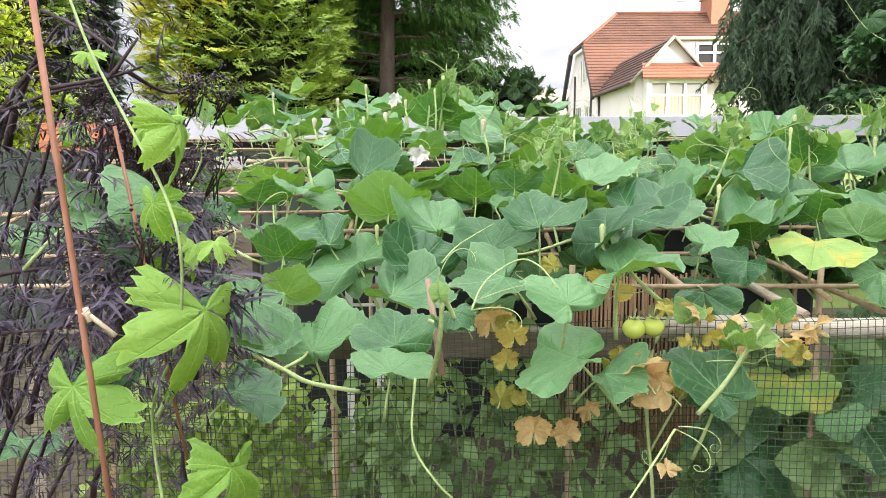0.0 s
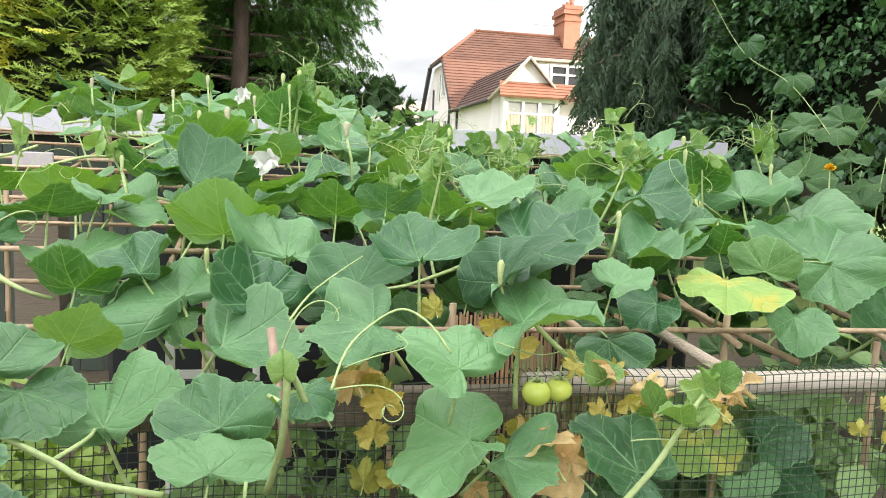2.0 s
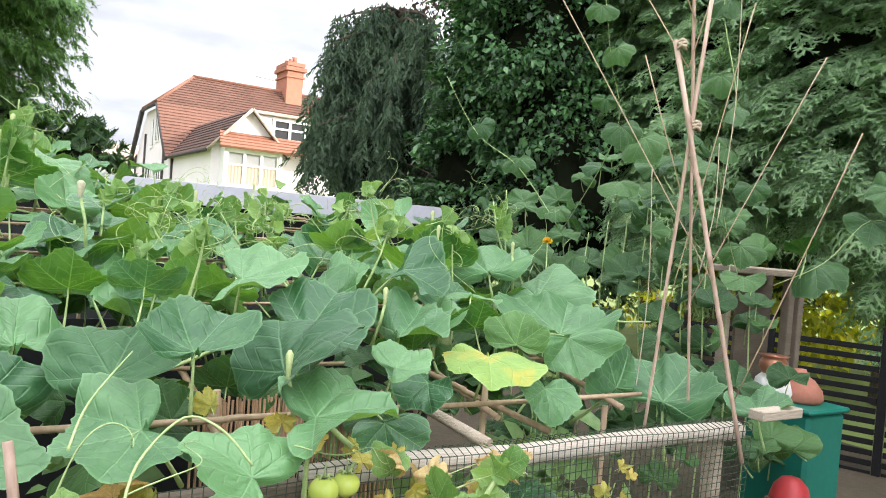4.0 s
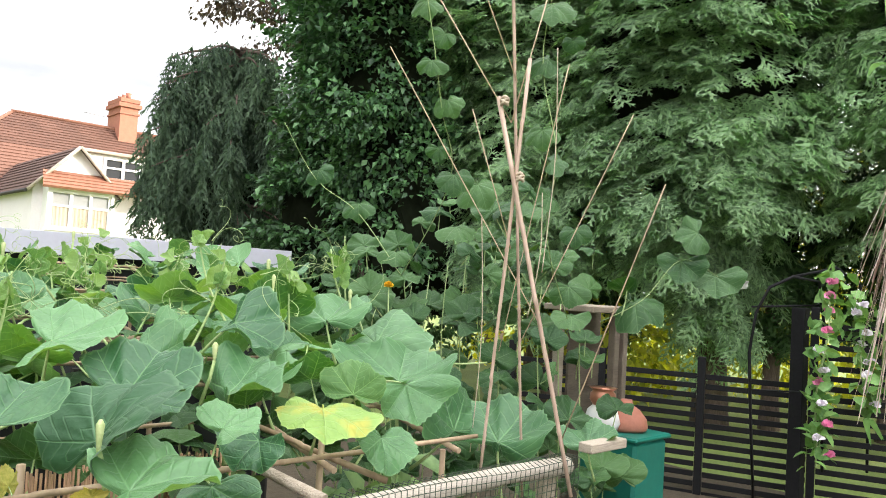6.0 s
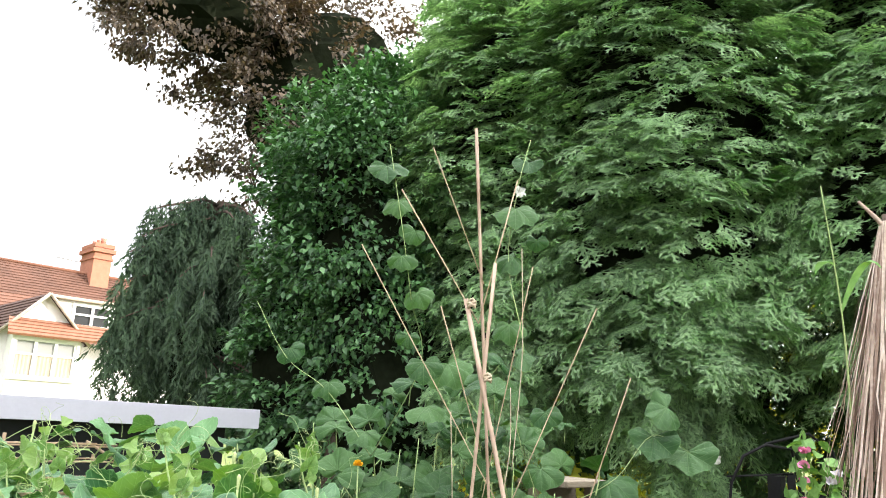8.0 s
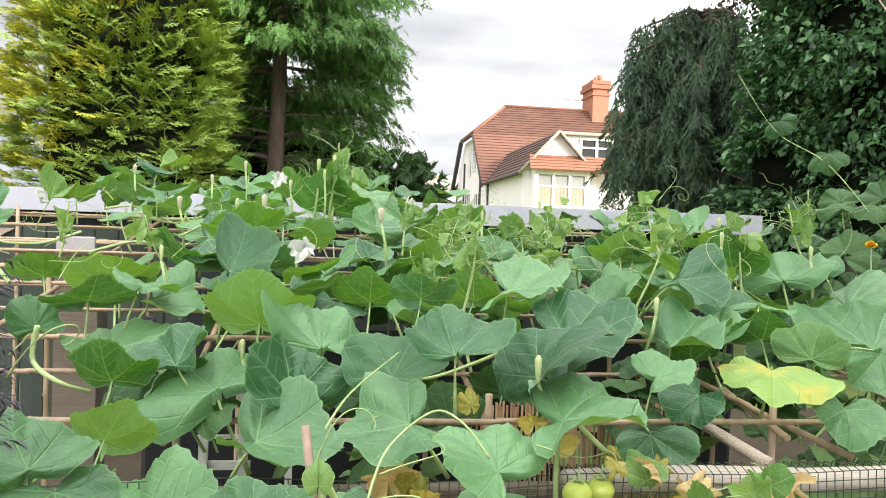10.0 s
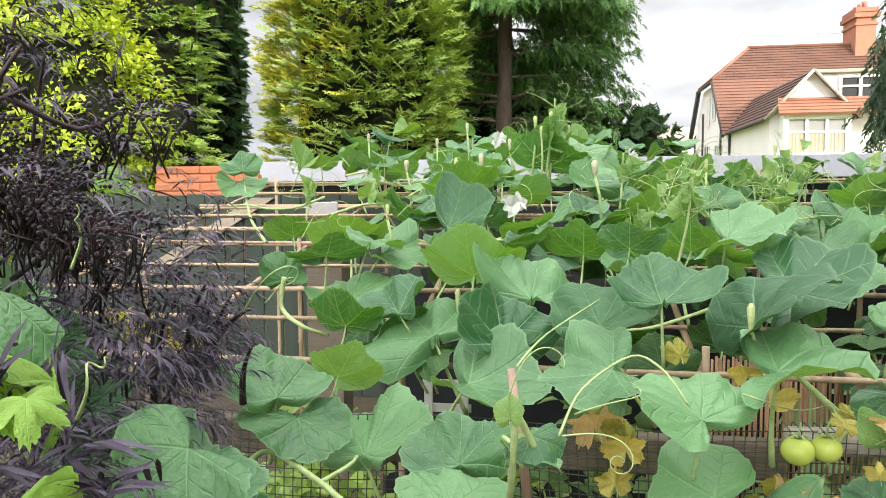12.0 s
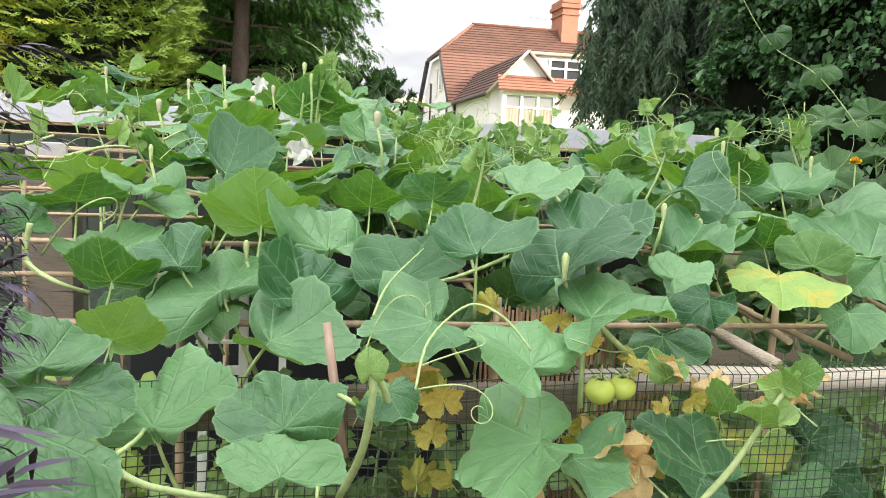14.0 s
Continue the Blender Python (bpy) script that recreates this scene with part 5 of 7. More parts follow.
# young upright shoots with small unfolding leaves
for i, (x, y, z, h) in enumerate(((0.02, 4.02, 1.62, .30), (0.87, 3.9, 1.45, .17), (1.08, 2.92, 1.36, .26), (1.2, 3.2, 1.42, .26), (0.55, 3.3, 1.45, .12), (0.72, 3.5, 1.5, .12), (1.45, 3.05, 1.4, .22), (0.4, 2.6, 1.36, .2), (1.7, 3.1, 1.45, .24), (-0.62, 3.4, 1.38, .2), (1.0, 3.7, 1.5, .12), (1.32, 3.8, 1.52, .14), (-1.0, 3.6, 1.4, .22), (0.3, 3.6, 1.5, .18), (1.95, 3.4, 1.5, .26)) + tuple((0.35 + 0.1 * k, 3.0 + 0.37 * ((k * 5) % 4), 1.36 + 0.065 * ((k * 5) % 4), .13 + .01 * (k % 4)) for k in range(8))):
    r = random.Random(300 + i)
    bend = Vector((r.uniform(-.08, .08), r.uniform(-.05, .05), 0))
    h *= 1.25
    stem("shoot", [Vector((x, y, z)) - bend, (x, y, z + h * .5), Vector((x, y, z + h)) + bend * .5], 0.005, 0.0025)
    for k in range(3):
        t = r.uniform(0.5, 1.05)
        leaf(x + bend.x * (t - .5) + r.uniform(-.04, .04), y + r.uniform(-.03, .03), z + h * t + r.uniform(-.01, .03), r.uniform(.045, .095), r.uniform(50, 110), r.uniform(-30, 30), r.uniform(-180, 180), "young", label="small unfolding leaf")
    for k in range(5):
        tendril((x, y, z + h * r.uniform(.5, 1)), (r.uniform(-1, 1), r.uniform(-1, 1), r.uniform(-.2, .9)), r.uniform(.15, .35), 400 + i * 9 + k)
for i in range(40):
    r = random.Random(700 + i)
    x, y = r.uniform(-1.0, 2.0), r.uniform(2.7, 4.8)
    tendril((x, y, canopy(x, y) + .05), (r.uniform(-1, 1), r.uniform(-.5, .5), r.uniform(0, .8)), r.uniform(.2, .45), 800 + i, 2.0)
# runners lying on the canes
for i in range(26):
    r = random.Random(900 + i)
    x, y = r.uniform(-1.2, 1.6), r.uniform(2.6, 4.8)
    dx, dy = r.uniform(-.7, .7), r.uniform(-.35, .35)
    stem("runner", [(x + dx * k, y + dy * k + .05 * math.sin(3 * k + i), canopy(x + dx * k, y + dy * k) - .10 + .03 * math.sin(4 * k + i)) for k in (0, .35, .7, 1, 1.3)], 0.007, 0.004)


# ---- the cane frame ----
frame_top = lambda y: 1.13 + 0.176 * (y - 2.5)
pergola = thing("bamboo_trellis", "low frame of lashed bamboo canes carrying the vine", "trellis", at=(0, 3.7, 0))
r = random.Random(21)
for y in (2.45, 2.8, 3.1, 3.41, 3.73, 4.05, 4.3, 4.59, 4.99, 5.35):
    for k in range(1 if y < 3.3 else 3):
        a = Vector((-1.95 + r.uniform(-.15, .15), y + r.uniform(-.05, .05), frame_top(y) + r.uniform(-.012, .012)))
        b = Vector((1.8 + r.uniform(-.1, .15), y + r.uniform(-.04, .04) - .03, frame_top(y) + r.uniform(-.02, .01)))
        part("cane", cane((a, b), r.uniform(0.0075, 0.010) if y < 3.3 else r.uniform(0.0045, 0.008)), M_CANE, pergola)
for x in (-1.85, -1.1, -0.36, 0.42, 1.22, 1.72):
    part("cane", cane(((x, 2.38, frame_top(2.38) - .02), (x + r.uniform(-.1, .1), 5.5, frame_top(5.5) - .02)), 0.010), M_CANE, pergola)
    for y in (2.47, 3.7, 5.3):
        part("post", cane(((x + .01, y, 0.0), (x + .012, y, frame_top(y) + (.06 if x < 1.5 else -.05))), 0.0125), M_CANE, pergola)
# slanting canes and the thick prop
part("cane", cane(((1.35, 2.30, 1.06), (1.05, 2.75, 1.21)), 0.010), M_CANE, pergola)
part("prop", cane(((1.055, 2.19, 1.078), (0.945, 2.46, 1.150)), 0.0165), M_OLDWOOD, pergola, "thick pale bamboo prop")
part("cane", cane(((0.78, 2.42, 1.115), (0.70, 2.7, 1.2)), 0.013), M_CANE, pergola)
part("stake", cane(((0.013, 2.000, 0.967), (-0.023, 2.030, 1.219)), 0.0105), M_CANE_RED, pergola, "short pinkish cane stake")

# ---- netted front fence ----
nf = tagged(thing("net_fence", "low timber fence hung with dark green plastic netting", "fence", at=(0.5, 2.2, 0)), kind="structure")
RY = 2.19
r = random.Random(31)
pts = [(0.55 + k * 0.3, RY + .004 * math.sin(k), 1.045 + .006 * math.sin(2 * k)) for k in range(6)]
part("rail", tubem(pts, [0.03 + .003 * math.sin(3 * k) for k in range(6)], 8), M_RAIL, nf, "pale weathered wooden rail", smooth=True)
part("rail", boxm(-1.6, RY - .02, 0.96, 0.547, RY + .02, 1.045, bevel=0.006), M_GREYWOOD, nf, "old grey board rail")
for x in (-1.2, 2.02):
    part("post", boxm(x - .025, RY + .035, 0, x + .025, RY + .085, 1.03, bevel=.006), M_OLDWOOD, nf)
V, Fq = [], []


def strand(p, q, w=0.0014):
    p, q = np.array(p), np.array(q)
    d = q - p
    d /= np.linalg.norm(d)
    a = np.cross(d, (0.2, 1, 0.1)); a /= np.linalg.norm(a)
    c = np.cross(d, a)
    i = len(V)
    for e in (p, q):
        for k in range(3):
            V.append(e + (a * math.cos(k * 2.094) + c * math.sin(k * 2.094)) * w)
    for k in range(3):
        Fq.append((i + k, i + (k + 1) % 3, i + 3 + (k + 1) % 3, i + 3 + k))


def net_at(u, v):
    sag = .010 * math.sin(u * 3.1 + v * 4) + .008 * math.sin(u * 7 + 2)
    return (u + .006 * math.sin(v * 9 + u * 5), RY - .045 + sag * .8, v + .006 * math.sin(u * 8 + v * 3))


CELL = 0.0215
nu, nv = int(3.7 / CELL), int(0.98 / CELL)
for i in range(nu + 1):
    for j in range(0, nv):
        u, v = -1.65 + i * CELL, 1.075 - j * CELL
        strand(net_at(u, v), net_at(u, v - CELL))
        if i < nu:
            strand(net_at(u, v), net_at(u + CELL, v))
part("net", mesh_np("net", np.array(V), np.array(Fq)), M_NET, nf, "dark plastic net with square holes", kind="stuff")
# netting folded back over the rail
V, Fq = [], []
for i in range(nu + 1):
    u = -1.65 + i * CELL
    if u > 0.5:
        ps = [net_at(u, 1.075), (u, RY - .01, 1.083), (u + .003, RY + .03, 1.078), (u + .004, RY + .045, 1.04), (u, RY + .05, 1.0)]
        for p, q in zip(ps, ps[1:]):
            strand(p, q)
part("net_fold", mesh_np("net_fold", np.array(V), np.array(Fq)), M_NET, nf, kind="stuff")


# ---- black elder and the bitter gourd beside it ----
elder = thing("black_elder", "black elder shrub with lacy purple leaves and dark berries", "shrub", at=(-1.1, 1.5, 0.02))
rng = np.random.default_rng(80)
ROOT = np.array((-1.1, 1.5, 0.0))
SPOTS = [  # centre of a leafy head, spread, leaves
    ((-0.494, 1.557, 1.401), 0.13, 264), ((-0.499, 1.411, 1.373), 0.13, 264), ((-0.479, 1.644, 1.432), 0.10, 176), ((-0.562, 1.425, 1.460), 0.13, 240), ((-0.446, 1.750, 1.379), 0.07, 104),
    ((-0.499, 1.478, 1.310), 0.11, 208), ((-0.713, 1.500, 1.508), 0.12, 70), ((-0.651, 1.368, 1.626), 0.13, 48), ((-0.396, 1.064, 1.376), 0.08, 63), ((-0.323, 1.057, 1.359), 0.08, 96), ((-0.565, 1.214, 1.378), 0.12, 90)]
SPOTS += [
    ((-0.664, 1.324, 1.385), 0.12, 99), ((-0.633, 1.356, 1.242), 0.12, 90), ((-0.555, 1.329, 1.036), 0.12, 100), ((-0.638, 1.236, 1.095), 0.12, 90), ((-0.595, 1.468, 1.706), 0.13, 34), ((-0.720, 1.408, 1.642), 0.12, 36),
    ((-0.480, 1.475, 0.987), 0.10, 55), ((-0.741, 1.400, 1.200), 0.12, 90), ((-0.588, 1.469, 1.333), 0.11, 85), ((-0.734, 2.249, 1.280), 0.09, 90), ((-0.693, 2.288, 1.197), 0.08, 72), ((-0.503, 1.885, 1.290), 0.07, 160), ((-0.535, 1.779, 1.332), 0.08, 176), ((-0.505, 1.790, 1.393), 0.07, 144), ((-0.578, 1.289, 1.750), 0.05, 40), ((-0.603, 1.280, 1.693), 0.06, 40), ((-0.554, 1.347, 1.786), 0.04, 25), ((-0.562, 1.719, 1.283), 0.09, 176),
]
P, W, U, S = [], [], [], []
twig_no = 0
for (x, y, z), spread, n in SPOTS:
    c = np.array((x, y, z))
    twig_no += 1
    base = ROOT + rng.normal(scale=(.08, .08, 0), size=3) if twig_no % 4 == 0 else c + np.array((-0.10, 0.06, -0.16)) + rng.normal(scale=.05, size=3)
    mid = (base + c) / 2 + np.array((-0.12, 0.05, 0.12)) * (1 if twig_no % 4 == 0 else 0.2)
    part("branch", tubem(curve_pts(base, mid, c, 9), [0.008, .007, .0065, .006, .005, .0045, .004, .003, .002], 6), M_TWIG, elder)
    for k in range(int(n / 1.5)):
        s = c + rng.normal(scale=spread, size=3)
        if s[0] + 0.04 > -0.06 - 0.35 * (s[1] - 0.6):
            continue
        axis = rng.normal(size=3) * (1, 1, .35) + np.array((0.15, -0.1, -0.1))
        axis /= np.linalg.norm(axis)
        ln = rng.uniform(0.045, 0.09)
        for j in range(11):
            t = 0.2 + 0.8 * (j // 2) / 5
            P.append(s + axis * ln * t)
            sidew = np.cross(axis, (0.1, 0.2, 1)) * (1 if j % 2 else -1) * (0.9 if j < 10 else 0)
            W.append(axis * 0.9 + sidew + rng.normal(scale=.18, size=3) + np.array((0, 0, -.15)))
            U.append(np.array((0, 0, 1.0)) + rng.normal(scale=.3, size=3))
            S.append(rng.uniform(0.017, 0.036))
for c in ((-0.336, 1.0, 1.388), (-0.289, 1.01, 1.378), (-0.378, 0.99, 1.408), (-0.40, 1.04, 1.36), (-0.25, 1.03, 1.372)):   # larger leaves on the outer shoots
    for k in range(9):
        axis = unit(rng.normal(size=(1, 3)) * (1, 0.8, 0.6))[0]
        s = np.array(c) + rng.normal(scale=(.022, .015, .014), size=3)
        for j in range(7):
            P.append(s + axis * 0.05 * (0.2 + 0.8 * (j // 2) / 3))
            W.append(axis + np.cross(axis, (0.1, 0.2, 1)) * (0 if j == 6 else (1 if j % 2 else -1)) + rng.normal(scale=.12, size=3))
            U.append(np.array((0, -0.4, 1.0)) + rng.normal(scale=.3, size=3))
            S.append(rng.uniform(0.032, 0.052))
part("foliage", scatter("foliage", LANCE, np.array(P), np.array(W), np.array(U), np.array(S)), M_ELDER, elder, "lacy purple-black leaves", kind="stuff")


def berry_head(c, spread, n, seed):
    """A drooping plate of small dark berries on forked stalks."""
    r = np.random.default_rng(seed)
    c = np.array(c)
    tw, be = bmesh.new(), bmesh.new()
    for k in range(n):
        q = c + r.normal(size=3) * np.array((1, 1, .55)) * spread
        tube(tw, [c + np.array((-.02, .02, -.05)) + r.normal(scale=.01, size=3), (c + q) / 2 + np.array((0, 0, -.015)), q], [.0014, .001, .0008], 3)
        for j in range(5):
            b = q + r.normal(scale=.009, size=3)
            bmesh.ops.create_icosphere(be, subdivisions=1, radius=r.uniform(.0019, .0029), matrix=Matrix.Translation(b))
    h = part("berry_head", tw, M_TWIG, elder, kind="stuff")
    part("fruit", be, M_BERRY, h, "cluster of dark elderberries", kind="stuff")


for i, (c, s, n) in enumerate((((-0.431, 1.155, 1.606), .022, 26), ((-0.400, 1.159, 1.581), .022, 28), ((-0.369, 1.164, 1.557), .019, 20), ((-0.327, 0.961, 1.458), .018, 12), ((-0.326, 1.146, 1.549), .016, 12), ((-0.303, 1.175, 1.538), .012, 8),
                               ((-0.522, 1.260, 1.653), .02, 18), ((-0.342, 1.211, 1.660), .018, 12), ((-0.307, 1.230, 1.645), .012, 7), ((-0.504, 1.381, 1.426), .03, 10),
                               ((-0.456, 1.260, 1.585), .022, 13), ((-0.434, 1.270, 1.554), .022, 13), ((-0.410, 1.280, 1.528), .022, 13), ((-0.475, 1.250, 1.558), .022, 13), ((-0.452, 1.270, 1.526), .022, 13), ((-0.503, 1.240, 1.547), .022, 13), ((-0.427, 1.300, 1.491), .022, 13))):
    berry_head(c, s, n, 90 + i)
for pts in (((-0.520, 1.140, 1.642), (-0.442, 1.157, 1.659), (-0.400, 1.166, 1.674)), ((-0.442, 1.157, 1.659), (-0.405, 1.168, 1.714)), ((-0.421, 1.161, 1.667), (-0.380, 1.208, 1.640), (-0.330, 1.211, 1.660)), ((-0.527, 1.288, 1.482), (-0.434, 1.243, 1.523), (-0.329, 1.156, 1.545), (-0.299, 1.175, 1.538)), ((-0.630, 1.203, 1.612), (-0.548, 1.228, 1.647), (-0.485, 1.261, 1.657)), ((-0.573, 1.389, 1.485), (-0.549, 1.356, 1.619), (-0.498, 1.322, 1.743)), ((-0.691, 1.258, 1.266), (-0.564, 1.261, 1.284), (-0.494, 1.320, 1.347)), ((-0.576, 1.239, 1.765), (-0.487, 1.203, 1.724), (-0.410, 1.164, 1.672)), ((-0.597, 1.268, 1.506), (-0.471, 1.195, 1.565), (-0.369, 1.164, 1.557))):
    stem("branch", pts, .0036, .0016, elder, M_TWIG)

bitter = thing("bitter_gourd_vine", "bitter gourd vine with lime-green deeply lobed leaves on canes", "vine", at=(-0.4, 1.05, 0.03))
part("cane", cane(((-0.420, 0.920, 1.752), (-0.328, 0.840, 1.139)), 0.0039, 0.16), M_POLE, bitter)
part("cane", cane(((-0.359, 0.97, 1.584), (-0.289, 0.96, 1.169)), 0.0023, 0.16), M_POLE, bitter)
part("tie", tube(tubem([(-0.369, 0.872, 1.385), (-0.354, 0.872, 1.380), (-0.327, 0.869, 1.359)], 0.003, 5), [(-0.360, 0.873, 1.389), (-0.354, 0.871, 1.374)], 0.004, 5), M_ROPE, bitter, "knotted twine")
stem("stem", [(-0.383, 0.919, 1.740), (-0.353, 0.909, 1.662), (-0.314, 0.899, 1.587), (-0.275, 0.890, 1.511), (-0.257, 0.881, 1.445), (-0.282, 0.927, 1.340), (-0.336, 0.974, 1.236), (-0.322, 0.958, 1.118)], .0015, .002, bitter)
leaf(-0.250, 0.915, 1.347, 0.136, -71, -18, -127, "lime", bitter)
leaf(-0.390, 0.896, 1.268, 0.120, -70, 14, 161, "lime", bitter)
leaf(-0.232, 0.936, 1.156, 0.106, -67, -19, -126, "lime", bitter)
leaf(-0.256, 0.902, 1.566, 0.088, -74, 4, -98, "lime", bitter)
leaf(-0.296, 0.900, 1.570, 0.066, -63, -6, 138, "lime", bitter)
leaf(-0.294, 0.908, 1.485, 0.062, -81, 7, 157, "lime", bitter)
leaf(-0.342, 1.057, 1.411, 0.071, -81, -18, -83, "lime", bitter)
leaf(-0.302, 1.058, 1.415, 0.081, -66, -11, -76, "lime", bitter)
leaf(-0.237, 0.944, 1.446, 0.040, -25, 5, -148, "lime", bitter)
leaf(-0.266, 0.944, 1.443, 0.032, -32, -14, -179, "lime", bitter)
leaf(-0.365, 0.934, 1.659, 0.031, -35, 12, -142, "lime", bitter)
leaf(-1.050, 2.300, 1.571, 0.119, -1, 36, -59, "young", bitter)
for i, (x, y, z) in enumerate(((-0.349, 1.500, 1.414), (-0.316, 1.100, 1.515), (-0.244, 1.000, 1.422))):
    tendril((x, y, z), (.4, -.2, .6), (.2 if y > 1.2 else .08), 950 + i)


# ---- things hanging on the net: shoots, tomatoes, dry leaves ----
stem("main_stem", [(-0.014, 1.750, 1.171), (0.047, 1.620, 1.185), (0.014, 1.580, 1.272), (0.017, 1.560, 1.241), (0.009, 1.600, 1.142), (-0.013, 1.700, 1.032)], .0045, .006)
stem("main_stem", [(-0.540, 1.900, 1.038), (-0.506, 1.950, 1.051), (-0.384, 1.900, 1.013), (-0.309, 1.850, 0.994), (-0.182, 1.800, 0.988)], .006, .006)
stem("main_stem", [(-0.384, 1.900, 1.013), (-0.356, 2.000, 1.012), (-0.347, 2.030, 1.021)], .005, .004)
stem("main_stem", [(-0.666, 2.450, 1.349), (-0.674, 2.450, 1.264), (-0.595, 2.400, 1.224), (-0.545, 2.450, 1.194)], .007, .005)
stem("main_stem", [(-1.209, 3.400, 1.693), (-1.095, 3.200, 1.494), (-0.990, 3.100, 1.396)], .003, .007)
stem("runner", [(0.078, 1.600, 1.227), (0.113, 1.700, 1.271), (0.194, 1.800, 1.302), (0.237, 1.750, 1.294), (0.270, 1.700, 1.253)], .0022, .002)
stem("runner", [(0.018, 1.600, 1.327), (0.057, 1.750, 1.346), (0.150, 2.000, 1.367)], .002, .0015)
stem("main_stem", [(0.623, 1.8, 0.929), (0.675, 1.78, 1.01), (0.711, 1.77, 1.078), (0.748, 1.77, 1.138), (0.777, 1.77, 1.179)], .0065, .0045)
stem("runner", [(-0.044, 1.700, 1.051), (-0.049, 1.650, 0.926), (0.000, 1.600, 0.858), (0.048, 1.600, 0.807)], .003, .0025)
stem("runner", [(0.538, 1.700, 0.931), (0.470, 1.650, 0.860), (0.410, 1.600, 0.806)], .003, .0025)
for i, (p, w) in enumerate((((0.082, 1.600, 1.227), (1, 0, .2)), ((0.371, 1.800, 1.245), (1, 0, -.3)), ((0.538, 1.700, 0.931), (1, -.2, -.4)), ((0.545, 1.700, 0.937), (1, 0, 0)), ((0.532, 1.700, 0.924), (-.3, 0, -1)), ((0.804, 2.000, 1.086), (1, 0, .3)), ((0.003, 1.580, 1.272), (.3, 0, 1)), ((0.101, 1.700, 1.230), (1, -.2, .5)), ((0.637, 1.800, 1.058), (1, 0, .1)))):
    tendril(p, w, .2, 980 + i, 2.2)

DEAD, YELLOWED = "crisp brown dead leaf", "yellowed tomato leaf"
tomato = thing("tomato_plant", "withered tomato plant with green fruit and yellow leaves", "tomato plant", at=(0.66, 2.1, 0.05))
stem("stem", [(0.60, 2.12, 0.05), (0.62, 2.13, 0.5), (0.58, 2.1, 0.9), (0.64, 2.13, 1.08), (0.72, 2.12, 1.12)], .006, .004, tomato)
stem("stem", [(0.60, 2.12, 0.7), (0.72, 2.1, 0.93), (0.86, 2.1, 1.0), (0.98, 2.1, 1.03)], .004, .002, tomato)
for c, r0 in (((0.511, 1.982, 1.094), .030), ((0.565, 1.998, 1.095), .028)):
    b = bmesh.new()
    bmesh.ops.create_uvsphere(b, u_segments=24, v_segments=14, radius=1, matrix=Matrix.Translation(c) @ Matrix.Diagonal((r0, r0, r0 * .9, 1)))
    top = Vector(c) + Vector((0, 0, r0 * .9))
    for v in b.verts:
        d = (v.co - top).length
        v.co.z -= max(0, .008 - d * .6)
    f = part("fruit", b, M_TOMATO, tomato, "unripe green tomato", smooth=True)
    s = bmesh.new()
    for k in range(5):
        a = k * 1.257
        tube(s, [top - Vector((0, 0, .004)), top + Vector((math.cos(a) * .012, math.sin(a) * .012, .003)), top + Vector((math.cos(a) * .02, math.sin(a) * .02, -.002))], [.002, .003, .0006], 4)
    part("calyx", tube(s, [top, top + Vector((.01, .02, .02))], .0018, 5), M_STEM, f)
leaf(*(0.584, 1.982, 1.150), .045, 60, 0, 20, "tom", tomato, YELLOWED)
leaf(*(0.663, 1.975, 1.142), .06, 70, 20, 60, "dry", tomato, DEAD)
leaf(*(0.710, 1.966, 1.081), .05, 80, 0, 180, "tom", tomato, YELLOWED)
leaf(*(0.648, 1.969, 1.062), .035, 70, 0, 180, "tom", tomato, YELLOWED)
leaf(*(0.777, 2.012, 1.095), .065, 80, -20, -60, "dry", tomato, DEAD)
leaf(*(0.479, 1.979, 1.034), .05, 85, 0, 170, "tom", tomato, YELLOWED)
leaf(*(0.511, 1.874, 1.018), .11, 75, 10, 200, "dry", tomato, DEAD)
leaf(*(0.548, 1.870, 0.998), .06, 75, 10, 150, "dry", tomato, DEAD)
leaf(*(0.426, 1.901, 1.019), .05, 80, 0, 120, "tom", tomato, YELLOWED)
leaf(*(0.200, 2.006, 1.083), .07, 85, 10, 170, "tom", tomato, YELLOWED)
leaf(*(0.150, 2.063, 1.112), .09, 80, 0, 200, "dry", tomato, DEAD)
leaf(*(0.184, 2.000, 1.014), .06, 85, 0, 190, "tom", tomato, YELLOWED)
leaf(*(0.423, 2.003, 1.236), .05, 75, 0, 150, "tom", tomato, YELLOWED)
leaf(*(0.464, 1.996, 1.192), .05, 80, 0, 120, "tom", tomato, YELLOWED)
leaf(*(0.319, 2.113, 1.247), .05, 80, 0, 190, "tom", tomato, YELLOWED)
leaf(*(0.269, 2.100, 0.794), .085, 88, 0, 180, "dry", tomato, DEAD)
leaf(*(0.348, 2.100, 0.785), .06, 88, 60, 180, "dry", tomato, DEAD)
leaf(*(0.174, 2.100, 0.876), .07, 85, 0, 170, "tom", tomato, YELLOWED)
leaf(*(0.212, 2.100, 1.069), .06, 85, 0, 190, "tom", tomato, YELLOWED)
leaf(*(0.418, 2.100, 0.843), .06, 85, 30, 180, "dry", tomato, DEAD)
leaf(*(0.522, 1.700, 0.844), .04, 80, 0, 0, "dry", tomato, DEAD)
leaf(*(0.134, 2.100, 1.101), .07, 80, 0, 100, "tom", tomato, YELLOWED)
leaf(*(0.245, 2.100, 0.876), .06, 85, 0, 210, "tom", tomato, YELLOWED)
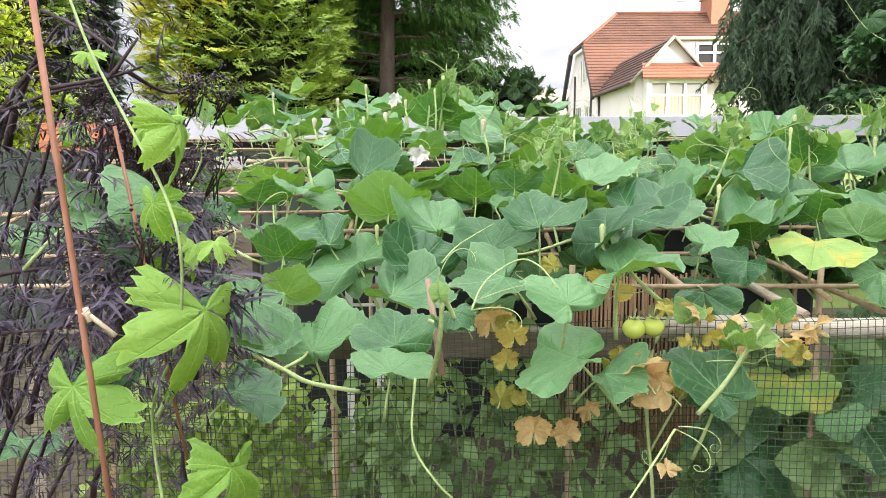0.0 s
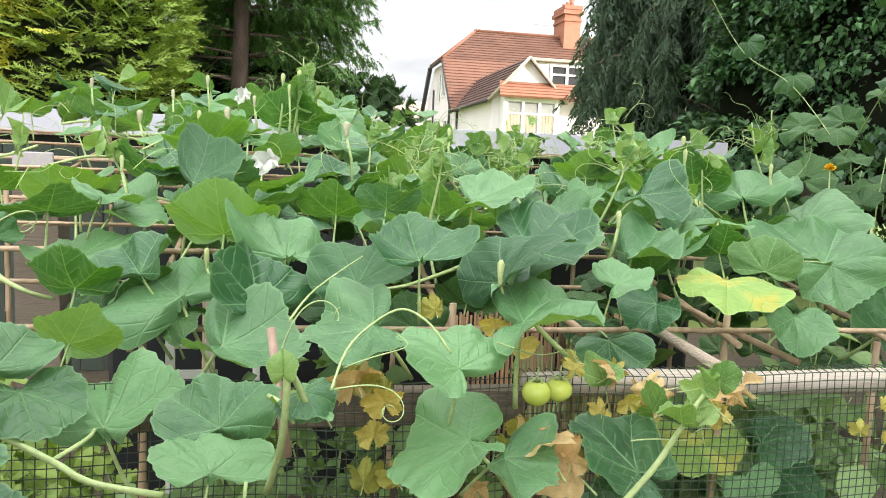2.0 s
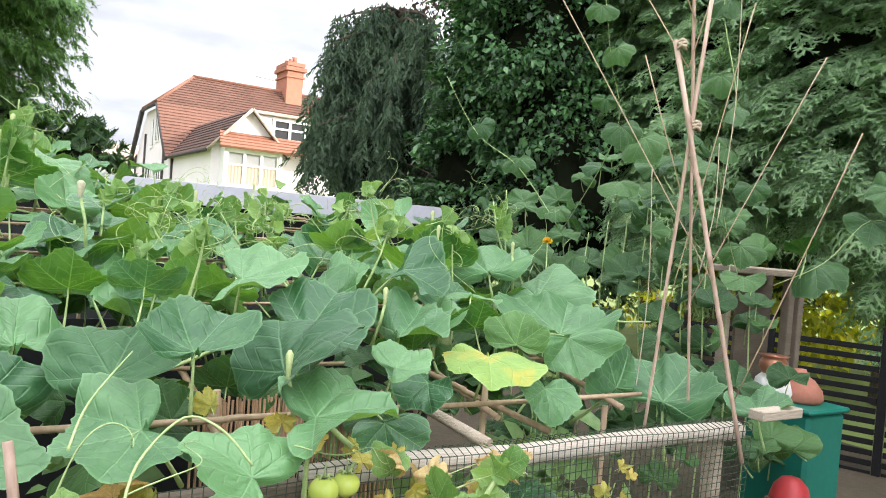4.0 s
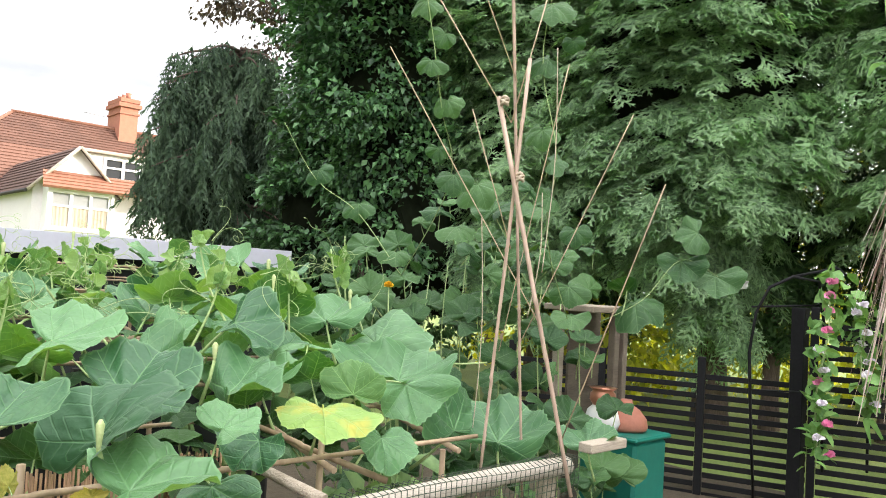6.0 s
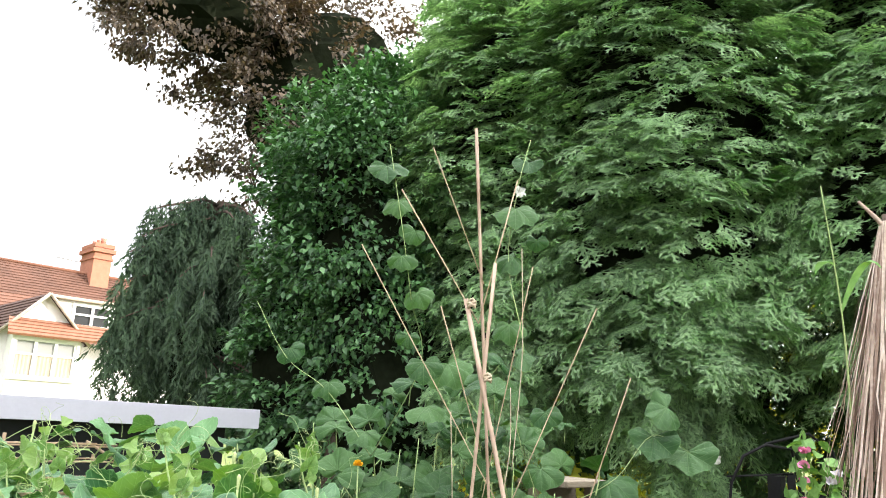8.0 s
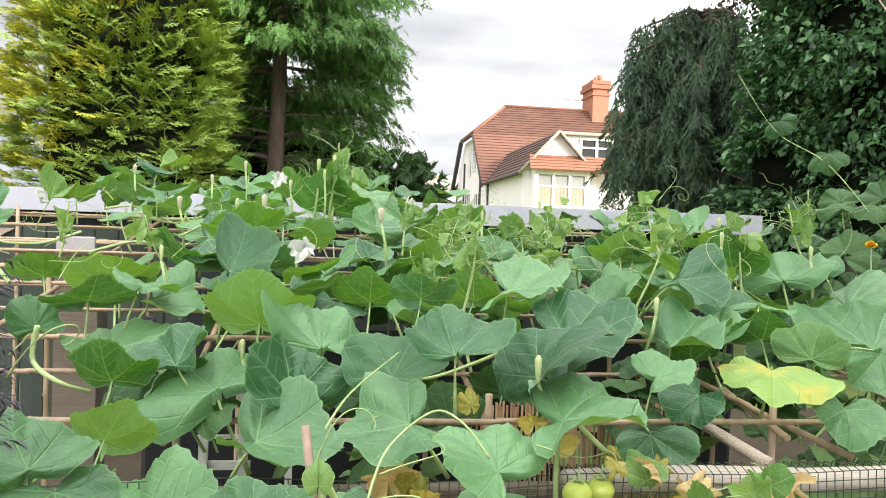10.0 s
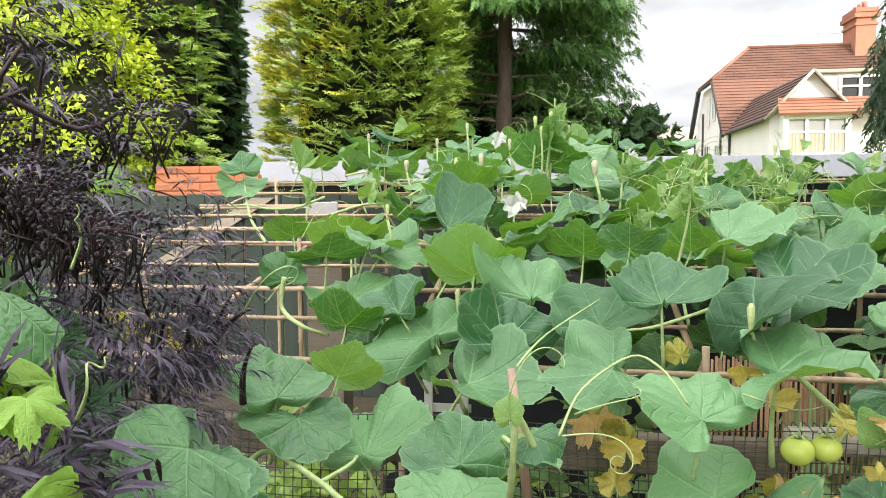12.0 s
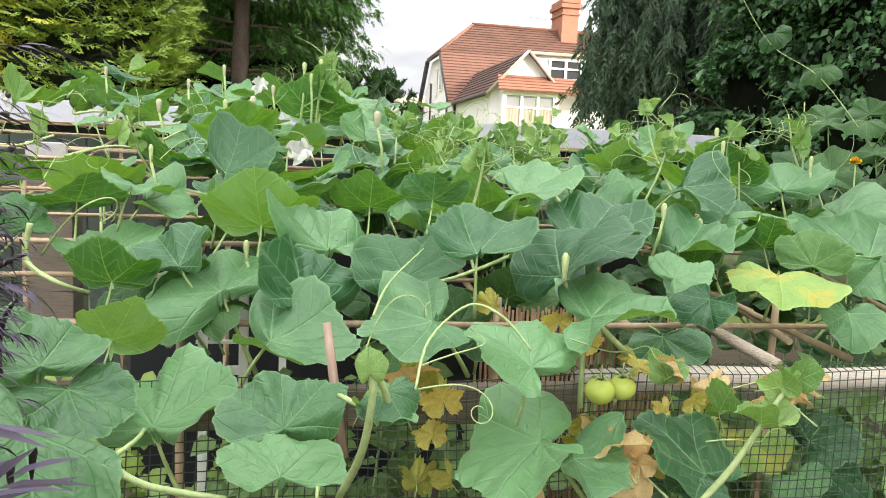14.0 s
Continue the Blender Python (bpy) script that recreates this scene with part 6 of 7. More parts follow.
for i in range(20):
    t_ = random.Random(40 + i)
    leaf(t_.uniform(0.55, 1.02), t_.uniform(2.06, 2.16), t_.uniform(0.86, 1.14), t_.uniform(.035, .075), t_.uniform(60, 110), t_.uniform(-40, 40), t_.uniform(120, 240), "dry" if i % 3 == 0 else "tom", tomato, DEAD if i % 3 == 0 else YELLOWED)
leaf(*(0.563, 1.880, 0.988), .12, 80, 10, 215, "dry", tomato, DEAD)
leaf(*(0.490, 1.900, 1.024), .08, 80, -20, 160, "dry", tomato, DEAD)
leaf(*(0.912, 2.000, 1.116), .055, 75, 0, 190, "dry", tomato, DEAD)
leaf(*(1.006, 2.020, 1.095), .07, 80, 20, 210, "dry", tomato, DEAD)
leaf(*(0.264, 2.050, 0.807), .09, 85, 0, 180, "dry", tomato, DEAD)
leaf(*(0.343, 2.050, 0.792), .07, 85, 30, 170, "dry", tomato, DEAD)
for i in range(16):
    t_ = random.Random(90 + i)
    q = Vector((-0.928, 2.107, 1.301)).lerp(Vector((-0.798, 2.126, 1.207)), t_.random()) + Vector((t_.uniform(-.08, .08), 0, t_.uniform(-.03, .03)))
    leaf(q.x, q.y, q.z, t_.uniform(.02, .045), t_.uniform(20, 90), t_.uniform(-40, 40), t_.uniform(0, 360), "tom", None, "small yellow leaf")
leaf(*(1.434, 2.100, 1.015), .035, 85, 0, 90, "tom", tomato, YELLOWED)
leaf(*(1.478, 2.100, 0.985), .03, 85, 0, 120, "tom", tomato, YELLOWED)
leaf(*(1.383, 2.100, 0.952), .04, 85, 0, 150, "tom", tomato, YELLOWED)
leaf(*(1.444, 2.100, 0.933), .03, 85, 0, 60, "tom", tomato, YELLOWED)


def leafy_plant(name, label, at, height, spread, n, size, mat, seed, stalks=4):
    """A bushy plant of simple leaves on several stalks."""
    r = np.random.default_rng(seed)
    t = thing(name, label, "plant", "plants behind the netting", at=at)
    P, W, U, S = [], [], [], []
    for k in range(stalks):
        a = r.uniform(0, 6.28)
        tip = np.array(at) + np.array((math.cos(a) * spread, math.sin(a) * spread * .6, height * r.uniform(.7, 1)))
        base = np.array(at) + r.normal(scale=.02, size=3) * (1, 1, 0)
        mid = (base + tip) / 2 + np.array((-.3 * spread * math.cos(a), 0, .1 * height))
        part("stalk", tubem(curve_pts(base, mid, tip, 7), [.006, .0055, .005, .0045, .004, .003, .002], 5), M_STEM, t)
        m = n // stalks
        u = r.uniform(.25, 1.05, m)[:, None]
        q = base * (1 - u) ** 2 + mid * 2 * u * (1 - u) + tip * u * u
        P.append(q + r.normal(scale=.05, size=(m, 3)))
        W.append(r.normal(size=(m, 3)) * (1, .8, .4) + np.array((0, -.3, -.5)))
        U.append(np.array((0, -.3, 1.0)) + r.normal(scale=.4, size=(m, 3)))
        S.append(r.uniform(.6, 1.25, m) * size)
    part("foliage", scatter("foliage", LEAFLET, *(np.concatenate(q) for q in (P, W, U, S))), mat, t, kind="stuff")


for i, (x, y, h) in enumerate(((-0.05, 2.42, .85), (0.25, 2.5, .9), (0.5, 2.45, .8), (0.12, 2.65, .95), (-0.25, 2.6, .75))):
    leafy_plant("pepper_plant", "green pepper plant behind the netting", (x, y, 0.05), h, .14, 120, .075, M_PEPPER, 500 + i)
# Leafy filler added in place of the bright grass behind the netting.
for i, (x, y, h) in enumerate(((-0.9, 2.6, .7), (-0.6, 2.7, .7), (-0.4, 2.8, .65), (-1.2, 2.7, .8), (-0.75, 3.0, .8), (-0.2, 3.0, .7))):
    leafy_plant("grass_filler_plant", "bright leafy filler in place of grass behind the netting", (x, y, 0.05), h, .2, 260, .06, M_WEED, 520 + i, 5)
for i, (x, y, h) in enumerate(((0.95, 2.7, .85), (1.25, 2.6, .8), (1.5, 2.75, .9), (1.75, 2.6, .8), (1.15, 3.0, 1.0), (1.9, 3.0, .9))):
    leafy_plant("squash_plant", "broad-leaved plant behind the netting", (x, y, 0.05), h, .2, 70, .16, M_PEPPER, 540 + i, 5)

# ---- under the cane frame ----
# Dark sheet added so the gaps under the canopy read as shade.
screen = thing("dark_backing", "dark backing sheet added to darken the gaps under the canes", "screen", at=(0.4, 3.9, 0.05))
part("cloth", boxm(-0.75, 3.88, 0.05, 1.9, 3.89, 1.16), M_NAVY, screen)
for x in (-0.75, 0.1, 1.0, 1.9):
    part("post", boxm(x - .02, 3.893, 0.05, x + .02, 3.93, 1.2), M_DARKWOOD, screen)
rack = thing("plant_rack", "white painted rack standing under the vine", "rack", at=(-0.3, 2.75, 0.05))
for x, y, z in ((-0.33, 2.75, 1.13), (-0.22, 2.75, 1.15), (-0.12, 3.3, 1.2)):
    part("upright", boxm(x - .013, y, 0.05, x + .013, y + .012, z, bevel=.002), M_WHITE, rack)
part("crossbar", boxm(-0.35, 2.765, 0.9, -0.2, 2.775, 0.925), M_WHITE, rack)
part("crossbar", boxm(-0.35, 2.765, 0.99, -0.2, 2.775, 1.0), M_WHITE, rack)
mat_ = thing("bamboo_screen", "split bamboo screen wired in rows", "screen", at=(0.9, 2.62, 0.5))
slat = None
for i in range(70):
    x = 0.42 + i * 0.0085
    if slat is None:
        o = part("slat", tubem([(0, 0, 0), (0, 0, .62)], .0036, 5), M_MAT, mat_)
        slat = o.data
    else:
        o = new("slat", slat)
        o.parent, o.matrix_parent_inverse = mat_, Matrix.Translation(-mat_.location)
    o.matrix_basis = pose(x, 2.6 + .002 * (i % 3), 0.5 + .004 * (i % 5), 0, .5 * ((i * 7) % 5 - 2), 0)
roll = thing("bamboo_roll", "rolled old bamboo matting on the rail", "matting", at=(0.1, 2.26, 0.9))
part("roll", cane(((-0.45, 2.25, 0.99), (0.55, 2.25, 1.0)), 0.035, .5, 12), M_GREYWOOD, roll)
crate = thing("plastic_crate", "pale grey plastic crate beyond the canes", "crate", at=(-1.22, 4.6, 0.05))
part("side", boxm(-1.31, 4.4, 1.45, -1.13, 4.42, 1.525, bevel=.005), M_CRATE, crate)
part("stand", boxm(-1.32, 4.425, 0.05, -1.12, 4.6, 1.46), M_GREYWOOD, crate)

# ---- cane wigwam and the climbing vine on the shaded side ----
wig = thing("cane_wigwam", "tall wigwam of bamboo canes tied with twine", "plant support", at=(1.9, 2.3, 0))
for a, b, r0 in (((1.718, 2.287, 2.262), (1.961, 2.097, 0.972), .0085), ((1.777, 2.211, 2.390), (1.808, 2.370, 0.932), .0066), ((1.721, 2.275, 2.881), (1.994, 2.329, 0.910), .006), ((1.654, 2.580, 2.693), (1.793, 2.293, 2.190), .0026), ((1.720, 2.492, 2.862), (1.793, 2.275, 2.325), .0022), ((1.880, 2.207, 2.717), (1.756, 2.259, 2.180), .0026), ((1.634, 2.768, 2.501), (1.939, 2.235, 1.504), .0022), ((2.397, 2.060, 2.049), (2.067, 2.228, 1.113), .0026), ((2.371, 2.193, 2.318), (1.924, 2.332, 1.418), .0022), ((1.801, 2.488, 2.264), (1.837, 2.304, 1.768), .0022), ((1.947, 2.181, 2.406), (1.883, 2.374, 1.415), .002)):
    part("cane", cane((a, b), r0, .2), M_CANE_RED if r0 > .0055 else M_CANE, wig)
for z0 in (395, 262):
    c = Vector((1.788, 2.238, 1.992)) if z0 == 395 else Vector((1.727, 2.267, 2.237))
    b = bmesh.new()
    for k in range(4):
        ring = [c + Vector((math.cos(t) * .0125, math.sin(t) * .0125, k * .006 + .005 * math.sin(t * 2 + k * 2.1))) for t in [j * .65 for j in range(11)]]
        tube(b, ring, .0045, 5)
    part("tie", b, M_ROPE, wig, "twine lashing")
for i, (a, b) in enumerate((((1.864, 2.474, 1.889), (1.924, 2.525, 1.033)), ((1.990, 2.269, 2.493), (2.036, 2.326, 1.697)), ((2.045, 2.350, 1.988), (2.017, 2.367, 1.532)))):
    stem("string", [a, Vector(a).lerp(Vector(b), .5) + Vector((.03, 0, 0)), b], .0018, .0018, wig, M_ROPE)

# Its leaves take the darker copy, so their shade is in the colour.
climb = thing("climbing_gourd", "gourd vine climbing canes and trees, shade put into its leaf colour", "vine", at=(3.6, 4.3, 0.05))
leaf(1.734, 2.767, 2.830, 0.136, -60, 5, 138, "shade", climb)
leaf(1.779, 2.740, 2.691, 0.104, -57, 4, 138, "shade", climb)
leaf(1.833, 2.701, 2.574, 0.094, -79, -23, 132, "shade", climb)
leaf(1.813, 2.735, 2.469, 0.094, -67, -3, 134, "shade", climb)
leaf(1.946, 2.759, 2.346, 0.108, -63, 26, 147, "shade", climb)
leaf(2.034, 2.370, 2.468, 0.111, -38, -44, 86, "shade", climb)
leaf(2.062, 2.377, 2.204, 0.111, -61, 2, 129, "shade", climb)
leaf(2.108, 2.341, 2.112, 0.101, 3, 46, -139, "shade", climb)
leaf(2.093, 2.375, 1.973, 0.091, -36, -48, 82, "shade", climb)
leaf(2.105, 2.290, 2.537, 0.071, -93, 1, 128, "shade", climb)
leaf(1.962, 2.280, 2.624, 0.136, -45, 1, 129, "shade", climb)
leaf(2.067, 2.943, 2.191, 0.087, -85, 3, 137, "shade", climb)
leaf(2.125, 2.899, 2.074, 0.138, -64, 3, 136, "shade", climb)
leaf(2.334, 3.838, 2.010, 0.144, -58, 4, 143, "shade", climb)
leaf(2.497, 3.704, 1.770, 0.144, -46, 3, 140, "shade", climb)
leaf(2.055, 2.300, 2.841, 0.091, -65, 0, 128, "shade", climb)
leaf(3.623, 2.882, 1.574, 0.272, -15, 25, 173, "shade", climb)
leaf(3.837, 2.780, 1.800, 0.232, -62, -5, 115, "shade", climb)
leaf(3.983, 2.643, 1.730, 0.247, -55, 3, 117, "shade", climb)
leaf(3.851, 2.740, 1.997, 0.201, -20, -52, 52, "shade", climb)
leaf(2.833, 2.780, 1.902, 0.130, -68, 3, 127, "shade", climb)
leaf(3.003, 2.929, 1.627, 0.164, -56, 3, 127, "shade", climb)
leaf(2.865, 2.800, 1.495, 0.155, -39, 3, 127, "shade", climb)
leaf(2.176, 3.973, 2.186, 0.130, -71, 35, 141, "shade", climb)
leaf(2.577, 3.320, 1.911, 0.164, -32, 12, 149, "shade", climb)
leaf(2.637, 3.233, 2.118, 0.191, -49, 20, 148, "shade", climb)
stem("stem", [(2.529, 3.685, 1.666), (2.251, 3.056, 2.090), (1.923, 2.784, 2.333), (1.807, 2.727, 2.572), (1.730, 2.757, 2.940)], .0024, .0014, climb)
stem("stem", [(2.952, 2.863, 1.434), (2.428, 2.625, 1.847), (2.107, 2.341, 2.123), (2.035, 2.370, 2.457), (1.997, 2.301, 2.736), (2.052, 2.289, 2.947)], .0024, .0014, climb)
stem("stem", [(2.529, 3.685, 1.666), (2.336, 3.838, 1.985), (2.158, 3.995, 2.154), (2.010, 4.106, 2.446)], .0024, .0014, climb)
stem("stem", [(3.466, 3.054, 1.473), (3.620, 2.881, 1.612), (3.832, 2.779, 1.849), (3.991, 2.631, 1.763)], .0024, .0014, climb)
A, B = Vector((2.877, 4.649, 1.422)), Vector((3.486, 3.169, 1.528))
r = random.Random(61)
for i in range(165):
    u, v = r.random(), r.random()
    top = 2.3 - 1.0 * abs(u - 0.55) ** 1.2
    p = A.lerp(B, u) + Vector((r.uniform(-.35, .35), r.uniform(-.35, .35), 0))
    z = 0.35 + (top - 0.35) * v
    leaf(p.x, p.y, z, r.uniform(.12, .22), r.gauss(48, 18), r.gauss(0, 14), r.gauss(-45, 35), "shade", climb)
for i in range(14):
    u = i / 13
    p = A.lerp(B, u)
    stem("stem", [(p.x, p.y, 0.05), (p.x + .05, p.y + .03, .7), (p.x - .04, p.y, 1.3), (p.x + .03, p.y + .05, 1.9 - abs(u - .6))], .006, .003, climb)
c = (2.680, 3.969, 1.603)
b = bmesh.new()
r = random.Random(62)
for k in range(26):
    m = Matrix.Translation(c) @ Euler((r.uniform(-1.3, 1.3), r.uniform(-1.3, 1.3), k)).to_matrix().to_4x4()
    b.faces.new([b.verts.new(m @ Vector(q)) for q in ((-.006, 0, 0), (.006, 0, 0), (.011, 0, .03), (-.011, .004, .03))])
mg = thing("marigold", "orange marigold flower among the leaves", "flower", at=c)
part("petals", b, M_MARIGOLD, mg, kind="stuff")
part("stalk", tubem([(c[0], c[1], .05), (c[0] + .04, c[1], c[2] * .5), c], .004, 5), M_STEM, mg)
flower(*(1.965, 2.266, 2.700), 0.043, 60, -45, climb)
flower(*(4.184, 2.581, 1.739), 0.062, 80, -45, climb)

# ---- slatted fence, arch, pots on the shaded side ----
FL, FR = Vector((5.139, 5.129, 1.047)), Vector((6.325, 2.076, 1.119))
FL.z = FR.z = 0
fence = tagged(thing("slatted_fence", "black horizontal slatted fence", "fence", at=tuple((FL + FR) / 2)), kind="structure")
fdir = (FR - FL).normalized()
fn = Vector((fdir.y, -fdir.x, 0))
flen = (FR - FL).length
ang = math.degrees(math.atan2(fdir.y, fdir.x))
slat_me = None
for k in range(4):
    L0, L1 = flen * k / 4, flen * (k + 1) / 4
    n = 13 if k < 3 else 19
    for i in range(n):
        z = 0.03 + i * 0.079
        if slat_me is None:
            slat_me = boxm(0, -.008, 0, flen / 4 - .07, .008, .043, bevel=.002)
            o = part("slat", slat_me, M_BLACK, fence)
            slat_me = o.data
        else:
            o = new("slat", slat_me)
            o.parent, o.matrix_parent_inverse = fence, Matrix.Translation(-fence.location)
        q = FL + fdir * (L0 + .035)
        o.matrix_basis = pose(q.x, q.y, z, 0, 0, ang)
for k in range(5):
    q = FL + fdir * (flen * k / 4)
    o = part("post", boxm(-.03, -.03, 0, .03, .03, 1.16 if k < 3 else 1.62, bevel=.004), M_BLACK, fence)
    o.matrix_basis = pose(q.x, q.y, 0, 0, 0, ang)

arch = thing("garden_arch", "black metal garden arch wound with artificial roses", "arch", at=(5.493, 2.849, 0.508))
part("tube", tubem([(5.395, 2.992, 0.173), (5.305, 2.998, 0.822), (5.247, 2.998, 1.268), (5.246, 2.961, 1.555), (5.293, 2.890, 1.743), (5.400, 2.771, 1.829), (5.636, 2.679, 1.805), (5.698, 2.658, 1.496), (5.815, 2.680, 0.420)], .011, 6), M_BLACK, arch)
part("tube", tubem([(5.602, 2.852, 1.835), (6.028, 2.696, 1.928), (6.165, 2.574, 1.806), (6.279, 2.533, 1.243), (6.376, 2.550, 0.370)], .011, 6), M_BLACK, arch)
for y in (608, 757):
    part("bar", tubem([(5.222, 2.981, 1.598), (5.654, 2.684, 1.635)] if y == 608 else [(5.280, 2.999, 1.004), (5.749, 2.671, 0.999)], .007, 5), M_BLACK, arch)
post_top = Vector((5.824, 2.872, 1.609))
part("gate_post", boxm(post_top.x - .05, post_top.y - .05, 0, post_top.x + .05, post_top.y + .05, post_top.z, bevel=.006), M_BLACK, arch)
garland = thing("rose_garland", "garland of artificial pink and white roses", "garland", at=(5.694, 2.646, 0.524))
r = random.Random(71)
for a, b, n in (((5.529, 2.563, 1.886), (5.602, 2.671, 0.491), 11), ((5.837, 2.489, 1.716), (5.990, 2.443, 0.893), 8)):
    a, b = Vector(a), Vector(b)
    part("vine", tubem([a.lerp(b, t) + Vector((.03 * math.sin(9 * t), .02 * math.cos(9 * t), 0)) for t in [k / 12 for k in range(13)]], .006, 5), M_STEM, garland)
    for k in range(n):
        c = a.lerp(b, (k + .5) / n) + Vector((r.uniform(-.13, .03), r.uniform(-.10, .0), r.uniform(-.03, .03)))
        m = bmesh.new()
        for j in range(14):
            rot = Euler((r.uniform(-1.1, 1.1), r.uniform(-1.1, 1.1), j * 2.4)).to_matrix().to_4x4()
            w = r.uniform(.016, .03)
            vs = [m.verts.new(c + rot @ Vector(q)) for q in ((-w * .5, 0, 0), (w * .5, 0, 0), (w, .012, w * 1.3), (0, .018, w * 1.7), (-w, .012, w * 1.3))]
            m.faces.new(vs)
        part("rose", m, M_PINK if (n > 10 and r.random() < .6) else M_PALE, garland)
    P = [np.array(a.lerp(b, r.random())) + np.array((r.uniform(-.11, .11), r.uniform(-.08, .05), r.uniform(-.04, .04))) for _ in range(n * 15)]
    q = np.random.default_rng(72)
    part("foliage", scatter("foliage", LEAFLET, np.array(P), q.normal(size=(len(P), 3)), q.normal(size=(len(P), 3)) + (0, 0, 1), q.uniform(.07, .12, len(P))), M_ROSELEAF, garland, kind="stuff")

bundle = thing("dried_palm_bundle", "hanging bundle of dried brown palm strips on a pole", "dried plant", at=(3.362, 1.451, 1.564))
top = np.array((3.146, 1.343, 2.667))
rr = np.random.default_rng(75)
V, Q = [], []
for k in range(480):
    a = rr.uniform(0, 6.28)
    w = rr.uniform(.004, .011)
    ln = rr.uniform(.75, 1.5)
    spread = rr.uniform(.02, .27)
    o = np.array((math.cos(a), math.sin(a), 0))
    t = np.array((-math.sin(a), math.cos(a), 0)) * w
    i = len(V)
    tw = rr.normal(scale=.012, size=(6, 3))
    for j in range(6):
        u = j / 5
        c = top + o * (.03 + spread * u ** 1.05) + np.array((0, 0, .05 * (1 - u) - ln * u)) + tw[j] * u
        V += [c - t * (1 - .6 * u), c + t * (1 - .6 * u)]
    Q += [(i + 2 * j, i + 2 * j + 1, i + 2 * j + 3, i + 2 * j + 2) for j in range(5)]
part("straw", mesh_np("straw", np.array(V), np.array(Q)), M_STRAW, bundle, kind="stuff")
part("pole", tubem([(top[0], top[1], 0.0), (top[0], top[1], 1.4), (top[0], top[1], top[2] + .08)], .022, 8), M_BARK, bundle)
part("stalk", tubem([tuple(top), tuple(top + np.array((-.03, .03, .06))), tuple(top + np.array((-.08, .08, .13)))], [.012, .01, .006], 6), M_STRAW, bundle)
reed = thing("maize_plant", "thin green maize stalk with arching leaves", "plant", at=(3.127, 1.549, 1.564))
stem("stalk", [(3.176, 1.548, 1.398), (3.056, 1.505, 1.955), (2.965, 1.484, 2.340), (2.829, 1.485, 2.809)], .006, .002, reed)
for pts in (((2.965, 1.484, 2.340), (2.977, 1.392, 2.603), (2.986, 1.341, 2.498)), ((2.921, 1.478, 2.511), (2.873, 1.517, 2.551), (2.872, 1.541, 2.475)), ((3.173, 1.541, 1.136), (3.086, 1.606, 1.305), (3.144, 1.572, 1.112))):
    b = bmesh.new()
    ps = curve_pts(*pts, 9)
    vs = [(b.verts.new(p + Vector((-.012, .012, 0)) * math.sin(.3 + 2.8 * i / 8)), b.verts.new(p + Vector((.0, 0, .006))), b.verts.new(p + Vector((.012, -.012, 0)) * math.sin(.3 + 2.8 * i / 8))) for i, p in enumerate(ps)]
    for p, q in zip(vs, vs[1:]):
        b.faces.new((p[0], p[1], q[1], q[0])), b.faces.new((p[1], p[2], q[2], q[1]))
    part("leaf", b, M_ROSELEAF, reed, smooth=True)

hutch = thing("wooden_stand", "weathered wooden stand with a dark back", "stand", at=(4.180, 3.599, 0.518))
hx, hy, hz = (4.078, 3.573, 1.505)
for dx, dy in ((-.13, .13), (.14, -.12)):
    part("post", boxm(hx + dx - .028, hy + dy - .028, 0, hx + dx + .028, hy + dy + .028, hz, bevel=.005), M_OLDWOOD if dx < 0 else M_GREYWOOD, hutch)
part("top", boxm(hx - .22, hy - .2, hz + .003, hx + .24, hy + .2, hz + .045, bevel=.006), M_OLDWOOD, hutch)
part("back", boxm(hx - .05, hy + .1, .1, hx + .3, hy + .12, hz), M_GREYWOOD, hutch)
px_, py_, pz_ = (4.341, 3.465, 1.399)
pst = thing("fence_post", "square grey timber post", "post", at=(px_, py_, 0))
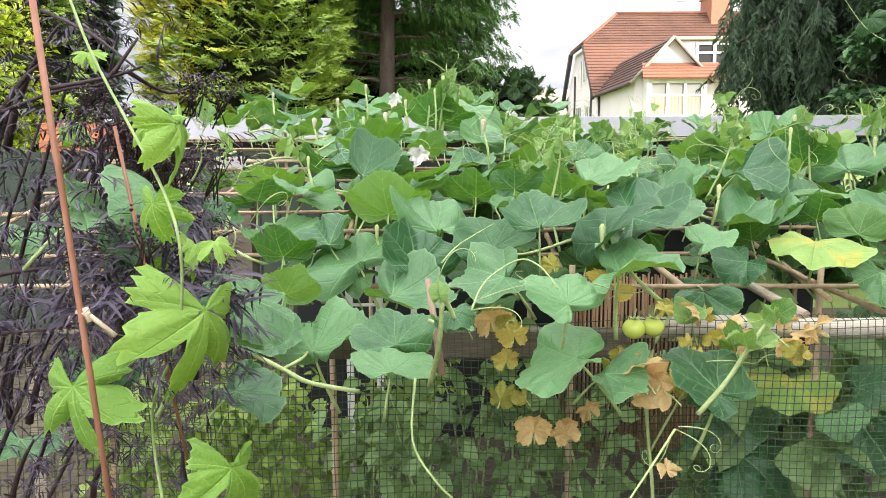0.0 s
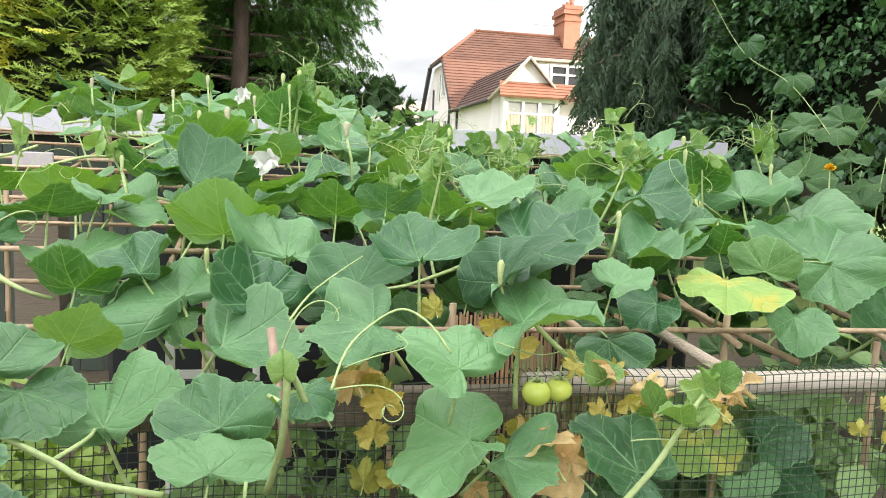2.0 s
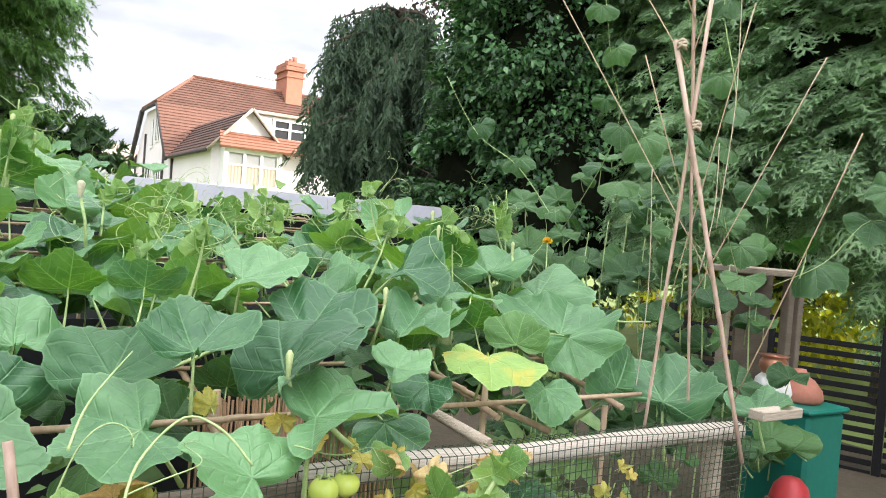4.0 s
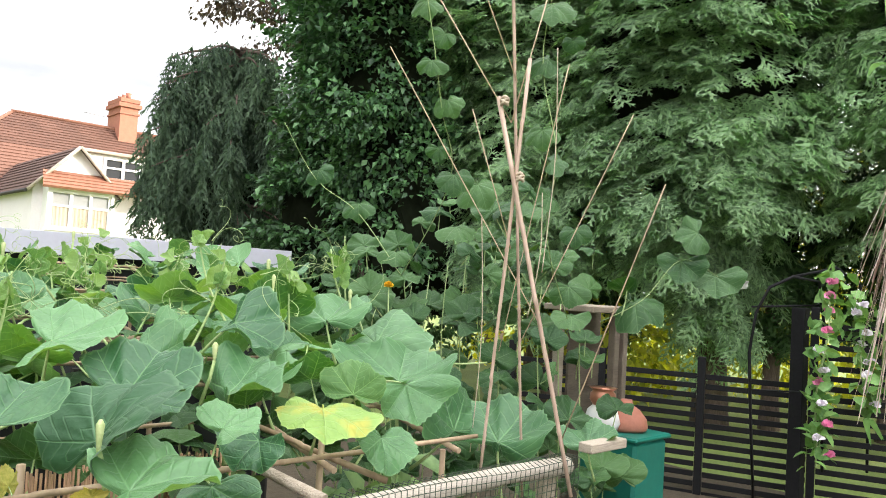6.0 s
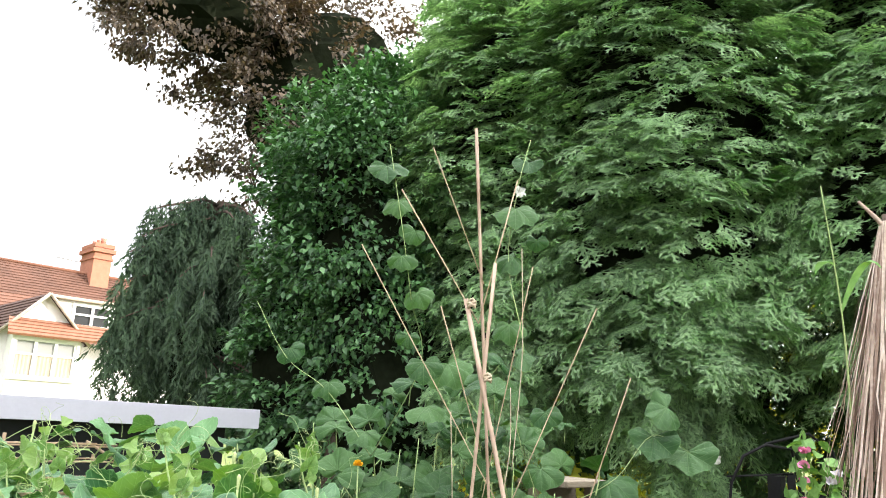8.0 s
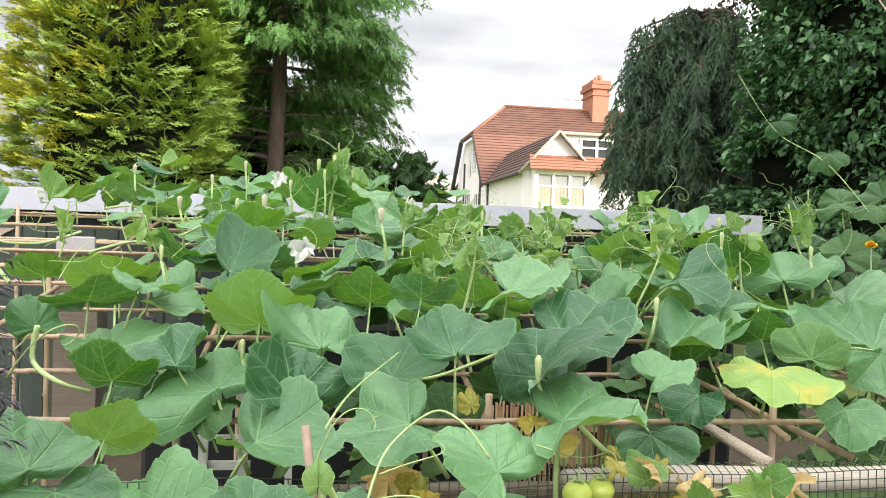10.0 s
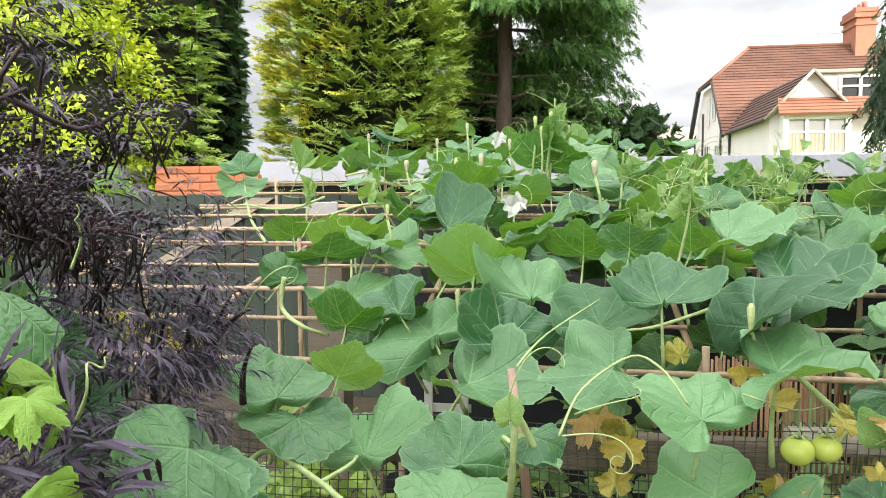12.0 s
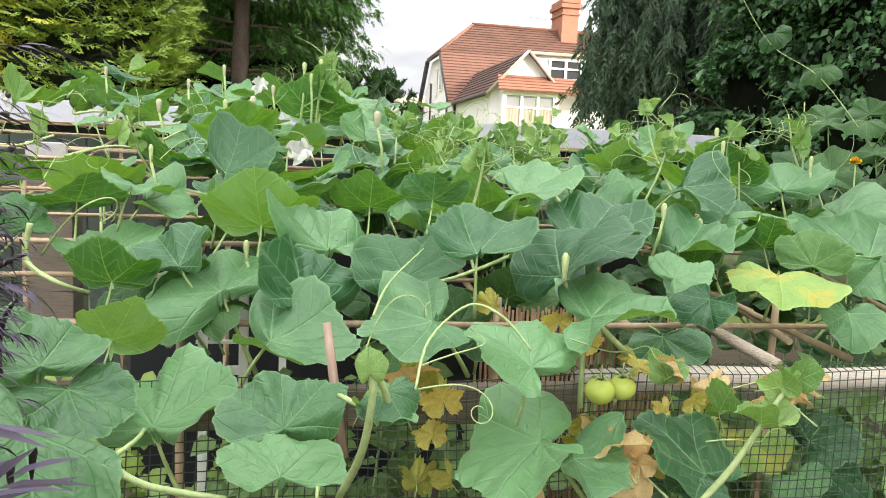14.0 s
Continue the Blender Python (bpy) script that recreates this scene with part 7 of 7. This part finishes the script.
part("shaft", boxm(px_ - .026, py_ - .026, 0, px_ + .026, py_ + .026, pz_ + .1, bevel=.005), M_GREYWOOD, pst)
cx, cy, cz = (3.995, 3.182, 0.777)
bin_ = thing("garden_chest", "dark green plastic garden chest", "container", at=(cx, cy, 0))
part("body", boxm(cx - .22, cy - .2, 0, cx + .13, cy + .2, cz, bevel=.02), M_GREENBOX, bin_)
part("lid", boxm(cx - .24, cy - .22, cz + .002, cx + .15, cy + .22, cz + .03, bevel=.01), M_GREENBOX, bin_)


def pot(name, label, c, prof, mat, up=True):
    t = thing(name, label, "pot", at=tuple(c))
    part("body", tubem([(c[0], c[1], c[2] + z) for z, _ in prof], [q for _, q in prof], 20), mat, t, smooth=True)
    return t


zc = cz + .034
pot("terracotta_bell", "terracotta forcing bell on the chest", (cx - .02, cy, zc), [(0, .125), (.02, .135), (.07, .125), (.12, .085), (.145, .045), (.18, .034)], M_TERRA)
jar = pot("white_jar", "white jar behind the chest", (cx - .2, cy + .05, zc), [(0, .09), (.05, .11), (.12, .09), (.15, .06)], M_WHITE)
pot("copper_pot", "round copper pot with a flared rim", (cx - .2, cy + .05, zc + .152), [(0, .06), (.03, .08), (.07, .075), (.085, .06), (.1, .08), (.103, .085)], M_COPPER)
bowl = thing("red_bowl", "upturned round red plastic bowl beside the chest", "bowl", at=(3.613, 2.952, 0.498))
q = Vector((3.613, 2.952, 0.498)) - Vector((0, 0, .03))
part("body", tubem([(q.x, q.y, q.z - .11), (q.x, q.y, q.z - .09), (q.x, q.y, q.z - .04), (q.x, q.y, q.z), (q.x, q.y, q.z + .012)], [.105, .10, .085, .05, .012], 20), M_RED, bowl, smooth=True)
part("stand", boxm(q.x - .09, q.y - .09, 0.05, q.x + .09, q.y + .09, q.z - .113), M_GREYWOOD, bowl)
plank = thing("white_plank", "pale plank end on the net fence", "plank", at=(2.668, 2.480, 1.001))
q = Vector((2.668, 2.480, 1.001))
part("board", boxm(q.x - .12, q.y - .05, q.z - .03, q.x + .14, q.y + .02, q.z + .01, bevel=.004), M_OLDWOOD, plank)
